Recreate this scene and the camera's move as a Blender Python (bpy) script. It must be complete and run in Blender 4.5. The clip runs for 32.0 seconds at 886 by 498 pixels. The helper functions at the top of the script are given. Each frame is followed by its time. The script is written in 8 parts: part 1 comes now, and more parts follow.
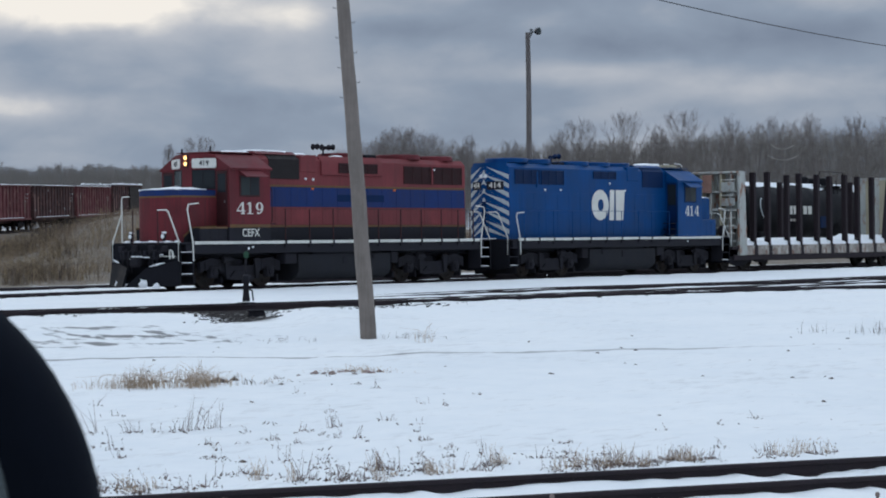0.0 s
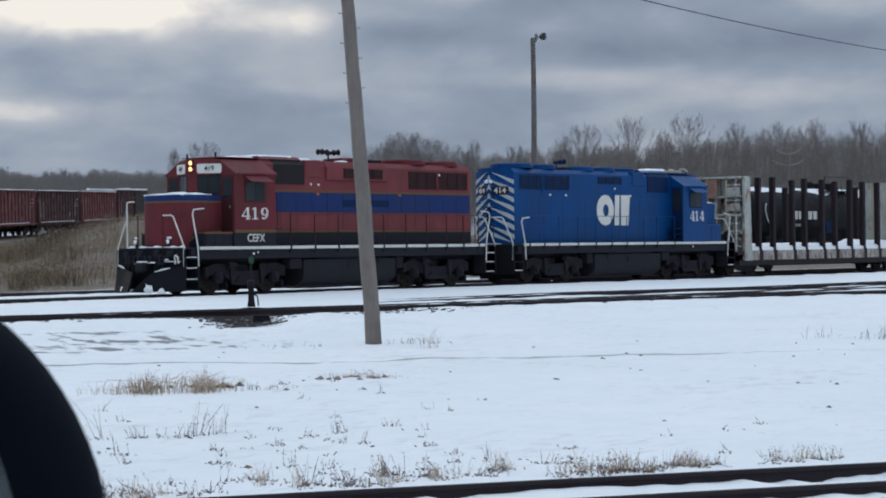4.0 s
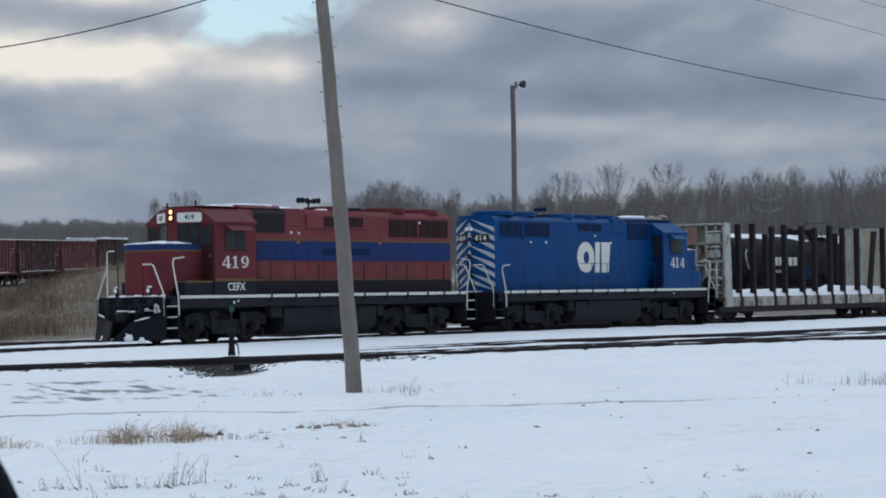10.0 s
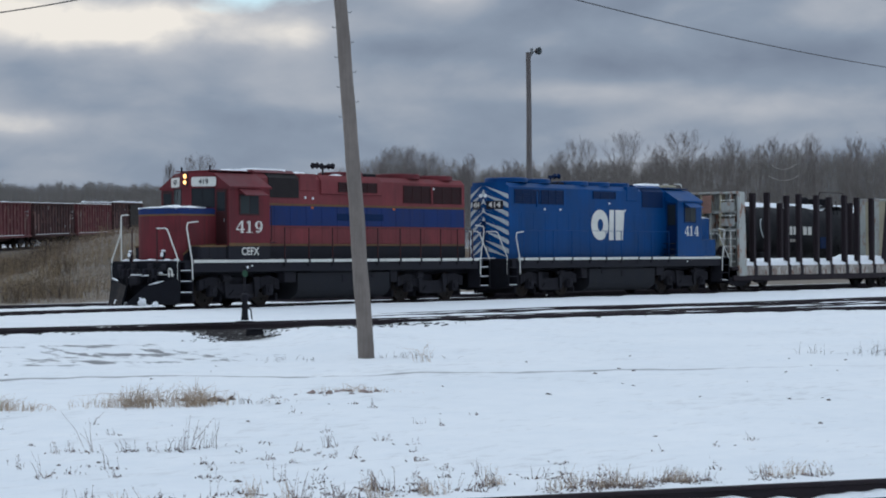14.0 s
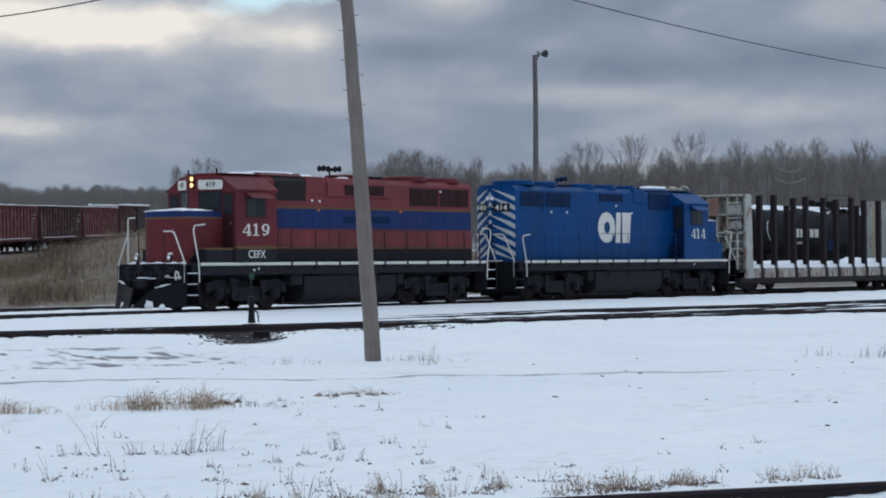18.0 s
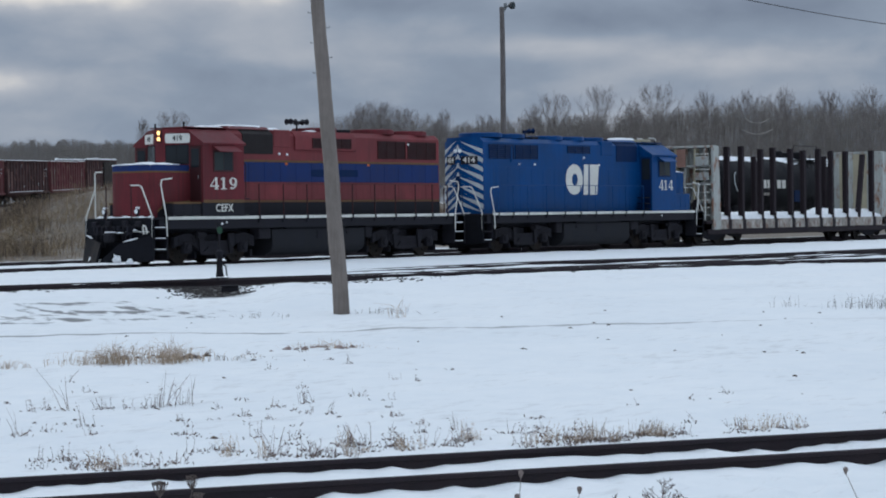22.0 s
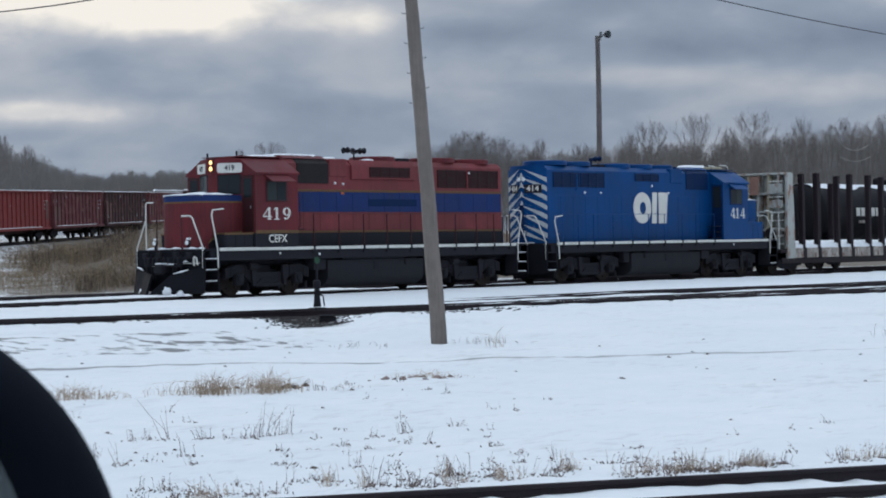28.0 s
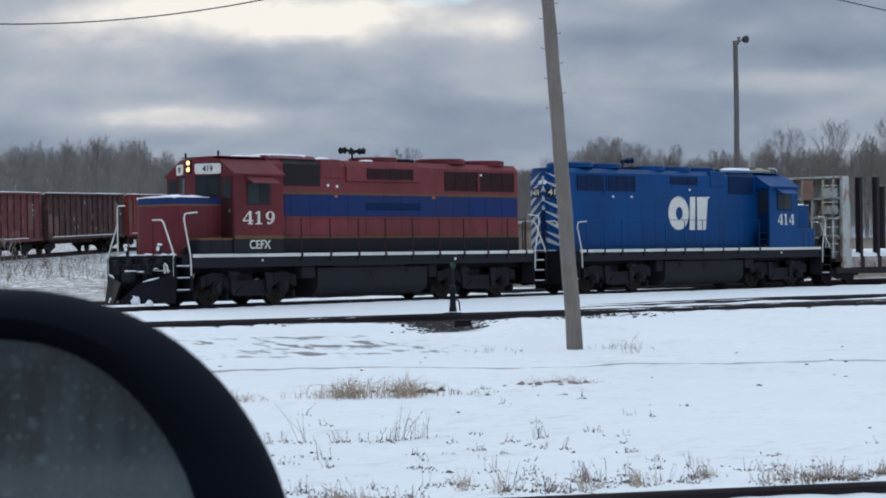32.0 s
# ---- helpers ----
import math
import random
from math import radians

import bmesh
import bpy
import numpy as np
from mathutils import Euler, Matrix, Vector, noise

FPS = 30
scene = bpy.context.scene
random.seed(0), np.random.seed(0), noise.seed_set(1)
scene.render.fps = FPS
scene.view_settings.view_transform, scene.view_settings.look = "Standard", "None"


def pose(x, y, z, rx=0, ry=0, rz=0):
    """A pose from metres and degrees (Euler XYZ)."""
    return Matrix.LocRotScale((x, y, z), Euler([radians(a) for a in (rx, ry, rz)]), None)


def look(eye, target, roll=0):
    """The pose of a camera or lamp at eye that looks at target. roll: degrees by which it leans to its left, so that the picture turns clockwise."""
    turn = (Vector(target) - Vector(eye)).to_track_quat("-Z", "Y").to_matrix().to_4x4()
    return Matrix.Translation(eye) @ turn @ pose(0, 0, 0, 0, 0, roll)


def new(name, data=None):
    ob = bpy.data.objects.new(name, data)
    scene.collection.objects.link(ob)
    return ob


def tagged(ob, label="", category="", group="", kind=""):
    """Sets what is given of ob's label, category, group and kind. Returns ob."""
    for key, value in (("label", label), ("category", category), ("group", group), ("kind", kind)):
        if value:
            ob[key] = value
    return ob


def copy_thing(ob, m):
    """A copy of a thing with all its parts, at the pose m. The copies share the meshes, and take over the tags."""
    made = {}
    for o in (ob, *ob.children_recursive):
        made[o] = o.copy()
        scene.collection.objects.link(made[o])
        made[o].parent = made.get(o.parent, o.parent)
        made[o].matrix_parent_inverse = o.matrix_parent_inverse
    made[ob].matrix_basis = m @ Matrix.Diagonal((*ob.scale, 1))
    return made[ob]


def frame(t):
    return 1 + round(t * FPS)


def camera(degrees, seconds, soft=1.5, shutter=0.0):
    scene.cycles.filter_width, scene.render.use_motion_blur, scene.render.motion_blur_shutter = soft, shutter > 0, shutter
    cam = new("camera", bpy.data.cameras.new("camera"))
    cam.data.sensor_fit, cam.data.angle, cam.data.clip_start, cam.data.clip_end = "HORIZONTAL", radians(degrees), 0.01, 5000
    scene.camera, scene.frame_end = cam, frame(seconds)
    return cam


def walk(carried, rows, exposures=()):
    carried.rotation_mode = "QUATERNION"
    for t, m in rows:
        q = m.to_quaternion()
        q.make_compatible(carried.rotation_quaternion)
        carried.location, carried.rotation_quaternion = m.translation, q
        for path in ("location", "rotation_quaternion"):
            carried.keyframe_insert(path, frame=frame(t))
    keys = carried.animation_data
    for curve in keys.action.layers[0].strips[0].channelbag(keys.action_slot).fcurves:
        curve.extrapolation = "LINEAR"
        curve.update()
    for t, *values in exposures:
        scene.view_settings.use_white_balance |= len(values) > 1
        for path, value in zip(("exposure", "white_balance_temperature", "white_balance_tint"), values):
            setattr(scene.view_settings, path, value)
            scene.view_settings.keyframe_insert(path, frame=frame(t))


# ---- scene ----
# camera: held in a parked car, turning by hand
cam = camera(22.211, 32.0, soft=1.9)
cam.data.dof.use_dof, cam.data.dof.focus_distance, cam.data.dof.aperture_fstop = True, 70.0, 50.0
PATH = [
    (0.0, -51.3843, -50.6366, 1.3462, 89.868, 0.742, -53.263),
    (0.5, -51.3833, -50.6379, 1.3455, 89.909, 0.760, -53.320),
    (1.0, -51.3823, -50.6393, 1.3449, 89.965, 0.826, -53.373),
    (1.5, -51.3838, -50.6373, 1.3475, 89.787, 0.897, -53.128),
    (2.0, -51.3854, -50.6354, 1.3501, 89.545, 0.873, -52.813),
    (2.5, -51.3859, -50.6347, 1.3516, 89.461, 0.811, -52.778),
    (3.0, -51.3863, -50.6341, 1.3530, 89.472, 0.732, -52.875),
    (3.5, -51.3856, -50.6351, 1.3516, 89.589, 0.795, -52.906),
    (4.0, -51.3848, -50.6360, 1.3502, 89.999, 0.742, -53.134),
    (4.5, -51.3827, -50.6386, 1.3466, 90.245, 0.789, -53.318),
    (6.5, -51.3829, -50.6384, 1.3528, 90.119, 0.911, -53.007),
    (7.0, -51.3831, -50.6382, 1.3525, 90.090, 0.858, -53.039),
    (7.5, -51.3827, -50.6387, 1.3509, 90.046, 0.817, -53.062),
    (8.0, -51.3823, -50.6392, 1.3493, 90.125, 0.829, -53.148),
    (8.5, -51.3825, -50.6389, 1.3521, 90.513, 0.802, -53.323),
    (9.0, -51.3781, -50.6444, 1.3503, 91.648, 0.902, -53.366),
    (9.5, -51.3753, -50.6481, 1.3502, 92.058, 0.989, -53.331),
    (10.0, -51.3737, -50.6507, 1.3544, 91.201, 1.000, -53.612),
    (10.5, -51.3651, -50.6624, 1.3562, 90.370, 1.130, -53.407),
    (11.0, -51.3608, -50.6676, 1.3580, 89.985, 1.492, -52.798),
    (11.5, -51.3611, -50.6675, 1.3585, 90.253, 1.667, -53.162),
    (12.0, -51.3592, -50.6700, 1.3591, 90.586, 1.477, -53.045),
    (12.5, -51.3571, -50.6725, 1.3595, 90.490, 1.391, -52.795),
    (13.0, -51.3593, -50.6694, 1.3602, 90.162, 1.236, -52.610),
    (13.5, -51.3555, -50.6748, 1.3604, 90.163, 0.686, -52.944),
    (14.0, -51.3568, -50.6735, 1.3607, 90.348, 0.518, -53.247),
    (14.5, -51.3554, -50.6751, 1.3606, 90.302, 0.580, -53.131),
    (15.0, -51.3560, -50.6743, 1.3605, 90.477, 0.670, -53.084),
    (15.5, -51.3576, -50.6722, 1.3606, 90.665, 0.719, -53.167),
    (17.5, -51.3580, -50.6718, 1.3607, 90.686, 0.442, -53.204),
    (18.0, -51.3556, -50.6749, 1.3606, 90.419, 0.551, -53.076),
    (18.5, -51.3539, -50.6772, 1.3604, 89.969, 0.731, -53.121),
    (19.0, -51.3524, -50.6793, 1.3602, 89.305, 0.975, -53.248),
    (19.5, -51.3539, -50.6777, 1.3603, 88.889, 0.862, -53.557),
    (20.0, -51.3604, -50.6693, 1.3608, 88.397, 0.404, -53.888),
    (20.5, -51.3643, -50.6639, 1.3610, 88.050, 0.075, -53.991),
    (21.0, -51.3646, -50.6635, 1.3609, 88.087, 0.281, -53.900),
    (21.5, -51.3607, -50.6688, 1.3608, 88.632, 0.542, -53.968),
    (22.0, -51.3583, -50.6721, 1.3608, 89.208, 0.846, -53.890),
    (22.5, -51.3600, -50.6698, 1.3609, 89.394, 0.894, -53.979),
    (23.0, -51.3642, -50.6645, 1.3613, 89.435, 0.668, -54.399),
    (23.5, -51.3640, -50.6647, 1.3614, 89.449, 0.797, -54.371),
    (24.0, -51.3629, -50.6661, 1.3615, 89.532, 0.728, -54.203),
    (24.5, -51.3647, -50.6634, 1.3617, 89.713, 0.774, -53.921),
    (25.0, -51.3677, -50.6585, 1.3619, 89.847, 0.892, -52.879),
    (25.5, -51.3710, -50.6538, 1.3654, 89.902, 0.935, -52.108),
    (27.5, -51.3723, -50.6520, 1.3650, 89.924, 1.050, -51.543),
    (28.0, -51.3725, -50.6517, 1.3658, 89.992, 1.073, -51.457),
    (28.5, -51.3710, -50.6535, 1.3639, 90.063, 1.087, -51.239),
    (29.0, -51.3724, -50.6514, 1.3629, 90.012, 0.958, -50.495),
    (29.5, -51.3752, -50.6478, 1.3608, 89.823, 0.920, -49.510),
    (30.0, -51.3751, -50.6477, 1.3598, 89.771, 0.939, -48.949),
    (30.5, -51.3766, -50.6459, 1.3581, 89.876, 0.987, -48.479),
    (31.0, -51.3799, -50.6422, 1.3603, 90.123, 0.921, -48.131),
    (31.5, -51.3806, -50.6415, 1.3606, 90.197, 0.909, -48.050),
    (32.0, -51.3810, -50.6410, 1.3610, 90.185, 0.817, -48.023),
]
walk(cam, [(row[0], pose(*row[1:])) for row in PATH], exposures=[(0.0, 0.0), (8.3, -0.02), (9.5, -0.10), (11.0, -0.07), (24.0, -0.06), (27.0, -0.01), (29.0, 0.03), (32.0, 0.055)])

# cloud forms: azimuth and elevation in degrees, half width and height, raggedness, brightness
SKY_FORMS = [
    (-8.4, 6.05, 3.4, 0.80, 1.0, 0.40), (-12.8, 6.1, 3.4, 1.1, 1.0, 0.26), (-3.8, 5.85, 1.5, 0.6, 0.9, 0.24), (-7.6, 8.2, 3.2, 0.8, 1.1, 0.46), (-8.0, 7.15, 2.4, 0.30, 0.8, -0.06),
    (-11.8, 3.60, 4.2, 0.42, 1.1, 0.20), (0.3, 6.8, 1.6, 0.8, 1.2, 0.17), (-0.8, 5.5, 1.7, 0.40, 0.8, -0.10), (5.3, 4.85, 2.6, 0.42, 0.9, -0.10), (10.0, 5.9, 2.2, 0.7, 1.1, 0.09), (-3.6, 3.75, 2.6, 0.4, 0.8, -0.07), (2.2, 6.7, 2.8, 0.9, 1.0, -0.16), (7.0, 7.9, 3.4, 0.7, 1.0, 0.15), (7.5, 5.2, 5.5, 0.6, 0.9, -0.07),
    (-13.0, 4.5, 3.5, 0.45, 1.0, 0.07), (3.3, 4.25, 2.4, 0.34, 0.9, 0.12), (9.0, 3.95, 4.2, 0.55, 1.0, 0.13), (-1.0, 3.2, 7.5, 1.2, 0.8, -0.07), (-9.0, 7.3, 6.5, 2.2, 0.5, 0.09), (10.5, 7.0, 4.0, 0.9, 0.8, 0.05),
]

# ---- sky and light: a broken overcast over a cold afternoon ----
def link(tree, a, b):
    tree.links.new(a, b)


def node(tree, kind, **values):
    n = tree.nodes.new(kind)
    for key, value in values.items():
        n.inputs[key].default_value = value
    return n


def math_node(tree, op, a, b=None, clamp=False):
    n = tree.nodes.new("ShaderNodeMath")
    n.operation, n.use_clamp = op, clamp
    for i, v in enumerate((a, b)):
        if v is None:
            continue
        if isinstance(v, (int, float)):
            n.inputs[i].default_value = v
        else:
            link(tree, v, n.inputs[i])
    return n.outputs[0]


def ramp(tree, factor, stops):
    n = tree.nodes.new("ShaderNodeValToRGB")
    els = n.color_ramp.elements
    while len(els) < len(stops):
        els.new(0.5)
    for e, (p, c) in zip(els, stops):
        e.position, e.color = p, (*c, 1) if len(c) == 3 else c
    link(tree, factor, n.inputs[0])
    return n.outputs[0]


def mix_rgb(tree, factor, a, b, blend="MIX"):
    n = tree.nodes.new("ShaderNodeMix")
    n.data_type, n.blend_type = "RGBA", blend
    for i, v in ((0, factor), (6, a), (7, b)):
        if isinstance(v, (int, float)):
            n.inputs[i].default_value = v
        elif isinstance(v, tuple):
            n.inputs[i].default_value = (*v, 1)
        else:
            link(tree, v, n.inputs[i])
    return n.outputs[2]


world = bpy.data.worlds.new("world")
scene.world = world
world.use_nodes = True
wt = world.node_tree
wt.nodes.clear()
SUN_UP, SUN_TURN = 22.0, 12.0
sky = wt.nodes.new("ShaderNodeTexSky")
sky.sky_type, sky.sun_disc = "NISHITA", False
sky.sun_elevation, sky.sun_rotation = radians(SUN_UP), radians(SUN_TURN)
coord = wt.nodes.new("ShaderNodeTexCoord")
split = wt.nodes.new("ShaderNodeSeparateXYZ")
link(wt, coord.outputs["Generated"], split.inputs[0])
# azimuth from the yard's middle and elevation, both in degrees
AZ = math_node(wt, "MULTIPLY", math_node(wt, "ARCTAN2", split.outputs[0], split.outputs[1]), 57.296)
AZ = math_node(wt, "SUBTRACT", AZ, 53.3)
EL = math_node(wt, "MULTIPLY", math_node(wt, "ARCSINE", split.outputs[2]), 57.296)


def sky_noise(sx, sy, detail, seed, rough=0.55, warp=0.0):
    v = wt.nodes.new("ShaderNodeCombineXYZ")
    link(wt, math_node(wt, "MULTIPLY", AZ, sx), v.inputs[0])
    link(wt, math_node(wt, "MULTIPLY", EL, sy), v.inputs[1])
    v.inputs[2].default_value = seed
    n = node(wt, "ShaderNodeTexNoise", Scale=1.0, Detail=detail, Roughness=rough, Distortion=warp)
    link(wt, v.outputs[0], n.inputs["Vector"])
    return n.outputs[0]


def sky_blob(az, el, wide, high, ragged=0.0, turn=0.0):
    """A soft cloud or gap, 1 in its middle and 0 outside."""
    c, s = math.cos(radians(turn)), math.sin(radians(turn))
    dx, dy = math_node(wt, "SUBTRACT", AZ, az), math_node(wt, "SUBTRACT", EL, el)
    x = math_node(wt, "ADD", math_node(wt, "MULTIPLY", dx, c / wide), math_node(wt, "MULTIPLY", dy, s / wide))
    y = math_node(wt, "ADD", math_node(wt, "MULTIPLY", dx, -s / high), math_node(wt, "MULTIPLY", dy, c / high))
    r = math_node(wt, "ADD", math_node(wt, "POWER", x, 2.0), math_node(wt, "POWER", y, 2.0))
    r = math_node(wt, "ADD", r, math_node(wt, "MULTIPLY", math_node(wt, "SUBTRACT", RAG, 0.5), ragged))
    return math_node(wt, "POWER", 0.22, math_node(wt, "MAXIMUM", r, 0.0))


RAG = sky_noise(0.62, 1.0, 5, 3.7, 0.52, 0.3)
CLOUD_STOPS = [(0.30, (0.172, 0.214, 0.294)), (0.47, (0.268, 0.327, 0.418)), (0.62, (0.448, 0.481, 0.540)), (0.82, (0.90, 0.86, 0.80))]
base = sky_noise(0.13, 0.42, 3, 1.3, 0.45, 0.4)
fine = sky_noise(0.42, 0.85, 5, 8.1, 0.5, 0.2)
tone = math_node(wt, "ADD", math_node(wt, "ADD", math_node(wt, "MULTIPLY", base, 0.42), math_node(wt, "MULTIPLY", fine, 0.24)), 0.165)
for az, el, w, h, ragged, gain in SKY_FORMS:
    tone = math_node(wt, "ADD", tone, math_node(wt, "MULTIPLY", sky_blob(az, el, w, h, ragged), gain))
cloud = ramp(wt, tone, CLOUD_STOPS)
# the higher the cloud deck, the brighter it is
lift = wt.nodes.new("ShaderNodeMapRange")
link(wt, EL, lift.inputs[0])
for i, v in enumerate((9.0, 55.0, 1.0, 2.85)):
    lift.inputs[i + 1].default_value = v
cloud = mix_rgb(wt, 1.0, cloud, lift.outputs[0], "MULTIPLY")
warm = wt.nodes.new("ShaderNodeMapRange")
link(wt, EL, warm.inputs[0])
for i, v in enumerate((9.0, 30.0, 0.0, 1.0)):
    warm.inputs[i + 1].default_value = v
cloud = mix_rgb(wt, 1.0, cloud, mix_rgb(wt, warm.outputs[0], (1.0, 1.0, 1.0), (0.978, 0.985, 0.95)), "MULTIPLY")
gap = sky_blob(-4.2, 7.35, 2.5, 0.95, 2.4, 6.0)
blue = mix_rgb(wt, 1.0, sky.outputs[0], (0.13, 0.13, 0.13), "MULTIPLY")
blue = mix_rgb(wt, 0.75, blue, (0.50, 0.76, 0.92))
final = mix_rgb(wt, math_node(wt, "MULTIPLY", math_node(wt, "SUBTRACT", gap, 0.22), 2.2, clamp=True), cloud, blue)
back = node(wt, "ShaderNodeBackground", Strength=1.0)
link(wt, final, back.inputs[0])
out = wt.nodes.new("ShaderNodeOutputWorld")
link(wt, back.outputs[0], out.inputs[0])

sun = new("sun", bpy.data.lights.new("sun", "SUN"))
sun.data.energy, sun.data.angle, sun.data.color = 0.5, radians(25), (1.0, 0.95, 0.88)
sun.matrix_basis = look((0, 0, 0), (-math.sin(radians(SUN_TURN)) * math.cos(radians(SUN_UP)), -math.cos(radians(SUN_TURN)) * math.cos(radians(SUN_UP)), -math.sin(radians(SUN_UP))))
sun.location = (0, 0, 60)

# ---- materials ----
MATS = {}


def mat(name, base, rough=0.6, metal=0.0, vary=0.18, scale=3.0, fine=40.0, bump=0.15, dirt=None, dirt_amount=0.0, rust=None, rust_amount=0.0, streak=False, island=0.0, glow=0.0, spec=0.3):
    """A worn surface: tone varied at two scales, fine relief, optional dirt, rust and downward streaks."""
    if name in MATS:
        return MATS[name]
    m = bpy.data.materials.new(name)
    m.use_nodes = True
    t = m.node_tree
    t.nodes.clear()
    shader, o = t.nodes.new("ShaderNodeBsdfPrincipled"), t.nodes.new("ShaderNodeOutputMaterial")
    link(t, shader.outputs[0], o.inputs[0])
    tc = t.nodes.new("ShaderNodeTexCoord")
    def tex(s, detail, stretch=None):
        n = node(t, "ShaderNodeTexNoise", Scale=s, Detail=detail, Roughness=0.6)
        src = tc.outputs["Object"]
        if stretch:
            mp = t.nodes.new("ShaderNodeMapping")
            mp.inputs["Scale"].default_value = stretch
            link(t, src, mp.inputs["Vector"])
            src = mp.outputs[0]
        link(t, src, n.inputs["Vector"])
        return n.outputs[0]
    coarse, small = tex(scale, 4), tex(fine, 3)
    k = math_node(t, "ADD", math_node(t, "MULTIPLY", coarse, 0.65), math_node(t, "MULTIPLY", small, 0.35))
    lo = tuple(c * (1 - vary) for c in base)
    hi = tuple(min(1, c * (1 + vary)) for c in base)
    col = ramp(t, k, [(0.33, lo), (0.67, hi)])
    if island:
        info = t.nodes.new("ShaderNodeNewGeometry")
        f = ramp(t, info.outputs["Random Per Island"], [(0.0, (1 - island,) * 3), (1.0, (1 + island,) * 3)])
        col = mix_rgb(t, 1.0, col, f, "MULTIPLY")
    if dirt:
        d = tex(scale * 0.6, 5, (1.0, 1.0, 0.22) if streak else None)
        d2 = tex(scale * 5, 4, (2.2, 2.2, 0.12) if streak else None)
        d = math_node(t, "ADD", math_node(t, "MULTIPLY", d, 0.5), math_node(t, "MULTIPLY", d2, 0.5))
        f = ramp(t, d, [(0.42, (0, 0, 0)), (0.70, (dirt_amount,) * 3)])
        col = mix_rgb(t, f, col, dirt)
    if rust:
        d = tex(scale * 2.3, 6, (1.0, 1.0, 0.45))
        f = ramp(t, d, [(0.58 - 0.14 * rust_amount, (0, 0, 0)), (0.70 - 0.12 * rust_amount, (0.85,) * 3)])
        col = mix_rgb(t, f, col, rust)
    link(t, col, shader.inputs["Base Color"])
    r = ramp(t, coarse, [(0.3, (max(0, rough - 0.1),) * 3), (0.7, (min(1, rough + 0.12),) * 3)])
    link(t, r, shader.inputs["Roughness"])
    shader.inputs["Metallic"].default_value = metal
    shader.inputs["Specular IOR Level"].default_value = spec
    if bump:
        b = node(t, "ShaderNodeBump", Strength=bump, Distance=0.02)
        link(t, small, b.inputs["Height"])
        link(t, b.outputs[0], shader.inputs["Normal"])
    if glow:
        shader.inputs["Emission Color"].default_value = (*base, 1)
        shader.inputs["Emission Strength"].default_value = glow
    MATS[name] = m
    return m


def glass_mat(name, tint=(0.02, 0.025, 0.03), rough=0.06):
    m = bpy.data.materials.new(name)
    m.use_nodes = True
    s = m.node_tree.nodes["Principled BSDF"]
    s.inputs["Base Color"].default_value = (*tint, 1)
    s.inputs["Roughness"].default_value = rough
    s.inputs["Specular IOR Level"].default_value = 0.25
    MATS[name] = m
    return m


GRIME = (0.055, 0.045, 0.038)
RUST = (0.13, 0.055, 0.03)
loco_red = mat("loco_red", (0.150, 0.025, 0.032), 0.55, 0, 0.25, 1.1, 30, 0.05, (0.045, 0.025, 0.026), 0.6, streak=True, spec=0.16)
loco_red_faded = mat("loco_red_faded", (0.207, 0.046, 0.052), 0.62, 0, 0.24, 1.1, 30, 0.05, (0.07, 0.035, 0.034), 0.55, streak=True, spec=0.16)
loco_red_dark = mat("loco_red_dark", (0.038, 0.009, 0.011), 0.55, 0, 0.15, 2, 30, 0.05)
stripe_blue = mat("stripe_blue", (0.012, 0.034, 0.138), 0.55, 0, 0.2, 1.2, 30, 0.04, (0.035, 0.033, 0.06), 0.55, streak=True, spec=0.12)
stripe_gold = mat("stripe_gold", (0.15, 0.08, 0.03), 0.6, 0, 0.2, 4, 30, 0.04, GRIME, 0.5)
loco_black = mat("loco_black", (0.020, 0.020, 0.027), 0.7, 0, 0.25, 1.6, 35, 0.08, (0.02, 0.017, 0.016), 0.35, streak=True, spec=0.14)
loco_blue = mat("loco_blue", (0.0006, 0.055, 0.198), 0.42, 0, 0.2, 0.9, 30, 0.03, (0.003, 0.026, 0.075), 0.5, streak=True, spec=0.14)
loco_blue_dark = mat("loco_blue_dark", (0.002, 0.018, 0.070), 0.6, 0, 0.15, 2, 30, 0.05, spec=0.12)
running_gear = mat("running_gear", (0.022, 0.0215, 0.028), 0.8, 0.0, 0.35, 3, 40, 0.2, (0.022, 0.019, 0.018), 0.5, spec=0.14)
wheel_steel = mat("wheel_steel", (0.018, 0.016, 0.015), 0.65, 0.3, 0.3, 4, 40, 0.1, RUST, 0.25)
tank_grey = mat("tank_grey", (0.021, 0.022, 0.028), 0.7, 0.0, 0.25, 1.4, 35, 0.08, (0.03, 0.028, 0.028), 0.45, streak=True, spec=0.14)
white_paint = mat("white_paint", (0.72, 0.72, 0.68), 0.5, 0, 0.08, 3, 30, 0.03, (0.22, 0.20, 0.17), 0.35)
letter_white = mat("letter_white", (0.74, 0.73, 0.68), 0.55, 0, 0.08, 3, 30, 0.0, (0.4, 0.33, 0.28), 0.3)
chevron_grey = mat("chevron_grey", (0.50, 0.54, 0.56), 0.5, 0, 0.1, 3, 30, 0.03, (0.2, 0.2, 0.19), 0.4)
grille_dark = mat("grille_dark", (0.018, 0.014, 0.015), 0.7, 0.2, 0.3, 4, 60, 0.3)
grille_red = mat("grille_red", (0.032, 0.010, 0.012), 0.7, 0.1, 0.3, 4, 60, 0.2)
slat_red = mat("slat_red", (0.045, 0.014, 0.015), 0.6, 0.1, 0.25, 4, 40, 0.1)
slat_blue = mat("slat_blue", (0.006, 0.026, 0.085), 0.6, 0.1, 0.2, 4, 40, 0.1)
cab_glass = glass_mat("cab_glass")
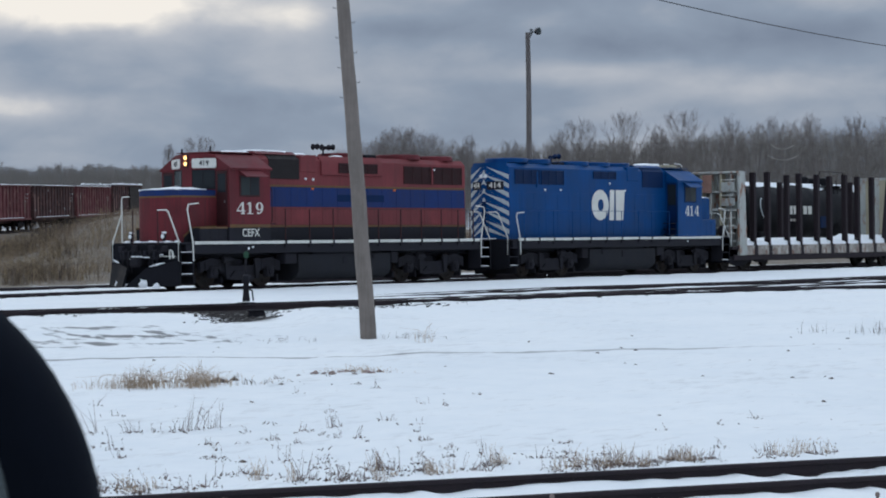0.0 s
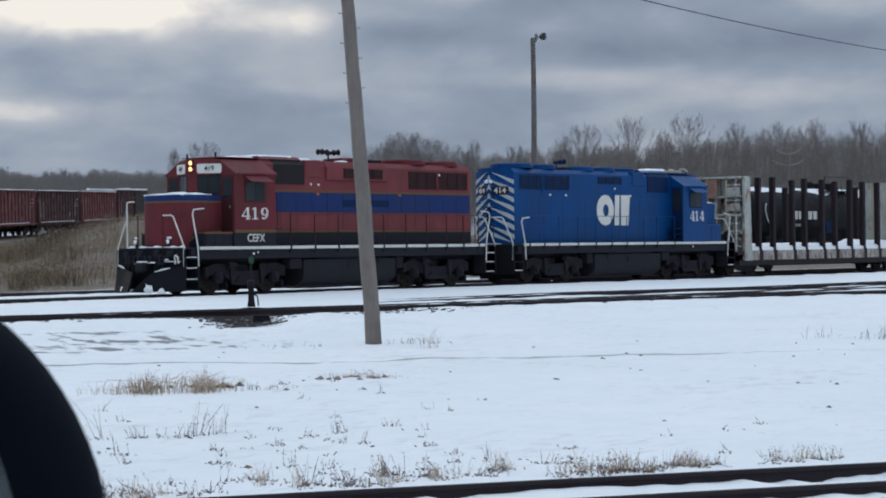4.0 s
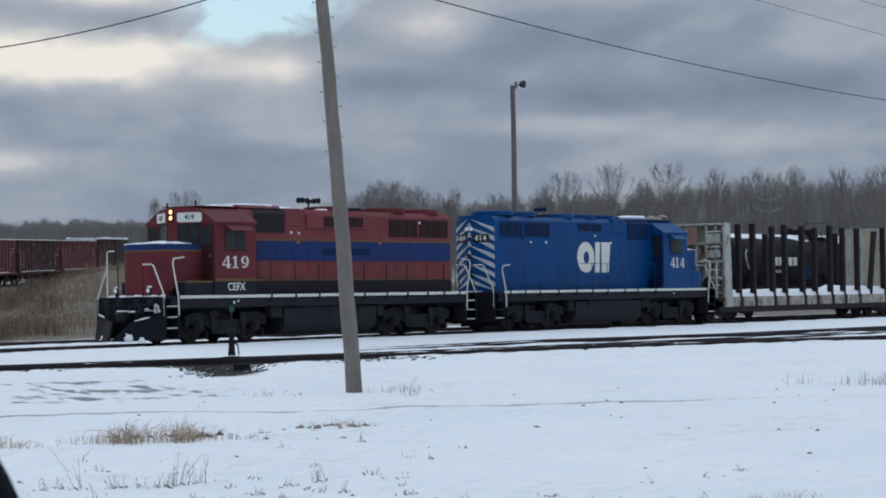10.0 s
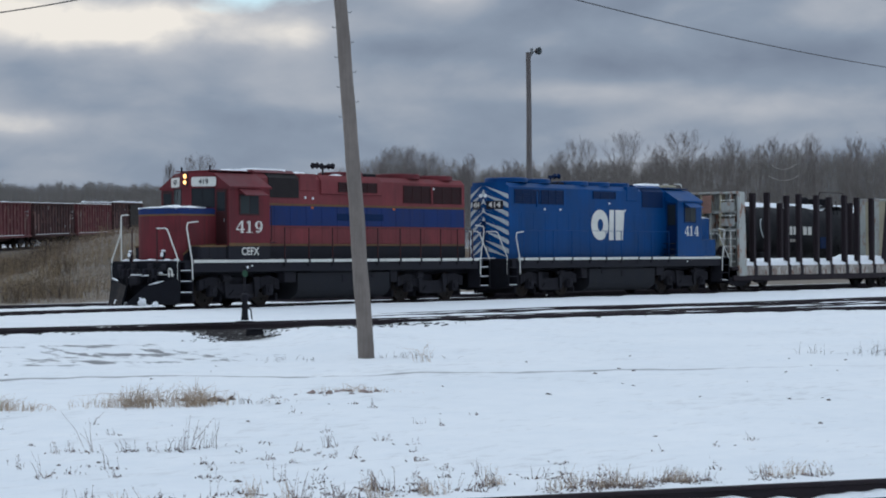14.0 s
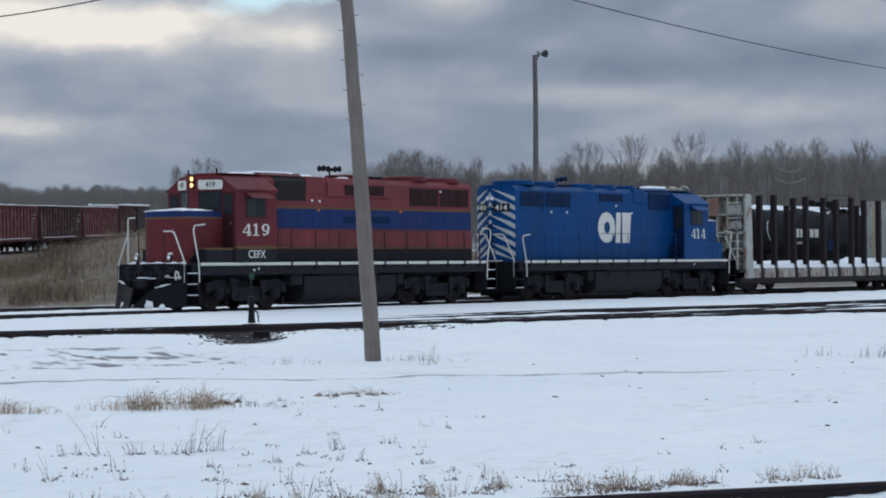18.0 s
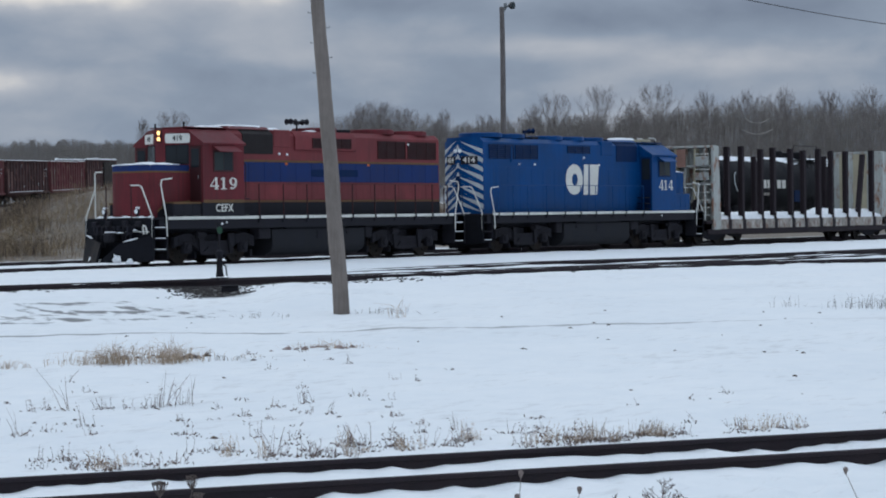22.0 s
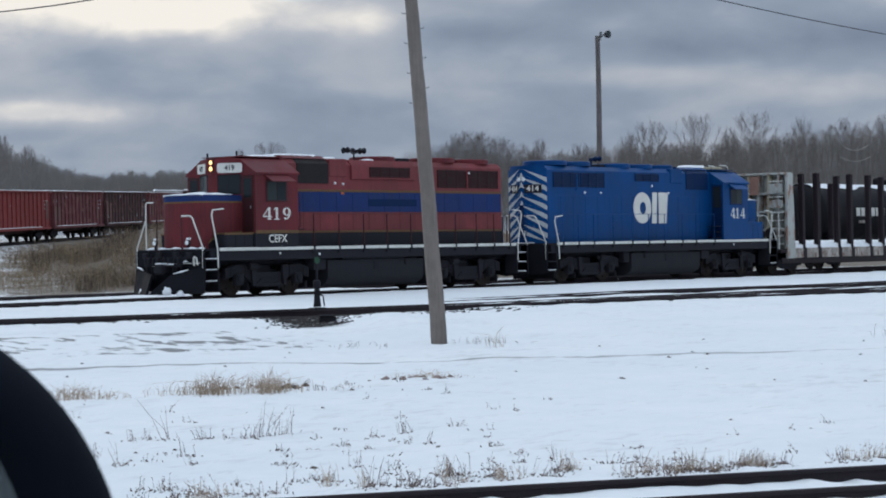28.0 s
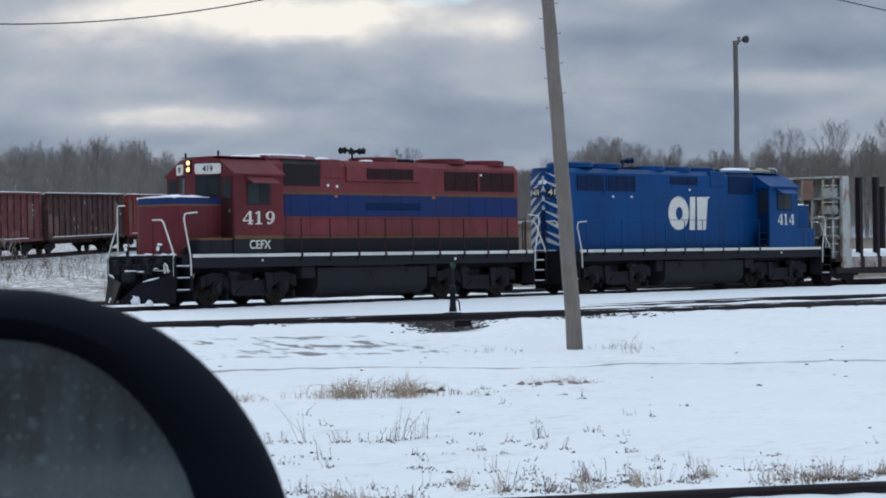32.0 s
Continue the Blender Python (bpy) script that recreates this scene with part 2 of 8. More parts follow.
cab_glass_pale = glass_mat("cab_glass_pale", (0.03, 0.04, 0.042), 0.12)
lamp_on = mat("lamp_on", (1.0, 0.55, 0.20), 0.3, 0, 0.0, 3, 30, 0, glow=2.6)
marker_lamp = mat("marker_lamp", (0.85, 0.88, 0.9), 0.2, 0, 0.0, 3, 30, 0)
marker_orange = mat("marker_orange", (0.6, 0.14, 0.03), 0.4, 0, 0.1)
snow_cap = mat("snow_cap", (0.82, 0.84, 0.87), 0.75, 0, 0.05, 6, 40, 0.3)
rail_steel = mat("rail_steel", (0.028, 0.022, 0.027), 0.85, 0.1, 0.35, 5, 50, 0.2, (0.05, 0.030, 0.027), 0.4)
tie_wood = mat("tie_wood", (0.05, 0.038, 0.03), 0.85, 0, 0.3, 8, 60, 0.4)
ballast = mat("ballast", (0.034, 0.030, 0.030), 0.9, 0, 0.5, 6, 30, 0.8)
pole_wood = mat("pole_wood", (0.212, 0.182, 0.164), 0.85, 0, 0.22, 2.5, 60, 0.35, (0.09, 0.075, 0.065), 0.55, streak=True)
galvanised = mat("galvanised", (0.22, 0.23, 0.24), 0.5, 0.6, 0.15, 6, 40, 0.05)
wire_black = mat("wire_black", (0.04, 0.04, 0.043), 0.6, 0.2, 0.1)
gondola_red = mat("gondola_red", (0.165, 0.046, 0.054), 0.75, 0.0, 0.25, 1.2, 40, 0.1, (0.08, 0.04, 0.038), 0.75, (0.32, 0.17, 0.15), 0.3, True)
gondola_brown = mat("gondola_brown", (0.078, 0.036, 0.038), 0.75, 0.0, 0.3, 1.2, 40, 0.1, (0.03, 0.02, 0.019), 0.75, (0.20, 0.105, 0.09), 0.35, True)
gondola_bright = mat("gondola_bright", (0.26, 0.042, 0.042), 0.6, 0, 0.15, 1.2, 40, 0.08, (0.13, 0.03, 0.022), 0.5, streak=True)
stake_brown = mat("stake_brown", (0.021, 0.014, 0.018), 0.75, 0.1, 0.3, 2, 40, 0.15)
flat_grey = mat("flat_grey", (0.42, 0.44, 0.42), 0.6, 0.1, 0.15, 1.5, 40, 0.08, (0.12, 0.08, 0.06), 0.5, (0.24, 0.09, 0.04), 0.5, True)
flat_rust = mat("flat_rust", (0.46, 0.43, 0.39), 0.75, 0.1, 0.3, 3.0, 40, 0.15, (0.07, 0.05, 0.045), 0.95, (0.15, 0.06, 0.035), 0.6, True)
flat_cream = mat("flat_cream", (0.40, 0.36, 0.26), 0.7, 0, 0.15, 1.5, 40, 0.1, (0.2, 0.16, 0.12), 0.5, streak=True)
tank_black = mat("tank_black", (0.008, 0.008, 0.011), 0.6, 0, 0.2, 1.2, 40, 0.05, (0.022, 0.02, 0.019), 0.35, streak=True, spec=0.12)
car_black = mat("car_black", (0.0068, 0.0088, 0.0145), 0.85, 0, 0.2, 25, 900, 0.05, spec=0.05)
tyre_black = mat("tyre_black", (0.012, 0.012, 0.012), 0.85, 0, 0.2, 12, 100, 0.2)
# far wood's bark, lightened so that its colour carries distance haze
hazed_bark = mat("hazed_bark", (0.30, 0.275, 0.268), 0.9, 0, 0.12, 0.05, 1, 0.0, island=0.12)
birch_bark = mat("birch_bark", (0.42, 0.40, 0.38), 0.85, 0, 0.25, 1.5, 8, 0.1)
# scrub twigs, with the same haze put into the colour
hazed_twig = mat("hazed_twig", (0.210, 0.194, 0.182), 0.9, 0, 0.3, 0.03, 0.4, 0.0, island=0.15)
dead_grass = mat("dead_grass", (0.27, 0.207, 0.155), 0.85, 0, 0.2, 1.0, 10, 0.0, island=0.2)
dark_weed = mat("dark_weed", (0.095, 0.070, 0.058), 0.9, 0, 0.25, 2.0, 20, 0.0, island=0.4)
litter_brown = mat("litter_brown", (0.15, 0.110, 0.095), 0.9, 0, 0.25, 2.0, 20, 0.0, island=0.4)
weed_brown = mat("weed_brown", (0.205, 0.153, 0.140), 0.9, 0, 0.25, 2.0, 20, 0.0, island=0.4)
# bark of the single far trees, lightened for haze too
hazed_solo_bark = mat("hazed_solo_bark", (0.225, 0.202, 0.20), 0.9, 0, 0.2, 0.3, 2, 0.0, island=0.12)
dry_stalk = mat("dry_stalk", (0.15, 0.118, 0.108), 0.9, 0, 0.3, 30, 200, 0.0, island=0.4)
pale_twig = mat("pale_twig", (0.30, 0.265, 0.25), 0.9, 0, 0.2, 3, 20, 0.0, island=0.2)
bank_straw = mat("bank_straw", (0.30, 0.225, 0.140), 0.85, 0, 0.3, 0.4, 10, 0.0, island=0.25)
faded_rust = mat("faded_rust", (0.30, 0.17, 0.135), 0.75, 0, 0.2, 3, 40, 0.1, (0.12, 0.06, 0.045), 0.6)
worn_rust = mat("worn_rust", (0.20, 0.115, 0.105), 0.8, 0, 0.3, 2.5, 30, 0.1, (0.12, 0.05, 0.05), 0.8, streak=True)
plow_black = mat("plow_black", (0.010, 0.0105, 0.0145), 0.75, 0, 0.3, 3, 40, 0.1, spec=0.1)
straw = mat("straw", (0.46, 0.355, 0.265), 0.85, 0, 0.2, 1.0, 10, 0.0, island=0.2)

# ---- mesh building ----
class Mesh:
    """Vertices and faces of one part."""

    def __init__(self):
        self.v, self.f = [], []

    def add(self, verts, faces):
        n = len(self.v)
        self.v += [tuple(p) for p in verts]
        self.f += [tuple(n + i for i in face) for face in faces]
        return self

    def box(self, x0, x1, y0, y1, z0, z1, b=0.012):
        """A box with chamfered edges."""
        b = min(b, (x1 - x0) * 0.45, (y1 - y0) * 0.45, (z1 - z0) * 0.45)
        lo, hi = (x0, y0, z0), (x1, y1, z1)
        vs, ix = [], {}
        for sx in (0, 1):
            for sy in (0, 1):
                for sz in (0, 1):
                    s = (sx, sy, sz)
                    for axis in range(3):
                        p = [(hi[k] - b if s[k] else lo[k] + b) for k in range(3)]
                        p[axis] = hi[axis] if s[axis] else lo[axis]
                        ix[(s, axis)] = len(vs)
                        vs.append(tuple(p))
        fs = []
        for axis in range(3):
            u, w = (axis + 1) % 3, (axis + 2) % 3
            for side in (0, 1):
                loop = []
                for a, c in ((0, 0), (1, 0), (1, 1), (0, 1)):
                    s = [0, 0, 0]
                    s[axis], s[u], s[w] = side, a, c
                    loop.append(ix[(tuple(s), axis)])
                fs.append(loop if side else loop[::-1])
            for a in (0, 1):
                for c in (0, 1):
                    s0, s1 = [0, 0, 0], [0, 0, 0]
                    s0[u] = s1[u] = a
                    s0[w] = s1[w] = c
                    s0[axis], s1[axis] = 0, 1
                    q = [ix[(tuple(s0), u)], ix[(tuple(s1), u)], ix[(tuple(s1), w)], ix[(tuple(s0), w)]]
                    fs.append(q if (a == c) else q[::-1])
        for sx in (0, 1):
            for sy in (0, 1):
                for sz in (0, 1):
                    s = (sx, sy, sz)
                    t = [ix[(s, 0)], ix[(s, 1)], ix[(s, 2)]]
                    fs.append(t if (sx + sy + sz) % 2 else t[::-1])
        return self.add(vs, fs)

    def prism(self, pts, axis, a, b):
        """A closed outline (two coordinates a point) drawn out along an axis, from a to b."""
        def place(p, h):
            return {"x": (h, p[0], p[1]), "y": (p[0], h, p[1]), "z": (p[0], p[1], h)}[axis]
        n = len(pts)
        vs = [place(p, a) for p in pts] + [place(p, b) for p in pts]
        fs = [tuple(range(n))[::-1], tuple(range(n, 2 * n))] + [(i, (i + 1) % n, n + (i + 1) % n, n + i) for i in range(n)]
        return self.add(vs, fs)

    def tube(self, p, q, r0, r1=None, n=6, caps=True):
        r1 = r0 if r1 is None else r1
        p, q = Vector(p), Vector(q)
        d = (q - p).normalized()
        u = d.orthogonal().normalized()
        w = d.cross(u)
        ring = [(math.cos(2 * math.pi * i / n), math.sin(2 * math.pi * i / n)) for i in range(n)]
        vs = [p + (u * c + w * s) * r0 for c, s in ring] + [q + (u * c + w * s) * r1 for c, s in ring]
        fs = [(i, (i + 1) % n, n + (i + 1) % n, n + i) for i in range(n)]
        if caps:
            fs += [tuple(range(n))[::-1], tuple(range(n, 2 * n))]
        return self.add(vs, fs)

    def sweep(self, pts, r, n=6):
        """A round bar bent through the points."""
        pts = [Vector(p) for p in pts]
        vs, fs = [], []
        u = None
        for i, p in enumerate(pts):
            d = ((pts[min(i + 1, len(pts) - 1)] - p).normalized() + (p - pts[max(i - 1, 0)]).normalized()).normalized()
            u = d.orthogonal().normalized() if u is None else (u - d * u.dot(d)).normalized()
            w = d.cross(u)
            rr = r[i] if isinstance(r, (list, tuple)) else r
            vs += [p + (u * math.cos(2 * math.pi * k / n) + w * math.sin(2 * math.pi * k / n)) * rr for k in range(n)]
        for i in range(len(pts) - 1):
            for k in range(n):
                a, b = i * n + k, i * n + (k + 1) % n
                fs.append((a, b, b + n, a + n))
        fs += [tuple(range(n))[::-1], tuple(range(len(vs) - n, len(vs)))]
        return self.add(vs, fs)

    def lathe(self, prof, centre, axis="y", n=24):
        """A turned shape: (radius, height) pairs round an axis through the centre."""
        c = Vector(centre)
        ax = {"x": Vector((1, 0, 0)), "y": Vector((0, 1, 0)), "z": Vector((0, 0, 1))}[axis]
        u = ax.orthogonal().normalized()
        w = ax.cross(u)
        vs, fs = [], []
        for r, h in prof:
            vs += [c + ax * h + (u * math.cos(2 * math.pi * k / n) + w * math.sin(2 * math.pi * k / n)) * r for k in range(n)]
        for i in range(len(prof) - 1):
            for k in range(n):
                a, b = i * n + k, i * n + (k + 1) % n
                fs.append((a, b, b + n, a + n))
        fs += [tuple(range(n))[::-1], tuple(range(len(vs) - n, len(vs)))]
        return self.add(vs, fs)

    def moved(self, m):
        self.v = [tuple(m @ Vector(p)) for p in self.v]
        return self


def data_of(name, mesh, material, smooth=40):
    d = bpy.data.meshes.new(name)
    d.from_pydata(mesh.v, [], mesh.f)
    d.materials.append(material)
    if smooth:
        d.shade_smooth()
        d.set_sharp_from_angle(angle=radians(smooth))
    d.update()
    return d


def part(name, mesh, material, parent=None, label="", smooth=40):
    ob = new(name, mesh if isinstance(mesh, bpy.types.Mesh) else data_of(name, mesh, material, smooth))
    if parent is not None:
        ob.parent = parent
    if label:
        ob["label"] = label
    return ob


def thing(name, label, category, m=None, group="", kind=""):
    ob = tagged(new(name), label, category, group, kind)
    ob.empty_display_size = 0.2
    if m is not None:
        ob.matrix_basis = m
    return ob


def text_part(name, words, size, m, material, parent, wide=1.0, bold=0.0, label=""):
    """Raised lettering, its middle at the pose m, reading along local x with z outward."""
    c = bpy.data.curves.new(name, "FONT")
    c.body, c.size, c.align_x, c.align_y, c.extrude, c.offset = words, size, "CENTER", "CENTER", 0.004, bold
    tmp = new("letters", c)
    d = bpy.data.meshes.new_from_object(tmp.evaluated_get(bpy.context.evaluated_depsgraph_get()))
    bpy.data.objects.remove(tmp)
    d.transform(m @ Matrix.Diagonal((wide, 1, 1, 1)))
    d.materials.clear()
    d.materials.append(material)
    ob = new(name, d)
    ob.parent = parent
    if label:
        ob["label"] = label
    return ob


def lerp(x, xs, ys):
    return float(np.interp(x, xs, ys))

# ---- ground ----
EYE = Vector((-51.381, -50.641, 1.361))
NEAR_WAY = Vector((0.8418, -0.5397, 0))          # along the near track
NEAR_OUT = Vector((0.5397, 0.8418, 0))           # away from the road, across it


def smooth_step(x, a, b):
    k = min(1, max(0, (x - a) / (b - a)))
    return k * k * (3 - 2 * k)


def ground_z(x, y):
    """Height of the snow: a dip at the near track, level at the yard, a bank beyond it."""
    q = (x - EYE.x) * NEAR_OUT.x + (y - EYE.y) * NEAR_OUT.y
    z = lerp(q, (-30, 4, 13, 16, 20.5, 23, 28, 40, 55, 68, 90), (-0.2, -0.25, -0.83, -0.895, -0.895, -0.84, -0.72, -0.46, -0.24, -0.12, -0.12))
    if y > 3.0:
        bank = lerp(y, (3, 14, 20, 27, 40, 50, 70, 110, 200), (0, 0.06, 0.2, 0.6, 1.2, 1.55, 2.15, 3.4, 4.5))
        z += bank
        # grassy mound before the gondola siding, rising to the right
        rise = lerp(x - 0.93 * (y - 32), (10, 20, 24, 25.5, 27, 28.6, 30.4, 32, 44, 60, 75), (0.15, 0.25, 0.5, 0.8, 1.2, 1.7, 2.15, 2.3, 2.3, 1.2, 0))
        z += rise * math.exp(-((y - 32) / (9.0 if y > 32 else 11.0)) ** 2)
    # trough swept clear before the turnout's near rail
    v = -0.319 * (x + 12.5) - 0.948 * (y + 9.4)
    if -2.5 < v < 4.5:
        z -= 0.10 * smooth_step(x, -13.0, -8.5) * (1 - smooth_step(x, -4.0, -2.2)) * math.exp(-((v - 1.1) / 0.9) ** 2)
    if -6.0 < y < -0.8:
        z += 0.075 * smooth_step(-y, 0.8, 1.05) * (1 - smooth_step(-y, 2.6, 6.0))
    return z


def rough_z(x, y):
    q = (x - EYE.x) * NEAR_OUT.x + (y - EYE.y) * NEAR_OUT.y
    calm = min(1, max(0.15, abs(q - 17.8) / 4))
    along = (x - EYE.x) * NEAR_WAY.x + (y - EYE.y) * NEAR_WAY.y
    drift = 0.0
    if 15.5 < q < 20.5:
        drift = 0.052 - 0.085 * abs(noise.noise((along * 1.9, round(q - 18.1), 11))) - 0.05 * abs(noise.noise((along * 0.5, round(q - 18.1), 5))) + 0.012 * noise.noise((along * 4.0, round(q - 18.1), 3))
    # snow thrown up beside the switch hollow
    for mx, my, h, w in ((-10.4, -16.1, 0.15, 0.9), (-11.2, -17.8, 0.10, 1.6), (-13.5, -20.5, 0.14, 1.5), (-12.2, -18.0, 0.16, 1.0), (-13.0, -18.9, 0.12, 0.7), (-15.6, -21.2, 0.17, 0.9), (-14.6, -20.2, 0.10, 0.6), (-11.6, -17.0, 0.09, 0.7), (-14.2, -21.6, 0.10, 0.8)):
        drift += h * math.exp(-((x - mx) ** 2 + (y - my) ** 2) / (w * w))
    yard = 0.25 if -9 < y < 3.2 else 1.0
    d = math.hypot(x - EYE.x, y - EYE.y)
    if d > 160:
        return 0.0
    return drift + calm * yard * (0.055 * noise.noise((x * 0.35, y * 0.35, 0)) + 0.03 * noise.noise((x * 1.3, y * 1.3, 4)) + 0.012 * noise.noise((x * 4.5, y * 4.5, 8)))


def make_ground():
    a_axis = np.concatenate([[-400, -120, -40, -15, -5], np.arange(0, 10, 1.0), np.arange(10, 14, 0.3), np.arange(14, 24, 0.13), np.arange(24, 46, 0.3), np.arange(46, 90, 0.6), np.arange(90, 180, 3), np.geomspace(180, 4000, 24)])
    n_b = 150
    vs, fs = [], []
    f, r = Vector((0.802, 0.598, 0)), Vector((0.598, -0.802, 0))
    spread = np.concatenate([-np.geomspace(4.0, 0.32, 12), np.linspace(-0.29, 0.24, n_b), np.geomspace(0.28, 4.0, 12)])
    for a in a_axis:
        w = max(abs(a), 14.0)
        for s in spread:
            p = EYE + f * float(a) + r * float(s * w)
            vs.append((p.x, p.y, ground_z(p.x, p.y) + rough_z(p.x, p.y)))
    nb = len(spread)
    for i in range(len(a_axis) - 1):
        for j in range(nb - 1):
            k = i * nb + j
            fs.append((k, k + 1, k + nb + 1, k + nb)[::-1])
    m = Mesh()
    m.v, m.f = vs, fs
    return m


WHEEL_TRACK = 38.5


def snow_ground():
    """Fresh thin snow, wind-packed, with dead turf showing through in places."""
    m = bpy.data.materials.new("snow_ground")
    m.use_nodes = True
    t = m.node_tree
    s = t.nodes["Principled BSDF"]
    tc = t.nodes.new("ShaderNodeTexCoord")
    def tex(sc, det, stretch=None, rough=0.6):
        n = node(t, "ShaderNodeTexNoise", Scale=sc, Detail=det, Roughness=rough)
        src = tc.outputs["Object"]
        if stretch:
            mp = t.nodes.new("ShaderNodeMapping")
            mp.inputs["Scale"].default_value = stretch
            mp.inputs["Rotation"].default_value = (0, 0, radians(32.7))
            link(t, src, mp.inputs["Vector"])
            src = mp.outputs[0]
        link(t, src, n.inputs["Vector"])
        return n.outputs[0]
    broad, small, grain = tex(0.25, 4), tex(2.2, 5), tex(14, 4)
    col = ramp(t, math_node(t, "ADD", math_node(t, "MULTIPLY", broad, 0.5), math_node(t, "MULTIPLY", small, 0.5)), [(0.35, (0.768, 0.795, 0.822)), (0.65, (0.845, 0.858, 0.870))])
    # turf: small specks everywhere, more of it on the bank behind the train
    sep = t.nodes.new("ShaderNodeSeparateXYZ")
    link(t, tc.outputs["Object"], sep.inputs[0])
    bank = t.nodes.new("ShaderNodeMapRange")
    link(t, sep.outputs[1], bank.inputs[0])
    for i, v in enumerate((5.0, 14.0, 0.0, 0.20)):
        bank.inputs[i + 1].default_value = v
    speck = math_node(t, "ADD", math_node(t, "ADD", math_node(t, "MULTIPLY", small, 0.55), math_node(t, "MULTIPLY", grain, 0.45)), bank.outputs[0])
    f = ramp(t, speck, [(0.655, (0, 0, 0)), (0.71, (0.8, 0.8, 0.8))])
    col = mix_rgb(t, f, col, (0.17, 0.125, 0.085))
    # the bank's long dead grass lies over most of the snow
    lie = t.nodes.new("ShaderNodeMapRange")
    link(t, math_node(t, "SUBTRACT", sep.outputs[0], math_node(t, "MULTIPLY", sep.outputs[1], 0.9)), lie.inputs[0])
    for i, v in enumerate((-15.0, -3.0, 0.0, 1.0)):
        lie.inputs[i + 1].default_value = v
    turf_y = ramp(t, math_node(t, "DIVIDE", sep.outputs[1], 100.0), [(0.085, (0, 0, 0)), (0.12, (1, 1, 1)), (0.96, (1, 1, 1)), (1.0, (0.4, 0.4, 0.4))])
    straw = math_node(t, "ADD", math_node(t, "MULTIPLY", tex(0.5, 5, None, 0.65), 0.7), math_node(t, "MULTIPLY", tex(5.0, 4), 0.3))
    cover = math_node(t, "ADD", straw, math_node(t, "MULTIPLY", math_node(t, "MULTIPLY", turf_y, lie.outputs[0]), 0.27))
    cf = ramp(t, cover, [(0.60, (0, 0, 0)), (0.68, (0.92, 0.92, 0.92))])
    cf = mix_rgb(t, 1.0, cf, turf_y, "MULTIPLY")
    col = mix_rgb(t, cf, col, ramp(t, small, [(0.35, (0.09, 0.07, 0.05)), (0.65, (0.19, 0.148, 0.105))]))
    # oily cinders between the main track's rails, with the train's shade painted in
    shaded_bed = ramp(t, math_node(t, "ABSOLUTE", sep.outputs[1]), [(0.62, (1, 1, 1)), (0.98, (0, 0, 0))])
    shaded_bed = mix_rgb(t, 1.0, shaded_bed, ramp(t, straw, [(0.36, (0.25, 0.25, 0.25)), (0.52, (0.85, 0.85, 0.85))]), "MULTIPLY")
    col = mix_rgb(t, shaded_bed, col, (0.06, 0.057, 0.055))
    # shade under the train, painted dark from the main track to the siding behind
    train_shade = ramp(t, math_node(t, "DIVIDE", math_node(t, "ADD", sep.outputs[1], 2.0), 10.0), [(0.10, (0, 0, 0)), (0.15, (1, 1, 1)), (0.62, (1, 1, 1)), (0.72, (0, 0, 0))])
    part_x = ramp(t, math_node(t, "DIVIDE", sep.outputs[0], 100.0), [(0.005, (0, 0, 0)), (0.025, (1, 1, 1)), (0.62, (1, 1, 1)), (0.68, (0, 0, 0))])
    train_shade = mix_rgb(t, 1.0, mix_rgb(t, 1.0, train_shade, part_x, "MULTIPLY"), ramp(t, straw, [(0.30, (0.75, 0.75, 0.75)), (0.48, (0.92, 0.92, 0.92))]), "MULTIPLY")
    col = mix_rgb(t, train_shade, col, (0.075, 0.071, 0.069))
    # bare cinders in the hollow round the switch stand
    ox, oy = math_node(t, "ADD", sep.outputs[0], 12.5), math_node(t, "ADD", sep.outputs[1], 9.4)
    pu = math_node(t, "SUBTRACT", math_node(t, "MULTIPLY", ox, 0.948), math_node(t, "MULTIPLY", oy, 0.319))
    pv = math_node(t, "SUBTRACT", math_node(t, "MULTIPLY", ox, -0.319), math_node(t, "MULTIPLY", oy, 0.948))
    side = math_node(t, "ABSOLUTE", math_node(t, "SUBTRACT", pu, math_node(t, "SUBTRACT", 4.7, math_node(t, "MULTIPLY", pv, 0.44))))
    side = math_node(t, "ADD", side, math_node(t, "MULTIPLY", pv, 0.10))
    side = math_node(t, "ADD", side, math_node(t, "MULTIPLY", math_node(t, "SUBTRACT", small, 0.5), 0.9))
    hollow = ramp(t, math_node(t, "DIVIDE", side, 4.0), [(0.26, (0.93, 0.93, 0.93)), (0.36, (0, 0, 0))])
    reach = ramp(t, math_node(t, "DIVIDE", math_node(t, "ADD", pv, 3.0), 14.0), [(0.06, (0, 0, 0)), (0.16, (1, 1, 1)), (0.76, (1, 1, 1)), (0.84, (0, 0, 0))])
    col = mix_rgb(t, mix_rgb(t, 1.0, hollow, reach, "MULTIPLY"), col, (0.05, 0.047, 0.046))
    # wheel ruts of the yard road, drawn out along it
    q = math_node(t, "ADD", math_node(t, "MULTIPLY", sep.outputs[0], 0.5397), math_node(t, "MULTIPLY", sep.outputs[1], 0.8418))
    q = math_node(t, "SUBTRACT", q, EYE.x * 0.5397 + EYE.y * 0.8418)
    along = math_node(t, "SUBTRACT", math_node(t, "MULTIPLY", sep.outputs[0], 0.8418), math_node(t, "MULTIPLY", sep.outputs[1], 0.5397))
    along = math_node(t, "SUBTRACT", along, EYE.x * 0.8418 - EYE.y * 0.5397)
    mott_b, patch_b = tex(1.6, 4), tex(0.28, 3)
    lay = t.nodes.new("ShaderNodeMapping")
    lay.vector_type = "TEXTURE"
    lay.inputs["Rotation"].default_value = (0, 0, radians(66))
    lay.inputs["Scale"].default_value = (1.3, 0.5, 1.0)
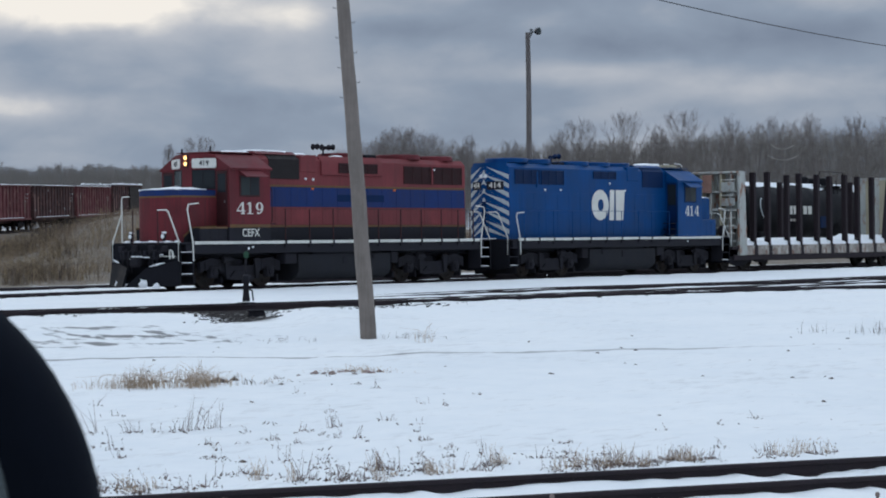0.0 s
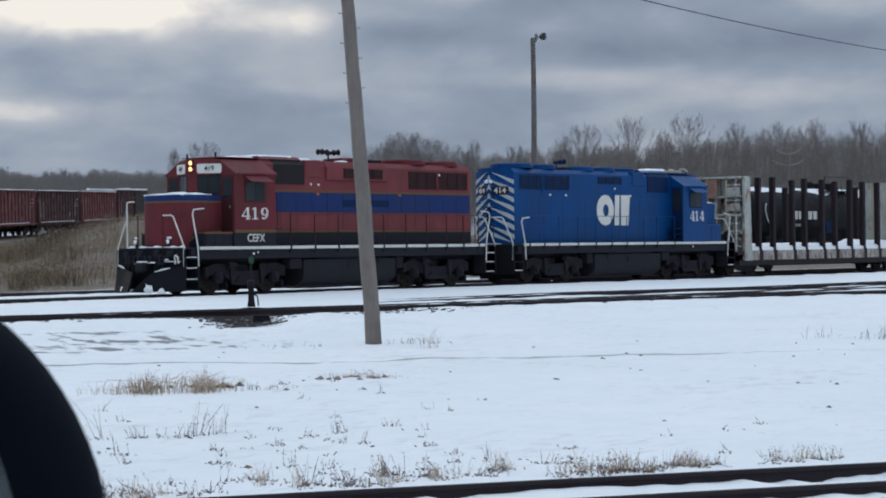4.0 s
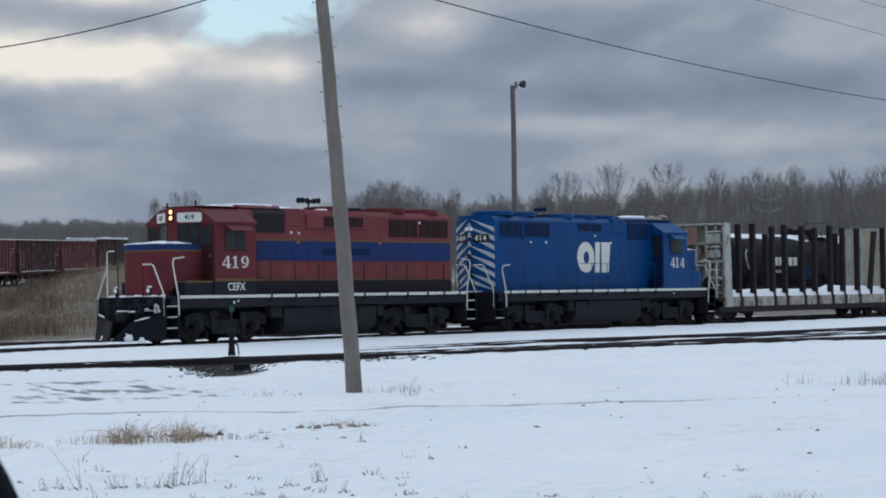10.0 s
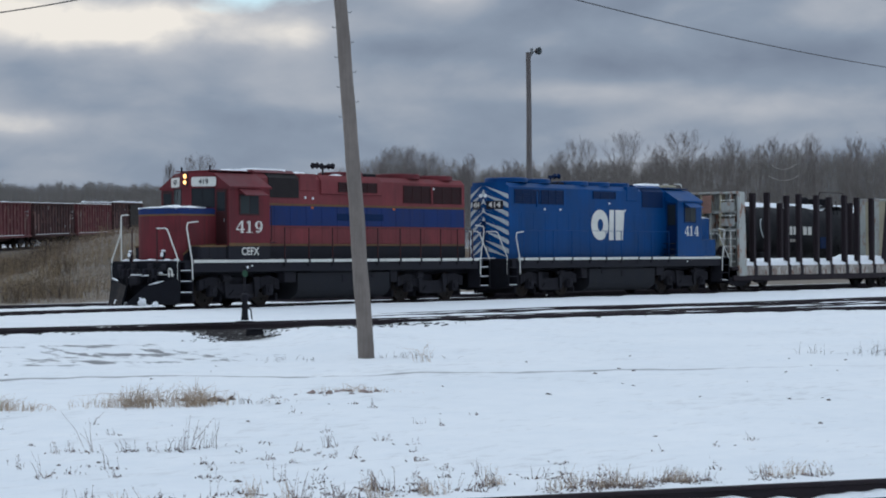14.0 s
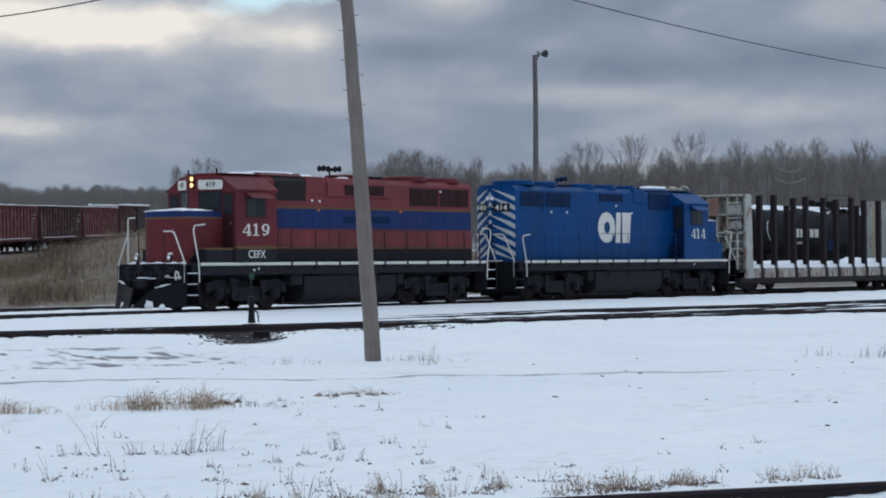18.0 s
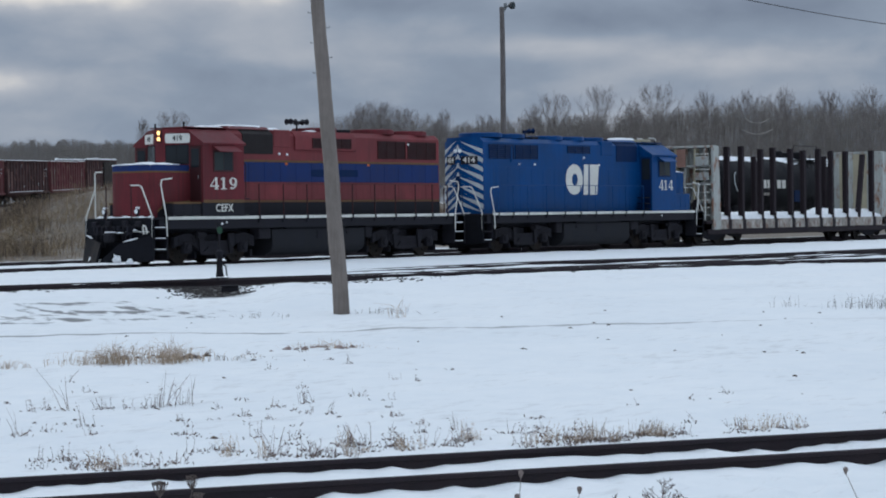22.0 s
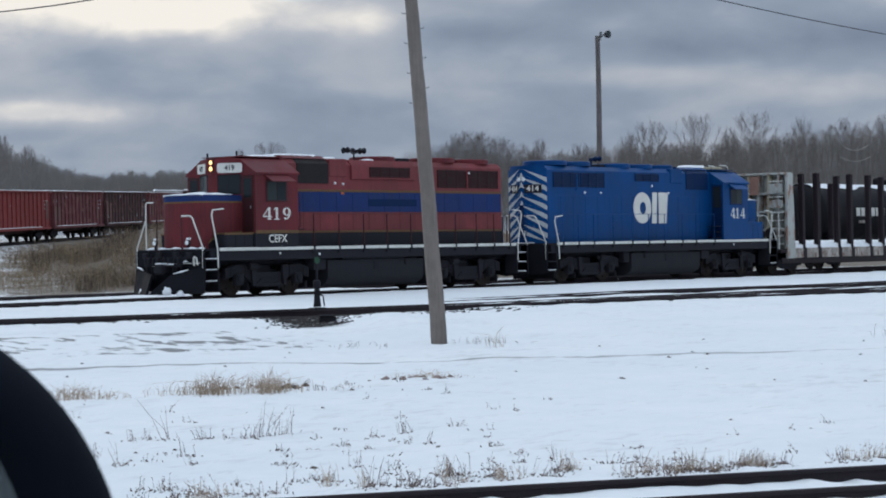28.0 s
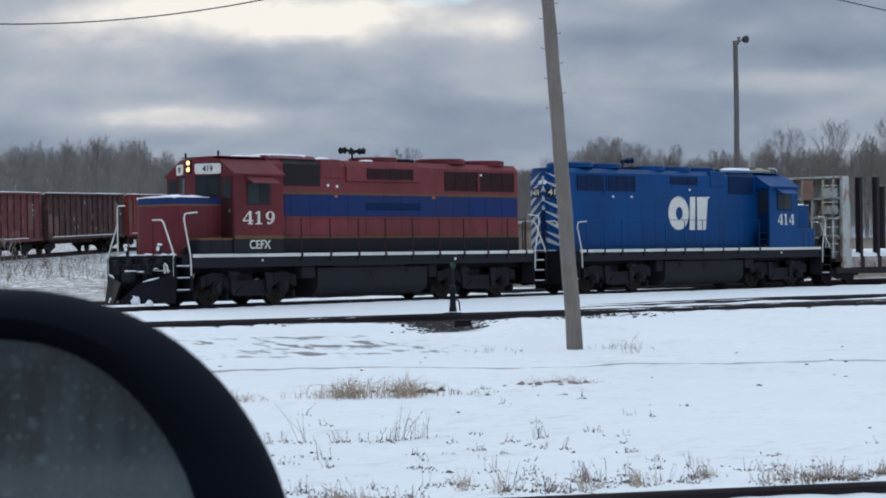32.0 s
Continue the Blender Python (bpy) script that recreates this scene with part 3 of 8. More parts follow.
    link(t, tc.outputs["Object"], lay.inputs["Vector"])
    rut_n = node(t, "ShaderNodeTexNoise", Scale=1.0, Detail=4.0, Roughness=0.6)
    link(t, lay.outputs[0], rut_n.inputs["Vector"])
    rut = rut_n.outputs[0]
    near_band = ramp(t, math_node(t, "DIVIDE", q, 60.0), [(0.64, (0, 0, 0)), (0.68, (1, 1, 1)), (0.80, (1, 1, 1)), (0.87, (0, 0, 0))])
    left = ramp(t, math_node(t, "DIVIDE", along, 20.0), [(0.55, (1, 1, 1)), (0.75, (0.4, 0.4, 0.4))])
    rf = ramp(t, math_node(t, "MULTIPLY", rut, math_node(t, "MULTIPLY", near_band, left)), [(0.53, (0, 0, 0)), (0.585, (0.88, 0.88, 0.88))])
    col = mix_rgb(t, rf, col, (0.14, 0.137, 0.14))
    # one thin wheel track right across the field
    wave = math_node(t, "MULTIPLY", math_node(t, "SUBTRACT", tex(0.12, 2), 0.5), 1.2)
    away = math_node(t, "ABSOLUTE", math_node(t, "SUBTRACT", math_node(t, "ADD", math_node(t, "ADD", q, math_node(t, "MULTIPLY", along, 0.15)), wave), WHEEL_TRACK))
    tf = ramp(t, math_node(t, "ADD", away, math_node(t, "MULTIPLY", mott_b, 0.32)), [(0.23, (0.85, 0.85, 0.85)), (0.36, (0, 0, 0))])
    tf = mix_rgb(t, 1.0, tf, ramp(t, math_node(t, "ADD", math_node(t, "MULTIPLY", math_node(t, "SUBTRACT", 12.0, along), 0.03), patch_b), [(0.22, (0.15, 0.15, 0.15)), (0.48, (1, 1, 1))]), "MULTIPLY")
    col = mix_rgb(t, tf, col, (0.22, 0.215, 0.22))
    # dead turf greying the field in thin patches
    mott = tex(3.4, 6, (0.6, 1.5, 1.0), 0.7)
    patch = tex(0.33, 3)
    mf = ramp(t, math_node(t, "ADD", math_node(t, "MULTIPLY", mott, 0.7), math_node(t, "MULTIPLY", patch, 0.3)), [(0.54, (0, 0, 0)), (0.70, (0.5, 0.5, 0.5))])
    col = mix_rgb(t, mf, col, (0.42, 0.41, 0.41))
    link(t, col, s.inputs["Base Color"])
    s.inputs["Roughness"].default_value = 0.8
    s.inputs["Specular IOR Level"].default_value = 0.25
    b = node(t, "ShaderNodeBump", Strength=0.45, Distance=0.06)
    link(t, math_node(t, "ADD", small, math_node(t, "MULTIPLY", grain, 0.35)), b.inputs["Height"])
    link(t, b.outputs[0], s.inputs["Normal"])
    MATS["snow_ground"] = m
    return m


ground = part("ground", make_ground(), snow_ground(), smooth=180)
tagged(ground, "open yard ground under thin wind-packed snow with dead turf", "ground", kind="structure")


# ---- tracks ----
RAIL_SIDE = [(-0.068, 0), (0.068, 0), (0.068, 0.014), (0.012, 0.03), (0.010, 0.118), (0.036, 0.132), (0.036, 0.160), (0.028, 0.168), (-0.028, 0.168), (-0.036, 0.160), (-0.036, 0.132), (-0.010, 0.118), (-0.012, 0.03), (-0.068, 0.014)]


def rail_mesh(pts):
    """A rail section drawn along points at the rail's top."""
    m, n = Mesh(), len(RAIL_SIDE)
    pts = [Vector(p) for p in pts]
    for i, p in enumerate(pts):
        d = pts[min(i + 1, len(pts) - 1)] - pts[max(i - 1, 0)]
        side = Vector((d.y, -d.x, 0)).normalized()
        m.v += [tuple(p + side * a + Vector((0, 0, b - 0.168))) for a, b in RAIL_SIDE]
    for i in range(len(pts) - 1):
        for k in range(n):
            a, b = i * n + k, i * n + (k + 1) % n
            m.f.append((a, b, b + n, a + n))
    m.f += [tuple(range(n)), tuple(range(len(m.v) - n, len(m.v)))[::-1]]
    return m


def offset_line(pts, d):
    out = []
    for i, p in enumerate(pts):
        a, b = Vector(pts[max(i - 1, 0)]), Vector(pts[min(i + 1, len(pts) - 1)])
        w = b - a
        s = Vector((w.y, -w.x, 0)).normalized()
        out.append(Vector(p) + s * d)
    return out


def track(label, pts, tie_from=0, tie_to=0, tie_step=0.53, tie_drop=0.20):
    t = thing("railway_track", label, "railway track", kind="structure")
    for d in (-0.7535, 0.7535):
        part("rail", rail_mesh(offset_line(pts, d)), rail_steel, t)
    if tie_to > tie_from:
        tie = data_of("tie", Mesh().box(-1.27, 1.27, -0.11, 0.11, -0.18, 0, 0.015), tie_wood)
        a, b = Vector(pts[0]), Vector(pts[-1])
        w = (b - a).normalized()
        turn = math.degrees(math.atan2(w.y, w.x)) - 90
        k = 0
        s = tie_from
        while s < tie_to and k < 280:
            p = a + w * s
            o = part("tie", tie, tie_wood, t)
            o.matrix_basis = pose(p.x, p.y, p.z - tie_drop, 0, 0, turn + random.uniform(-1.5, 1.5))
            s += tie_step
            k += 1
    return t


def line(a, b, n=2):
    return [Vector(a).lerp(Vector(b), i / (n - 1)) for i in range(n)]


near_mid = EYE + NEAR_OUT * 18.15
near_mid.z = -0.76
track("rusty little-used track half buried in snow", line(near_mid - NEAR_WAY * 70, near_mid + NEAR_WAY * 70), 52, 92, tie_drop=0.24)
track("main yard track under the locomotives, snow between its rails", line((-70, 0, 0), (240, 0, 0)), 62, 150, tie_drop=0.19)
B_LINE = [(-44.0, 2.6, -0.13), (-26.0, -4.2, -0.15), (-12.5, -9.4, -0.16), (-3.0, -12.6, -0.15), (4.6, -15.6, -0.14), (14.8, -20.4, -0.12), (60.0, -44.0, -0.10)]
C_LINE = [(-3.0, -12.6, -0.155), (4.6, -14.6, -0.13), (11.6, -16.1, -0.11), (22.0, -17.0, -0.08), (60.0, -17.6, -0.06), (140.0, -17.6, -0.06)]
D_LINE = [(-90.0, 8.5, 0.0), (-8.0, 8.5, 0.0), (4.0, 8.3, 0.0), (14.0, 7.3, 0.01), (22.0, 6.1, 0.02), (30.0, 5.2, 0.02)]
E_LINE = [(-14.0, -4.4, -0.42), (-6.0, -6.8, -0.36), (1.0, -9.0, -0.16), (8.0, -11.3, -0.07), (15.0, -13.9, -0.05), (27.0, -14.6, -0.04), (60.0, -13.8, -0.04), (140.0, -13.8, -0.04)]
track("yard track with a turnout, dark ballast showing", B_LINE)
track("diverging yard siding with snow-covered ties", C_LINE)
track("yard siding running close behind the main track", D_LINE)
track("far rail of a yard siding, thinly snowed over", E_LINE)
SIDE_Y = 5.2
track("yard track with standing tank cars", line((30, SIDE_Y, 0.02), (240, SIDE_Y, 0.02)))
GON_0, GON_TURN = Vector((26.9, 49.7, 0)), 34.8
GON_WAY = Vector((math.cos(radians(GON_TURN)), math.sin(radians(GON_TURN)), 0))
GON_ACROSS = Vector((-GON_WAY.y, GON_WAY.x, 0))


def gon_z(u):
    return 1.72 + 0.021 * u


def gon_at(u, z=0.0, side=1.35):
    p = GON_0 + GON_WAY * u + GON_ACROSS * side
    return Vector((p.x, p.y, gon_z(u) + z))


track("siding on a low bank with standing gondola cars", line(gon_at(-60), gon_at(180)))


# bank of ballast that carries the gondola siding
bk = Mesh()
us = np.linspace(-60, 180, 60)
prof = [(-3.6, -1.1), (-1.9, -0.16), (1.9, -0.16), (3.6, -1.1)]
for u in us:
    for s, z in prof:
        bk.v.append(tuple(gon_at(u, z + 0.04 * noise.noise((u * 0.7, s, 2)), 1.35 + s)))
bk.f = [(i * 4 + j, i * 4 + j + 1, i * 4 + j + 5, i * 4 + j + 4)[::-1] for i in range(len(us) - 1) for j in range(3)]
tagged(part("track_bank", bk, MATS["snow_ground"], smooth=180), "low snow-covered ballast bank under the gondola siding", "embankment", kind="structure")

# ---- rolling stock ----
MOVING = []                      # (thing, start x), (wheelset, own place, radius)
WHEELS = []


def wheelset_mesh(r, gauge=0.7535):
    m = Mesh()
    for s in (-1, 1):
        y = s * gauge
        m.lathe([(0.10, y - 0.07), (r * 0.55, y - 0.045), (r * 0.82, y - 0.055), (r * 0.84, y - 0.068), (r, y - 0.068), (r * 0.995, y + 0.05), (r * 0.84, y + 0.06), (r * 0.80, y + 0.045), (r * 0.5, y + 0.05), (0.12, y + 0.08), (0.12, y + 0.10)], (0, 0, 0), "y", 28)
        m.lathe([(r + 0.028, y - s * 0.068 - 0.012), (r + 0.028, y - s * 0.068 + 0.012)], (0, 0, 0), "y", 28)
        # spoked dimples, so that the turning shows
        for k in range(5):
            a = 2 * math.pi * k / 5
            m.tube((math.cos(a) * r * 0.62, y - 0.08, math.sin(a) * r * 0.62), (math.cos(a) * r * 0.62, y + 0.08, math.sin(a) * r * 0.62), 0.05, 0.05, 8)
    m.tube((0, -0.95, 0), (0, 0.95, 0), 0.085, 0.085, 12)
    return m


WHEEL_BIG = data_of("wheelset", wheelset_mesh(0.508), wheel_steel)
WHEEL_CAR = data_of("wheelset", wheelset_mesh(0.42), wheel_steel)


def add_wheelset(parent, data, x, r, turn):
    w = part("wheelset", data, wheel_steel, parent)
    w.location = (x, 0, r)
    if turn:
        WHEELS.append((w, x, r, turn))
    return w


def lump(x, y, z, rx, ry, rz, seed=0):
    """A rounded uneven heap of snow, flat below."""
    m, rings, n = Mesh(), 5, 12
    for i in range(rings):
        e = (math.pi / 2) * i / rings
        for k in range(n):
            a = 2 * math.pi * k / n
            w = 1 + 0.45 * noise.noise((math.cos(a) * 1.3 + seed * 3.1, math.sin(a) * 1.3, e * 1.5))
            m.v.append((x + rx * w * math.cos(a) * math.cos(e), y + ry * w * math.sin(a) * math.cos(e), z + rz * w * math.sin(e)))
    m.v.append((x, y, z + rz))
    m.f = [(i * n + k, i * n + (k + 1) % n, (i + 1) * n + (k + 1) % n, (i + 1) * n + k) for i in range(rings - 1) for k in range(n)]
    m.f += [((rings - 1) * n + k, (rings - 1) * n + (k + 1) % n, rings * n) for k in range(n)] + [tuple(range(n))[::-1]]
    return m


def loco_truck(loco, cx, turn):
    """A two-axle truck with swing hangers, springs and brake gear."""
    t = part("truck", Mesh().box(cx - 0.35, cx + 0.35, -0.95, 0.95, 0.55, 0.95, 0.04), running_gear, loco)
    for s in (-1, 1):
        y0, y1 = sorted((s * 1.02, s * 1.16))
        f = Mesh()
        f.prism([(cx - 1.95, 0.52), (cx - 1.95, 0.86), (cx - 1.45, 0.98), (cx - 0.9, 0.92), (cx - 0.55, 0.72), (cx + 0.55, 0.72), (cx + 0.9, 0.92), (cx + 1.45, 0.98), (cx + 1.95, 0.86), (cx + 1.95, 0.52), (cx + 1.62, 0.62), (cx + 1.1, 0.62), (cx + 0.7, 0.40), (cx - 0.7, 0.40), (cx - 1.1, 0.62), (cx - 1.62, 0.62)], "y", y0, y1)
        part("sideframe", f, running_gear, t)
        for a in (-1.37, 1.37):
            j = Mesh().box(cx + a - 0.17, cx + a + 0.17, *sorted((s * 1.04, s * 1.26)), 0.33, 0.70, 0.03)
            j.lathe([(0.12, 0), (0.12, s * 0.05), (0.05, s * 0.07)], (cx + a, s * 1.26, 0.52), "y", 14)
            part("journal_box", j, running_gear, t)
            for dx in (-0.34, 0.34):
                sp = Mesh().lathe([(0.085, k * 0.02) if k % 2 else (0.065, k * 0.02) for k in range(14)], (cx + a + dx, s * 1.10, 0.60), "z", 12)
                part("coil_spring", sp, running_gear, t)
        for dx in (-0.72, 0.72):
            part("swing_hanger", Mesh().prism([(cx + dx - 0.07, 0.30), (cx + dx - 0.13, 0.95), (cx + dx + 0.13, 0.95), (cx + dx + 0.07, 0.30)], "y", *sorted((s * 1.18, s * 1.25))), running_gear, t)
        h = Mesh().box(cx - 0.62, cx + 0.62, *sorted((s * 1.08, s * 1.22)), 0.26, 0.36, 0.02)
        for k in range(6):
            h.box(cx - 0.55 + 0.04 * k, cx + 0.55 - 0.04 * k, *sorted((s * 1.10, s * 1.20)), 0.355 + k * 0.03, 0.387 + k * 0.03, 0.004)
        part("leaf_spring", h, running_gear, t)
        b = Mesh().lathe([(0.0, 0), (0.12, 0), (0.12, 0.34), (0.05, 0.36), (0.05, 0.5)], (cx - 0.95, s * 1.20, 0.93), "x", 14)
        part("brake_cylinder", b, running_gear, t)
        for a in (-1.37 - 0.55, -1.37 + 0.55, 1.37 - 0.55, 1.37 + 0.55):
            part("brake_shoe", Mesh().box(cx + a - 0.05, cx + a + 0.05, *sorted((s * 0.68, s * 0.80)), 0.35, 0.75, 0.02), running_gear, t)
    for a in (-0.72, 0.72, -2.02, 2.02):
        part("brake_beam", Mesh().box(cx + a - 0.06, cx + a + 0.06, -0.98, 0.98, 0.16, 0.40, 0.02), running_gear, t)
    part("traction_motor", Mesh().box(cx - 1.2, cx - 0.3, -0.62, 0.62, 0.14, 0.60, 0.08), running_gear, t)
    part("traction_motor", Mesh().box(cx + 0.3, cx + 1.2, -0.62, 0.62, 0.14, 0.60, 0.08), running_gear, t)
    for a in (-1.37, 1.37):
        add_wheelset(t, WHEEL_BIG, cx + a, 0.508, turn)
    return t


def plate_text(loco, words, size, x, z, y, material, name="number", flip=1, wide=1.0, bold=0.0, label=""):
    """Letters on a side wall: flip 1 for the wall facing -y, -1 for the wall facing +y."""
    m = pose(x, y, z, 90, 0, 0) if flip == 1 else pose(x, y, z, 90, 0, 180)
    return text_part(name, words, size, m, material, loco, wide, bold, label)


def locomotive(scheme, m, turn):
    """A four-axle road switcher, its front towards local -x, measured from the front coupler's face."""
    c = scheme
    def X(s):
        return s - 9.015
    L = thing("locomotive", c["label"], "locomotive", m, "coupled locomotives")
    body, dark = c["body"], c["dark"]
    near = c["near"]                       # -1 or 1: the side that carries the lettering
    # underframe
    part("underframe", Mesh().box(X(0.95), X(17.08), -1.44, 1.44, 1.12, 1.44, 0.02).box(X(0.62), X(17.41), -0.75, 0.75, 0.95, 1.44, 0.03), loco_black, L)
    part("walkway", Mesh().box(X(0.62), X(17.41), -1.48, 1.48, 1.44, 1.50, 0.01), loco_black, L)
    ribs = c["stanchions"]
    for s in (-1, 1):
        edges = [1.28] + ribs + [16.78]
        for a, b in zip(edges[:-1], edges[1:]):
            part("sill_stripe", Mesh().box(X(a) + 0.03, X(b) - 0.03, *sorted((s * 1.455, s * 1.497)), 1.425, 1.525, 0.008), white_paint, L, "white painted sill edge")
        for k in ribs:
            st = Mesh().tube((X(k), s * 1.47, 1.50), (X(k), s * 1.47, 2.58), *((0.022, 0.022) if c["stripe"] else (0.015, 0.015)), 8)
            stn = part("stanchion", st, c["rail"], L)
            part("stanchion_bracket", Mesh().box(X(k) - 0.05, X(k) + 0.05, *sorted((s * 1.44, s * 1.508)), 1.30, 1.54, 0.01), loco_black, stn)
        part("handrail", Mesh().sweep([(X(ribs[0]), s * 1.47, 2.58), (X(ribs[-1]), s * 1.47, 2.58)], 0.011, 8), c["rail"], L)
    # end platforms, steps, pilots
    for e in (0, 1):
        def E(s):
            return X(s) if e == 0 else X(18.03 - s)
        part("pilot", Mesh().prism([(-1.5, 0.40), (-1.5, 1.44), (1.5, 1.44), (1.5, 0.40), (0.45, 0.30), (0.45, 0.40), (-0.45, 0.40), (-0.45, 0.30)], "x", *sorted((E(0.58), E(0.66)))), plow_black, L)
        if e == 0 and c["plow"]:
            p = Mesh()
            for s in (-1, 1):
                p.add([(E(0.50), s * 1.54, 0.12), (E(0.62), s * 1.50, 0.96), (E(0.18), s * 0.42, 0.70), (E(-0.42), s * 0.06, 0.10), (E(0.58), s * 1.54, 0.12), (E(0.68), s * 1.50, 0.96), (E(0.26), s * 0.42, 0.70), (E(-0.30), s * 0.06, 0.10), (E(0.33), s * 0.95, 0.42), (E(0.40), s * 0.95, 0.42)],
                      [(0, 1, 8), (1, 2, 8), (2, 3, 8), (3, 0, 8), (4, 5, 9), (5, 6, 9), (6, 7, 9), (7, 4, 9), (0, 1, 5, 4), (1, 2, 6, 5), (2, 3, 7, 6), (3, 0, 4, 7)])
            plow = part("snow_plow", p, plow_black, L, "black steel snow plow caked with snow")
            part("back_plate", Mesh().box(*sorted((E(0.66), E(0.72))), -1.40, 1.40, 0.13, 0.70, 0.01), plow_black, plow)
            for sg in (-1, 1):
                top = [Vector((E(0.60), sg * 1.46, 0.97)), Vector((E(0.50), sg * 1.2, 0.91)), Vector((E(0.42), sg * 1.0, 0.86))] if sg != near else [Vector((E(0.42), sg * 1.0, 0.86)), Vector((E(0.33), sg * 0.75, 0.80)), Vector((E(0.24), sg * 0.5, 0.74))]
                part("blade_snow", Mesh().sweep(top, [0.012, 0.034, 0.010], 8), snow_cap, plow)
            for k, (x, y, z, l, h) in enumerate(((-0.05, -0.45, 0.08, 0.30, 0.26), (0.10, -0.95, 0.06, 0.14, 0.16), (0.30, 0.25, 0.98, 0.14, 0.04), (0.36, -0.30, 1.02, 0.16, 0.04), (0.02, 0.30, 0.12, 0.22, 0.08), (0.20, 0.85, 0.14, 0.10, 0.14), (0.44, -0.85, 1.10, 0.10, 0.04))):
                part("snow", lump(E(x), y, z, 0.10, l, h, k), snow_cap, plow)
            for k, (x, y, l) in enumerate(((0.75, 0.9, 0.2), (0.72, 0.45, 0.14), (0.78, -0.15, 0.22), (0.74, -0.85, 0.16), (0.70, -1.3, 0.10))):
                part("deck_snow", lump(E(x), y, 1.495, 0.12, l, 0.07, k + 20), snow_cap, L)
            for y in (-0.75, -0.55, 0.55, 0.78):
                part("air_hose", Mesh().sweep([(E(0.56), y, 1.30), (E(0.44), y, 1.22), (E(0.40), y + 0.05, 0.95), (E(0.46), y + 0.10, 0.78)], 0.028, 8), running_gear, L)
            part("air_hose", Mesh().sweep([(E(0.55), -1.12, 0.98), (E(0.52), -1.12, 1.20), (E(0.50), -1.18, 1.26), (E(0.50), -1.27, 1.20), (E(0.52), -1.29, 1.0)], 0.03, 8), white_paint, L, "pale looped air hose on the pilot")
            for y, z in ((-0.95, 1.32), (-0.36, 1.34), (0.38, 1.34), (0.98, 1.32)):
                part("receptacle", Mesh().box(*sorted((E(0.44), E(0.58))), y - 0.11, y + 0.11, z - 0.12, z + 0.08, 0.03), running_gear, L)
            for y, q in ((-0.90, -0.30), (-0.45, 0.10), (0.10, 0.62), (0.50, 0.98)):
                part("jumper_cable", Mesh().sweep([(E(0.46), y, 1.26), (E(0.34), y + 0.3 * (q - y), 1.00), (E(0.34), y + 0.7 * (q - y), 0.98), (E(0.46), q, 1.24)], 0.03, 6), running_gear, L)
            for y in (-0.62, -0.2, 0.3, 0.7):
                part("bracket", Mesh().box(*sorted((E(0.30), E(0.60))), y - 0.05, y + 0.05, 0.95, 1.25, 0.02), loco_black, L)
        cp = Mesh().box(*sorted((E(0.06), E(0.62))), -0.11, 0.11, 0.78, 0.98, 0.03)
        cp.box(*sorted((E(-0.01), E(0.26))), -0.20, 0.16, 0.72, 1.04, 0.06)
        part("coupler", cp, running_gear, L)
        part("snow_on_coupler", Mesh().box(*sorted((E(0.05), E(0.4))), -0.14, 0.12, 1.03, 1.08, 0.03), snow_cap, L)
        for y in (-0.55, -0.42, 0.42, 0.55):
            part("air_hose", Mesh().sweep([(E(0.56), y, 1.12), (E(0.40), y, 1.06), (E(0.33), y * 0.98, 0.85), (E(0.38), y * 0.92, 0.55)], 0.022, 6), running_gear, L)
        part("cut_lever", Mesh().sweep([(E(0.5), -1.4, 1.06), (E(0.46), -0.3, 1.06), (E(0.4), -0.05, 1.0)], 0.014, 6), white_paint, L)
        for s in (-1, 1):
            w = part("step_well", Mesh().box(*sorted((E(0.62), E(0.66))), *sorted((s * 0.95, s * 1.5)), 0.42, 1.44, 0.01).box(*sorted((E(1.22), E(1.26))), *sorted((s * 0.95, s * 1.5)), 0.42, 1.44, 0.01).box(*sorted((E(0.62), E(1.26))), *sorted((s * 0.93, s * 0.97)), 0.42, 1.44, 0.01), loco_black, L)
            for z in (0.45, 0.80, 1.14):
                part("tread", Mesh().box(*sorted((E(0.66), E(1.22))), *sorted((s * 1.0, s * 1.5)), z, z + 0.035, 0.008), loco_black, w)
                if s == near and (c["plow"] or z < 0.5):
                    part("snow_on_tread", Mesh().box(*sorted((E(0.70), E(1.18))), *sorted((s * 1.1, s * 1.495)), z + 0.035, z + 0.065, 0.012), snow_cap, w)
            grab = [(E(1.22), s * 1.5, 0.90), (E(1.20), s * 1.5, 1.50), (E(0.96), s * 1.5, 2.55), (E(1.02), s * 1.5, 2.70), (E(1.50), s * 1.48, 2.74)]
            far_front = c["stripe"] and e == 0 and s != near
            if c["chevrons"] and e == 1:
                grab = [(x - 0.16, y, z - 0.22 if z > 2 else z) for x, y, z in grab]
            if not far_front:
                part("corner_handrail", Mesh().sweep(grab, 0.024, 8), white_paint, L, "white painted corner handrail")
            bar = [(E(0.60), s * 1.45, 0.90), (E(0.60), s * 1.45, 1.55), (E(0.60), s * 1.02, 2.46)]
            if not far_front:
                bar += [(E(0.60), s * 0.92, 2.53), (E(0.60), s * 0.55, 2.53)]
            part("end_handrail", Mesh().sweep(bar, 0.024, 8), white_paint, L, "white painted end handrail")
            for y in (0.55,):
                part("end_post", Mesh().tube((E(0.60), s * y, 1.44), (E(0.60), s * y, 2.53), 0.02, 0.02, 8), dark, L)
        part("platform_snow", Mesh().box(*sorted((E(0.64), E(1.05))), -0.85, 0.6, 1.50, 1.535, 0.015), snow_cap, L)
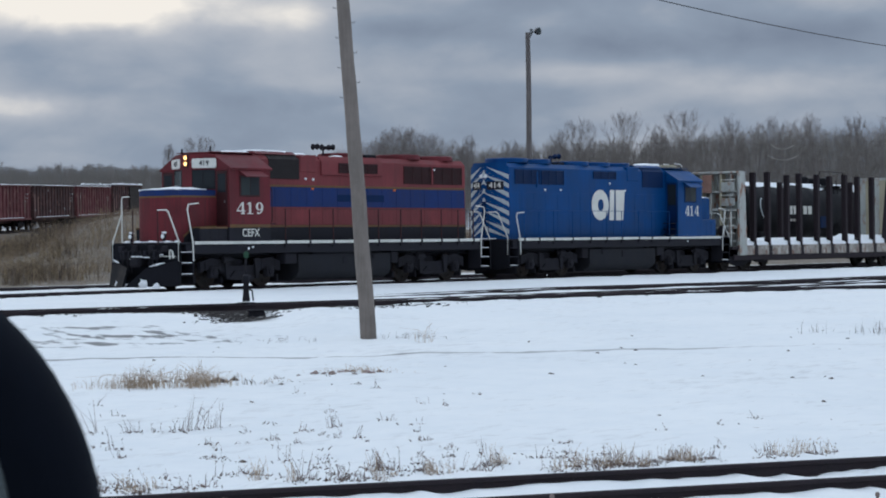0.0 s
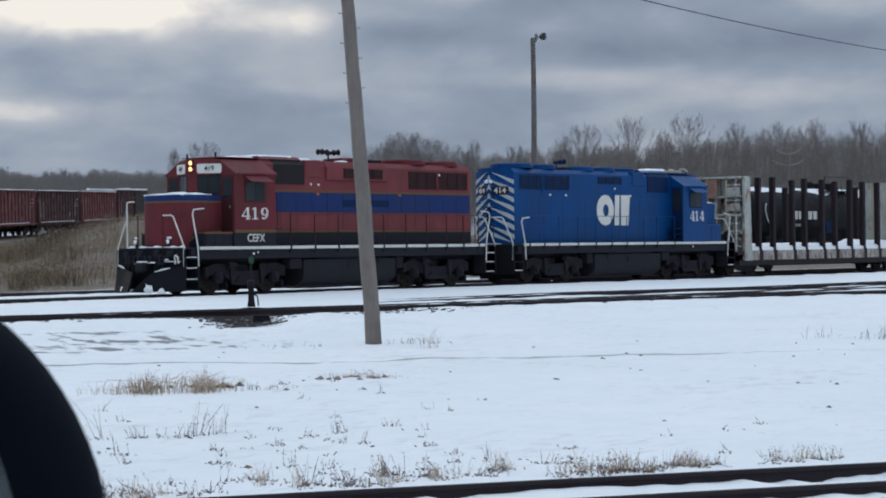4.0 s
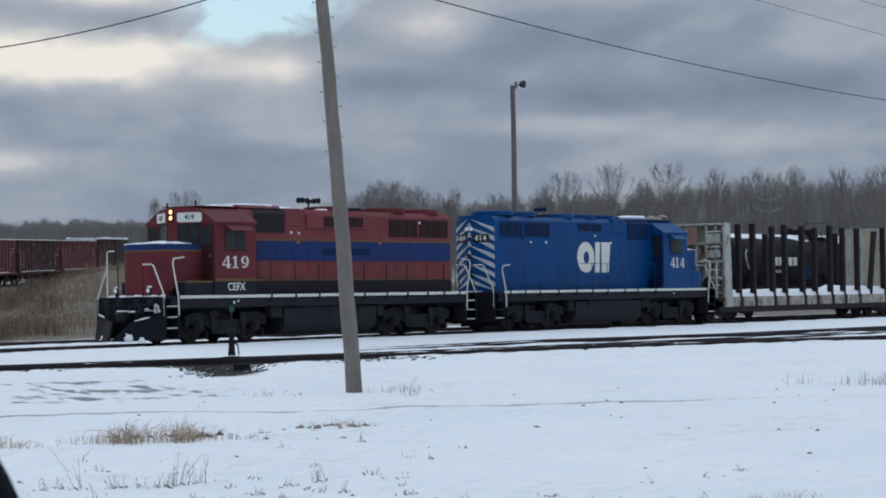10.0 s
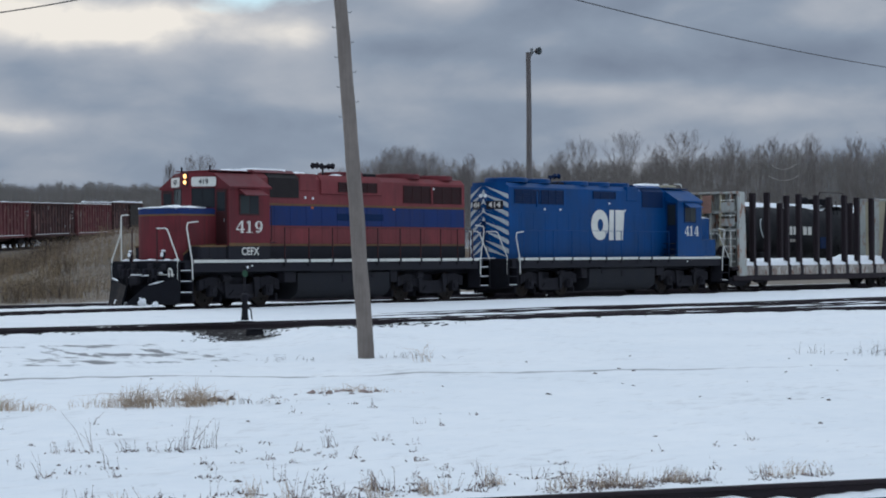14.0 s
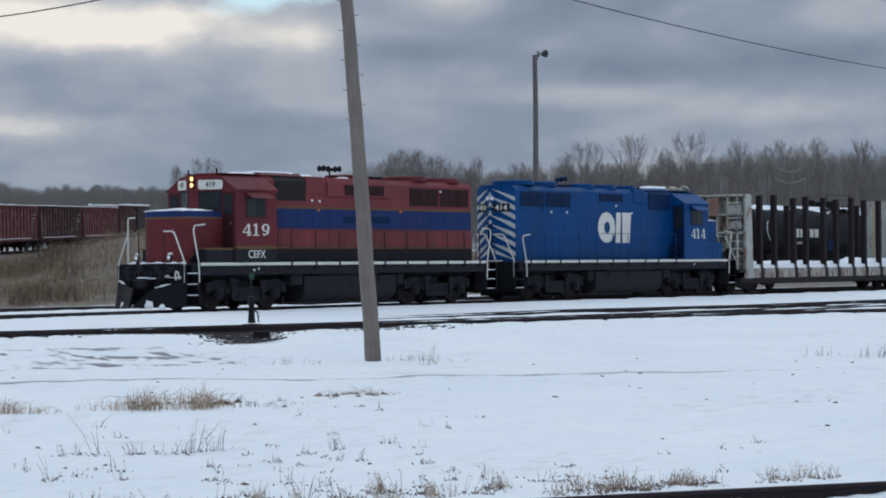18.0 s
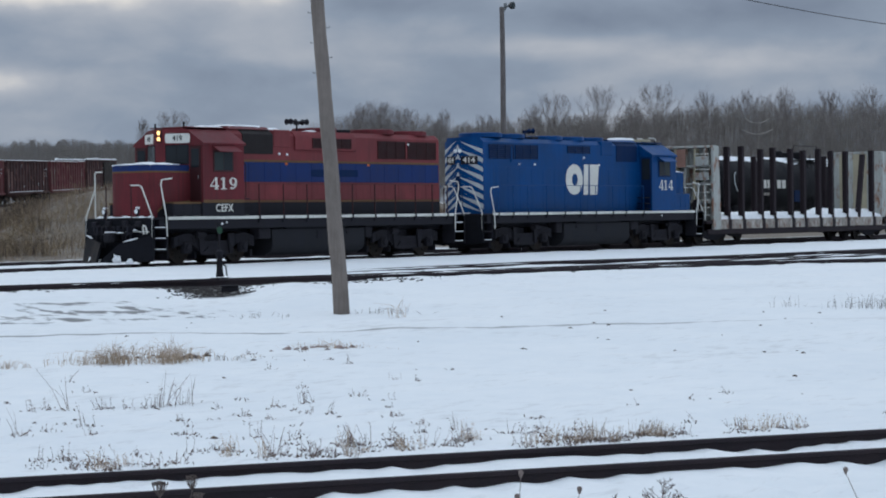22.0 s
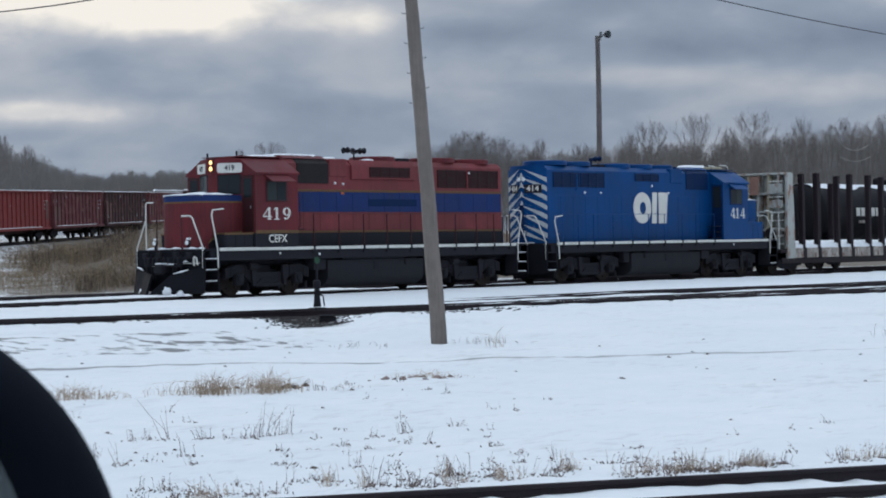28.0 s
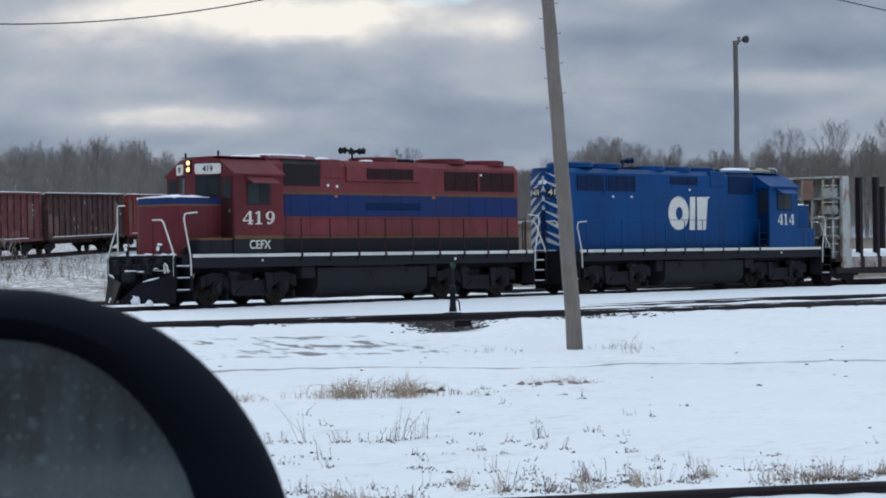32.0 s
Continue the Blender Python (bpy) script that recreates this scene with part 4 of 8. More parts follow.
    for s in (-0.72, 0.72):
        d = part("ditch_light", Mesh().lathe([(0.02, 0.10), (0.075, 0.08), (0.09, 0.0), (0.09, -0.02)], (X(0.66), s, 1.70), "x", 16).box(X(0.66), X(0.74), s - 0.03, s + 0.03, 1.48, 1.72), loco_black, L)
        part("lens", Mesh().lathe([(0.075, -0.025), (0.045, -0.04)], (X(0.66), s, 1.70), "x", 16), marker_lamp, d)
        part("snow", Mesh().box(X(0.64), X(0.78), s - 0.07, s + 0.07, 1.78, 1.85, 0.03), snow_cap, d)
    # short hood
    plan = [(X(1.12), -0.62), (X(1.12), 0.62), (X(1.22), 0.86), (X(1.34), 0.92), (X(2.95), 0.92), (X(2.95), -0.92), (X(1.34), -0.92), (X(1.22), -0.86)]
    def grown(k):
        cx = X(2.0)
        return [(cx + (x - cx) * k, y * k) for x, y in plan]
    if c["stripe"]:
        part("short_hood", Mesh().prism(plan, "z", 1.50, 2.96), body, L)
        for s in (-1, 1):
            wedge = part("short_hood_base", Mesh().prism([(X(1.40), 1.50), (X(1.40), 1.66), (X(1.80), 1.90), (X(2.93), 1.98), (X(2.93), 1.50)], "y", *sorted((s * 0.915, s * 0.926))), loco_black, L, "black lower hood side")
            part("gold_line", Mesh().prism([(X(1.40), 1.66), (X(1.40), 1.73), (X(1.79), 1.97), (X(2.93), 2.05), (X(2.93), 1.98), (X(1.80), 1.90)], "y", *sorted((s * 0.915, s * 0.928))), stripe_gold, wedge)
        part("gold_line", Mesh().prism(grown(1.004), "z", 2.945, 3.0), stripe_gold, L)
        part("nose_stripe", Mesh().prism(grown(1.001), "z", 3.0, 3.15), stripe_blue, L, "blue band round the nose top")
        part("nose_top", Mesh().prism(grown(0.985), "z", 3.15, 3.19), stripe_blue, L)
    else:
        part("short_hood", Mesh().prism(plan, "z", 1.50, 3.15), body, L)
        part("nose_top", Mesh().prism(grown(0.985), "z", 3.15, 3.19), body, L)
    # snow lying on the nose
    sn = Mesh()
    nx, ny = 14, 9
    for i in range(nx):
        for j in range(ny):
            x, y = X(1.2 + 1.35 * i / (nx - 1)), -0.86 + 1.72 * j / (ny - 1)
            edge = min(1, 3 * min(i, nx - 1 - i) / nx, 3 * min(j, ny - 1 - j) / ny)
            sn.v.append((x, y, 3.19 + (0.04 + 0.11 * edge) * (0.6 + 0.8 * noise.noise((x * 3, y * 3, 1.0 if c["stripe"] else 5.0)))))
    sn.f = [(i * ny + j, i * ny + j + 1, (i + 1) * ny + j + 1, (i + 1) * ny + j)[::-1] for i in range(nx - 1) for j in range(ny - 1)]
    base = len(sn.v)
    sn.v += [(x, y, 3.17) for x, y, z in sn.v[:base]]
    rim = [i * ny for i in range(nx)] + [(nx - 1) * ny + j for j in range(1, ny)] + [i * ny + ny - 1 for i in range(nx - 2, -1, -1)] + [j for j in range(ny - 2, 0, -1)]
    sn.f += [(a, b, b + base, a + base) for a, b in zip(rim, rim[1:] + rim[:1])]
    part("nose_snow", sn, snow_cap, L, "lumpy snow lying on the nose")
    # battery boxes beside the nose
    for s in (-1, 1):
        z1 = c["box_top"]
        b = part("battery_box", Mesh().box(X(1.62), X(2.93), *sorted((s * 0.93, s * 1.42)), 1.50, z1, 0.03), c["box"], L)
        for k in range(3):
            part("box_lid", Mesh().box(X(1.68) + k * 0.41, X(1.68) + k * 0.41 + 0.38, *sorted((s * 1.42, s * 1.43)), 1.55, z1 - 0.05, 0.004), c["box"], b)
        if c["stripe"]:
            part("gold_line", Mesh().box(X(1.62), X(2.93), *sorted((s * 0.935, s * 1.435)), z1 - 0.05, z1 + 0.012, 0.004), stripe_gold, b)
    # cab
    cab_plan = [(X(2.56), -0.22), (X(2.56), 0.22), (X(2.93), 0.92), (X(2.95), 1.50), (X(4.95), 1.50), (X(4.95), -1.50), (X(2.95), -1.50), (X(2.93), -0.92)]
    cab = part("cab", Mesh().prism(cab_plan, "z", 1.98, 3.88), c["cab"], L)
    part("cab_base", Mesh().prism([(X(2.93), -1.495), (X(2.93), 1.495), (X(4.95), 1.495), (X(4.95), -1.495)], "z", 1.50, 1.98), c["base"], cab)
    if c["stripe"]:
        for s in (-1, 1):
            part("gold_line", Mesh().box(X(2.95), X(4.95), *sorted((s * 1.497, s * 1.506)), 1.96, 2.06, 0.003), stripe_gold, cab)
    rf = Mesh().prism([(-1.56, 3.84), (-1.56, 3.90), (-0.86, 4.35), (-0.45, 4.43), (0.45, 4.43), (0.86, 4.35), (1.56, 3.90), (1.56, 3.84)], "x", X(2.92), X(5.0))
    rf.prism([(X(2.52), -0.26), (X(2.52), 0.26), (X(2.95), 0.90), (X(2.95), -0.90)], "z", 3.86, 4.36)
    part("roof", rf, c["roof"], cab, "cab roof with sloping sides")
    part("roof_ridge", Mesh().box(X(2.95), X(4.98), -0.84, 0.84, 4.42, 4.45, 0.01), c["roof"], cab)
    # windscreens and number boards on the raked front panels
    for s in (-1, 1):
        a, b = Vector((X(2.56), s * 0.22, 0)), Vector((X(2.93), s * 0.92, 0))
        d = (b - a).normalized()
        out = Vector((-abs(d.y), s * abs(d.x), 0)).normalized()
        def panel(k0, k1, z0, z1, proud, thick=0.012):
            p, q = a.lerp(b, k0) + out * proud, a.lerp(b, k1) + out * proud
            i = -out * thick
            v = [(p.x, p.y, z0), (q.x, q.y, z0), (q.x, q.y, z1), (p.x, p.y, z1)]
            v += [(x + i.x, y + i.y, z) for x, y, z in v]
            return Mesh().add(v, [(0, 1, 2, 3), (7, 6, 5, 4), (0, 4, 5, 1), (1, 5, 6, 2), (2, 6, 7, 3), (3, 7, 4, 0)])
        def plate(k0, k1, z0, z1, proud, thick):
            """A panel with rounded corners."""
            rz, ring = 0.07, []
            rk = rz / (b - a).length
            for ck, cz, t0 in ((k1 - rk, z1 - rz, 0), (k0 + rk, z1 - rz, 90), (k0 + rk, z0 + rz, 180), (k1 - rk, z0 + rz, 270)):
                for j in range(5):
                    w = radians(t0 + 22.5 * j)
                    q = a.lerp(b, ck + rk * math.cos(w)) + out * proud
                    ring.append((q.x, q.y, cz + rz * math.sin(w)))
            back = [(x - out.x * thick, y - out.y * thick, z) for x, y, z in ring]
            n = len(ring)
            return Mesh().add(ring + back, [tuple(range(n)), tuple(range(2 * n - 1, n - 1, -1))] + [(j, j + n, (j + 1) % n + n, (j + 1) % n) for j in range(n)])
        part("window_frame", panel(0.0, 1.0, 3.22, 3.86, 0.006), loco_black, cab)
        g = part("windscreen", panel(0.06, 0.94, 3.26, 3.82, 0.014), cab_glass if s == near or not c["stripe"] else cab_glass_pale, cab)
        part("wiper", panel(0.45, 0.48, 3.45, 3.84, 0.024, 0.006), loco_black, g)
        nb = part("number_board", plate(0.02, 1.06, 3.91, 4.22, 0.07, 0.06), white_paint, cab, "white number board with dark digits")
        mid = a.lerp(b, 0.54) + out * 0.074
        text_part("digits", c["number"], 0.24, pose(mid.x, mid.y, 4.06, 90, 0, math.degrees(math.atan2(out.y, out.x)) + 90), loco_black, nb, 0.9, 0.004)
        # side window, sunshade, door, grab irons
        y = s * 1.5
        part("window_frame", Mesh().box(X(3.44), X(4.42), *sorted((y, y + s * 0.02)), 2.97, 3.66, 0.006), dark, cab)
        for k, gm in ((0, cab_glass_pale), (1, cab_glass)):
            part("window_pane", Mesh().box(X(3.50) + 0.44 * k, X(3.50) + 0.44 * k + 0.42, *sorted((y + s * 0.016, y + s * 0.026)), 3.02, 3.61, 0.004), gm, cab)
        part("sunshade", Mesh().prism([(y, 3.84), (y, 3.80), (y + s * 0.34, 3.60), (y + s * 0.35, 3.62)], "x", X(3.40), X(4.50)), c["roof"], cab)
        dr = part("cab_door", Mesh().box(X(2.93) - 0.012, X(2.95), *sorted((s * 0.96, s * 1.42)), 2.04, 3.80, 0.006), dark, cab)
        part("door_window", Mesh().box(X(2.915), X(2.94), *sorted((s * 1.02, s * 1.36)), 3.10, 3.72, 0.01), cab_glass, dr)
        part("door_handle", Mesh().box(X(2.90), X(2.94), *sorted((s * 1.30, s * 1.34)), 2.75, 2.85, 0.008), galvanised, dr)
        part("builder_plate", Mesh().box(X(2.925), X(2.94), *sorted((s * 1.06, s * 1.30)), 2.60, 2.76, 0.003), letter_white, dr)
        rd = part("rear_door", Mesh().box(X(4.945), X(4.965), *sorted((s * 0.97, s * 1.44)), 1.62, 3.78, 0.006), dark, cab)
        part("door_window", Mesh().box(X(4.96), X(4.972), *sorted((s * 1.02, s * 1.40)), 2.85, 3.72, 0.006), cab_glass, rd)
        for z in (1.62, 1.86, 2.10):
            part("cab_step", Mesh().box(X(4.98), X(5.35), *sorted((s * 1.0, s * 1.40)), z - 0.03, z, 0.006), loco_black, cab)
        part("grab_iron", Mesh().sweep([(X(5.0), y * 0.96, 2.1), (X(5.03), y * 1.0, 2.2), (X(5.03), y * 1.0, 3.2), (X(5.0), y * 0.96, 3.3)], 0.016, 6), dark, cab)
    hb = part("headlight_box", Mesh().box(X(2.47), X(2.58), -0.13, 0.10, 3.93, 4.38, 0.03), loco_black if not c["stripe"] else loco_red_dark, cab)
    for z in (4.05, 4.25):
        part("headlight", Mesh().lathe([(0.0, -0.012), (0.066, -0.008), (0.074, 0.02)], (X(2.468), -0.02, z), "x", 18), lamp_on if c["lit"] else cab_glass_pale, hb, "lit warm headlight" if c["lit"] else "")
    for s, yy, h in ((2.66, 0.30, 0.16), (3.75, 0.05, 0.26)):
        part("aerial", Mesh().lathe([(0.035, 0), (0.03, h * 0.7), (0.045, h * 0.75), (0.02, h)], (X(s), yy, 4.40), "z", 10), loco_black, cab)
    # long hood
    up = c["up"]
    sec = [(-0.90, 1.50), (-0.90, 4.12 + up), (-0.72, 4.33 + up * 0.7), (-0.3, 4.42 + up * 0.2), (0.3, 4.42 + up * 0.2), (0.72, 4.33 + up * 0.7), (0.90, 4.12 + up), (0.90, 1.50)]
    hood_end = 16.52 if c["chevrons"] else 16.66
    hood = part("long_hood", Mesh().prism(sec, "x", X(4.95), X(hood_end)), c["hood"], L)
    for s in (-1, 1):
        def slab(name, a, b, z0, z1, material, proud=0.014, label=""):
            return part(name, Mesh().box(X(a), X(b), *sorted((s * 0.895, s * (0.90 + proud))), z0, z1, 0.006), material, hood, label)
        if c["stripe"]:
            slab("hood_base", 4.97, 16.65, 1.51, 1.97, loco_black, 0.03, "black lower hood")
            slab("gold_line", 4.97, 16.65, 1.98, 2.04, stripe_gold, 0.016)
            slab("gold_line", 4.97, 16.65, 3.33, 3.40, stripe_gold, 0.018)
        cuts = list(np.linspace(5.02, min(16.62, hood_end - 0.02), 15))
        for a, b in zip(cuts[:-1], cuts[1:]):
            if c["stripe"]:
                slab("hood_door", a + 0.003, b - 0.003, 2.06, 2.645, loco_red_faded)
                slab("stripe_panel", a + 0.003, b - 0.003, 2.66, 3.325, stripe_blue, 0.013, "blue painted hood panel")
            else:
                slab("hood_door", a + 0.0015, b - 0.0015, 1.62, 3.30, loco_blue, 0.008)
        if c["stripe"]:
            slab("vent_screen", 9.15, 11.75, 2.86, 3.10, loco_blue_dark, 0.022)
            for q in (7.75, 12.3):
                slab("marker", q, q + 0.13, 3.25, 3.32, marker_orange, 0.03)
        # grilles: a dark backing with louvres in front
        if c["stripe"]:
            # housing that bulges from the hood's upper side
            part("brake_housing", Mesh().prism([(s * 0.88, 3.74), (s * 0.975, 3.78), (s * 0.975, 4.20), (s * 0.80, 4.42), (s * 0.70, 4.42)][::s], "x", X(8.25), X(11.62)), c["hood"], hood, "faded red bulged housing along the hood's upper side")
        for a, b, z0, z1 in c["grilles"]:
            out = 0.075 if c["stripe"] and a < 10 else 0.0
            g = slab("grille", a, b, z0, z1, c["mesh"], 0.012 + out)
            lv = Mesh()
            nz = max(4, int((z1 - z0) / 0.07))
            for k in range(nz):
                z = z0 + (k + 0.5) * (z1 - z0) / nz
                lv.box(X(a) + 0.02, X(b) - 0.02, *sorted((s * (0.91 + out), s * (0.935 + out))), z - 0.012, z + 0.012, 0.004)
            for k in range(int((b - a) / 0.45) + 1):
                x = X(a) + 0.02 + k * ((b - a) - 0.04) / int((b - a) / 0.45)
                lv.box(x - 0.012, x + 0.012, *sorted((s * (0.91 + out), s * (0.94 + out))), z0, z1, 0.004)
            part("louvres", lv, c["slat"], g)
        sh = Mesh().prism([(s * 0.905, 3.60), (s * 0.925, 3.60), (s * 0.925, 4.13 + up), (s * 0.725, 4.35 + up * 0.7), (s * 0.70, 4.33 + up * 0.7), (s * 0.905, 4.11 + up)][::s], "x", X(c["screen"][0]), X(c["screen"][1]))
        part("intake_screen", sh, grille_dark if c["stripe"] else loco_blue_dark, hood, "dark mesh air intake")
        slab("lamp_bracket", 14.58, 14.66, 3.5, 4.12, c["hood"], 0.04)
        for q, z in c["lamps"]:
            part("class_lamp", Mesh().lathe([(0.045, 0), (0.04, s * 0.04), (0.0, s * 0.05)], (X(q), s * 0.905, z), "y", 12), marker_lamp, hood)
    # rear end of the hood
    if c["chevrons"]:
        # two slanting panels meet at a narrow middle one; the number boards sit on the slants
        def back(y):
            return X(16.93) - 0.40 * max(0.0, abs(y) - 0.10) / 0.80
        plan_end = [(X(16.52), -0.90), (back(0.90), -0.90), (X(16.93), -0.10), (X(16.93), 0.10), (back(0.90), 0.90), (X(16.52), 0.90)]
        rear = part("end_panel", Mesh().prism(plan_end, "z", 1.50, 4.16 + up), c["hood"], hood)
        cap = [(back(0.84) - 0.02, -0.80), (X(16.86), -0.10), (X(16.86), 0.10), (back(0.84) - 0.02, 0.80), (X(16.2), 0.62), (X(16.2), -0.62)]
        part("end_cap", Mesh().prism(cap, "z", 4.15 + up, 4.36 + up * 0.6), c["hood"], rear)

        def on_end(pts, lift, thick=0.006):
            """A flat plate laid on the end panels: outline points (y, z), all on one side."""
            n = len(pts)
            v = [(back(y) + lift + thick, y, z) for y, z in pts] + [(back(y) + lift, y, z) for y, z in pts]
            return v, [tuple(range(n)), tuple(range(2 * n - 1, n - 1, -1))] + [(j, j + n, (j + 1) % n + n, (j + 1) % n) for j in range(n)]
        for k in range(10):
            z = 0.98 + k * 0.352
            v, w = Mesh(), 0.178
            for s in (-1, 1):
                pts = [(y, max(1.54, min(q, 4.15 + up))) for y, q in ((0.0, z + 0.54), (0.0, z + 0.54 + w), (s * 0.10, z + 0.49 + w), (s * 0.895, z + w), (s * 0.895, z), (s * 0.10, z + 0.49))]
                if max(q for _, q in pts) - min(q for _, q in pts) < 0.2:
                    continue
                v.add(*on_end(pts if s == 1 else pts[::-1], 0.004))
            if v.f:
                part("chevron", v, chevron_grey, rear, "pale grey warning chevron")
        for s in (-1, 1):
            board = [(s * 0.14, 3.40), (s * 0.72, 3.40), (s * 0.72, 3.72), (s * 0.14, 3.72)]
            nb = part("end_board", Mesh().add(*on_end(board if s == 1 else board[::-1], 0.012, 0.02)), loco_black, rear, "black number board on the angled hood end")
            turn_z = math.degrees(math.atan2(s * 0.40, 0.80)) + 90
            text_part("digits", c["number"], 0.30, pose(back(s * 0.43) + 0.038, s * 0.43, 3.56, 90, 0, turn_z), letter_white, nb, 1.05, 0.006)
        for s in (-0.10, 0.10):
            part("end_lamp", Mesh().lathe([(0.08, 0), (0.07, 0.05), (0.0, 0.055)], (X(16.94), s, 3.92), "x", 16), marker_lamp, rear)
        part("end_door", Mesh().add(*on_end([(-0.10, 1.56), (0.10, 1.56), (0.10, 2.95), (-0.10, 2.95)], 0.006, 0.012)), loco_blue_dark, rear)
    else:
        rear = part("end_panel", Mesh().box(X(16.655), X(16.675), -0.86, 0.86, 1.52, 4.10, 0.008), c["hood"], hood)
    # roof fittings
    for q, r, z in c["fans"]:
        f = part("roof_fan", Mesh().lathe([(r, 0), (r, 0.15), (r * 0.94, 0.18), (r * 0.90, 0.16), (r * 0.90, 0.10), (r * 0.3, 0.12), (0.0, 0.14)], (X(q), 0, z), "z", 28), c["roof"], hood)
        part("fan_guard", Mesh().tube((X(q) - r, 0, z + 0.17), (X(q) + r, 0, z + 0.17), 0.012, 0.012, 6).tube((X(q), -r, z + 0.17), (X(q), r, z + 0.17), 0.012, 0.012, 6).lathe([(r * 0.5, 0.165), (r * 0.52, 0.165), (r * 0.52, 0.18), (r * 0.5, 0.18)], (X(q), 0, z), "z", 24), loco_black, f)
    part("exhaust_stack", Mesh().box(X(11.55), X(12.15), -0.28, 0.28, 4.40, 4.56, 0.02), loco_black, hood)
    h = part("air_horn", Mesh().tube((X(c["horn"]), 0, 4.40), (X(c["horn"]), 0, 4.60 + up), 0.03, 0.03, 8).box(X(c["horn"]) - 0.14, X(c["horn"]) + 0.14, -0.05, 0.05, 4.56 + up, 4.62 + up, 0.02), c["horn_paint"], hood)
    for dx, dy, sg in ((-0.30, 0.10, -1), (-0.34, -0.12, -1), (0.30, -0.10, 1), (0.22, 0.14, -1), (0.36, 0.14, 1))[:5 if c["stripe"] else 2]:
        part("trumpet", Mesh().lathe([(0.03, -sg * 0.28), (0.035, -sg * 0.05), (0.06, sg * 0.04), (0.105, sg * 0.12), (0.11, sg * 0.125)], (X(c["horn"]) + dx, dy, 4.66 + up), "x", 14), c["horn_paint"], h)
    part("filter_hatch", Mesh().prism([(-0.80, 4.36 + up * 0.5), (-0.62, 4.50 + up * 0.2), (0.62, 4.50 + up * 0.2), (0.80, 4.36 + up * 0.5)], "x", X(5.05), X(7.1)), c["roof"], hood)
    part("hatch_step", Mesh().box(X(7.16), X(8.05), -0.93, 0.93, 3.84, 4.40 + up * 0.3, 0.03), c["hood"], hood)
    for a, b, y0, y1, z in c["snow"]:
        patch = Mesh()
        n = max(3, int((b - a) / 0.18))
        for i in range(n + 1):
            x, k = a + (b - a) * i / n, (0.0 if i in (0, n) else 1.0)
            w = 0.75 + 0.3 * noise.noise((x * 2.1, z, 1.0))
            h = 0.085 + 0.04 * noise.noise((x * 3.0, z, 7.0))
            patch.v += [(X(x), y0 * w, z - 0.02), (X(x), y0 * w * 0.9, z + h * k), (X(x), 0.5 * (y0 + y1) * w, z + h * 1.2 * k), (X(x), y1 * w * 0.9, z + h * k), (X(x), y1 * w, z - 0.02)]
        patch.f = [(i * 5 + j, (i + 1) * 5 + j, (i + 1) * 5 + j + 1, i * 5 + j + 1) for i in range(n) for j in range(4)]
        part("roof_snow", patch, snow_cap, L, "patch of snow on the roof", smooth=80)
    if c["cooler"]:
        ac = part("air_conditioner", Mesh().box(X(3.30), X(4.15), -0.50, 0.50, 4.44, 4.60, 0.05), flat_cream, L, "cream roof air conditioner")
        for y in (0.3, -0.3):
            part("guard_rail", Mesh().sweep([(X(2.62), y, 4.36), (X(2.6), y, 4.62), (X(2.75), y, 4.67), (X(3.2), y, 4.67)], 0.025, 6), white_paint, ac)
    # tank and air gear below
    part("fuel_tank", Mesh().prism([(-1.24, 0.34), (-1.32, 0.50), (-1.32, 1.06), (1.32, 1.06), (1.32, 0.50), (1.24, 0.34), (0.95, 0.17), (-0.95, 0.17)], "x", X(6.55), X(11.55)), tank_grey, L, "dark grey fuel tank")
    for s in (-1, 1):
        part("air_reservoir", Mesh().lathe([(0.02, 0), (0.13, 0.04), (0.16, 0.12), (0.16, 3.2), (0.13, 3.28), (0.02, 3.32)], (X(7.3), s * 1.18, 1.20), "x", 16), tank_grey, L)
        part("fuel_gauge", Mesh().box(X(8.9), X(9.15), *sorted((s * 1.32, s * 1.345)), 0.72, 0.98, 0.006), loco_black, L)
        part("filler_cap", Mesh().lathe([(0.09, 0), (0.09, s * 0.05), (0.03, s * 0.06)], (X(10.6), s * 1.30, 0.94), "y", 12), running_gear, L)
        part("sand_pipe", Mesh().sweep([(X(1.75), s * 0.9, 1.2), (X(1.85), s * 0.85, 0.6), (X(1.95), s * 0.76, 0.15)], 0.025, 6), running_gear, L)
        part("step_light", Mesh().lathe([(0.035, 0), (0.03, s * 0.03), (0.0, s * 0.035)], (X(4.1), s * 1.45, 1.32), "y", 10), marker_lamp, L)
        part("equipment_box", Mesh().box(X(5.85), X(6.45), *sorted((s * 0.9, s * 1.35)), 0.75, 1.12, 0.03), running_gear, L)
        part("equipment_box", Mesh().box(X(11.65), X(12.05), *sorted((s * 0.9, s * 1.30)), 0.70, 1.12, 0.03), running_gear, L)
    loco_truck(L, X(3.835), turn)
    loco_truck(L, X(14.195), turn)
    return L


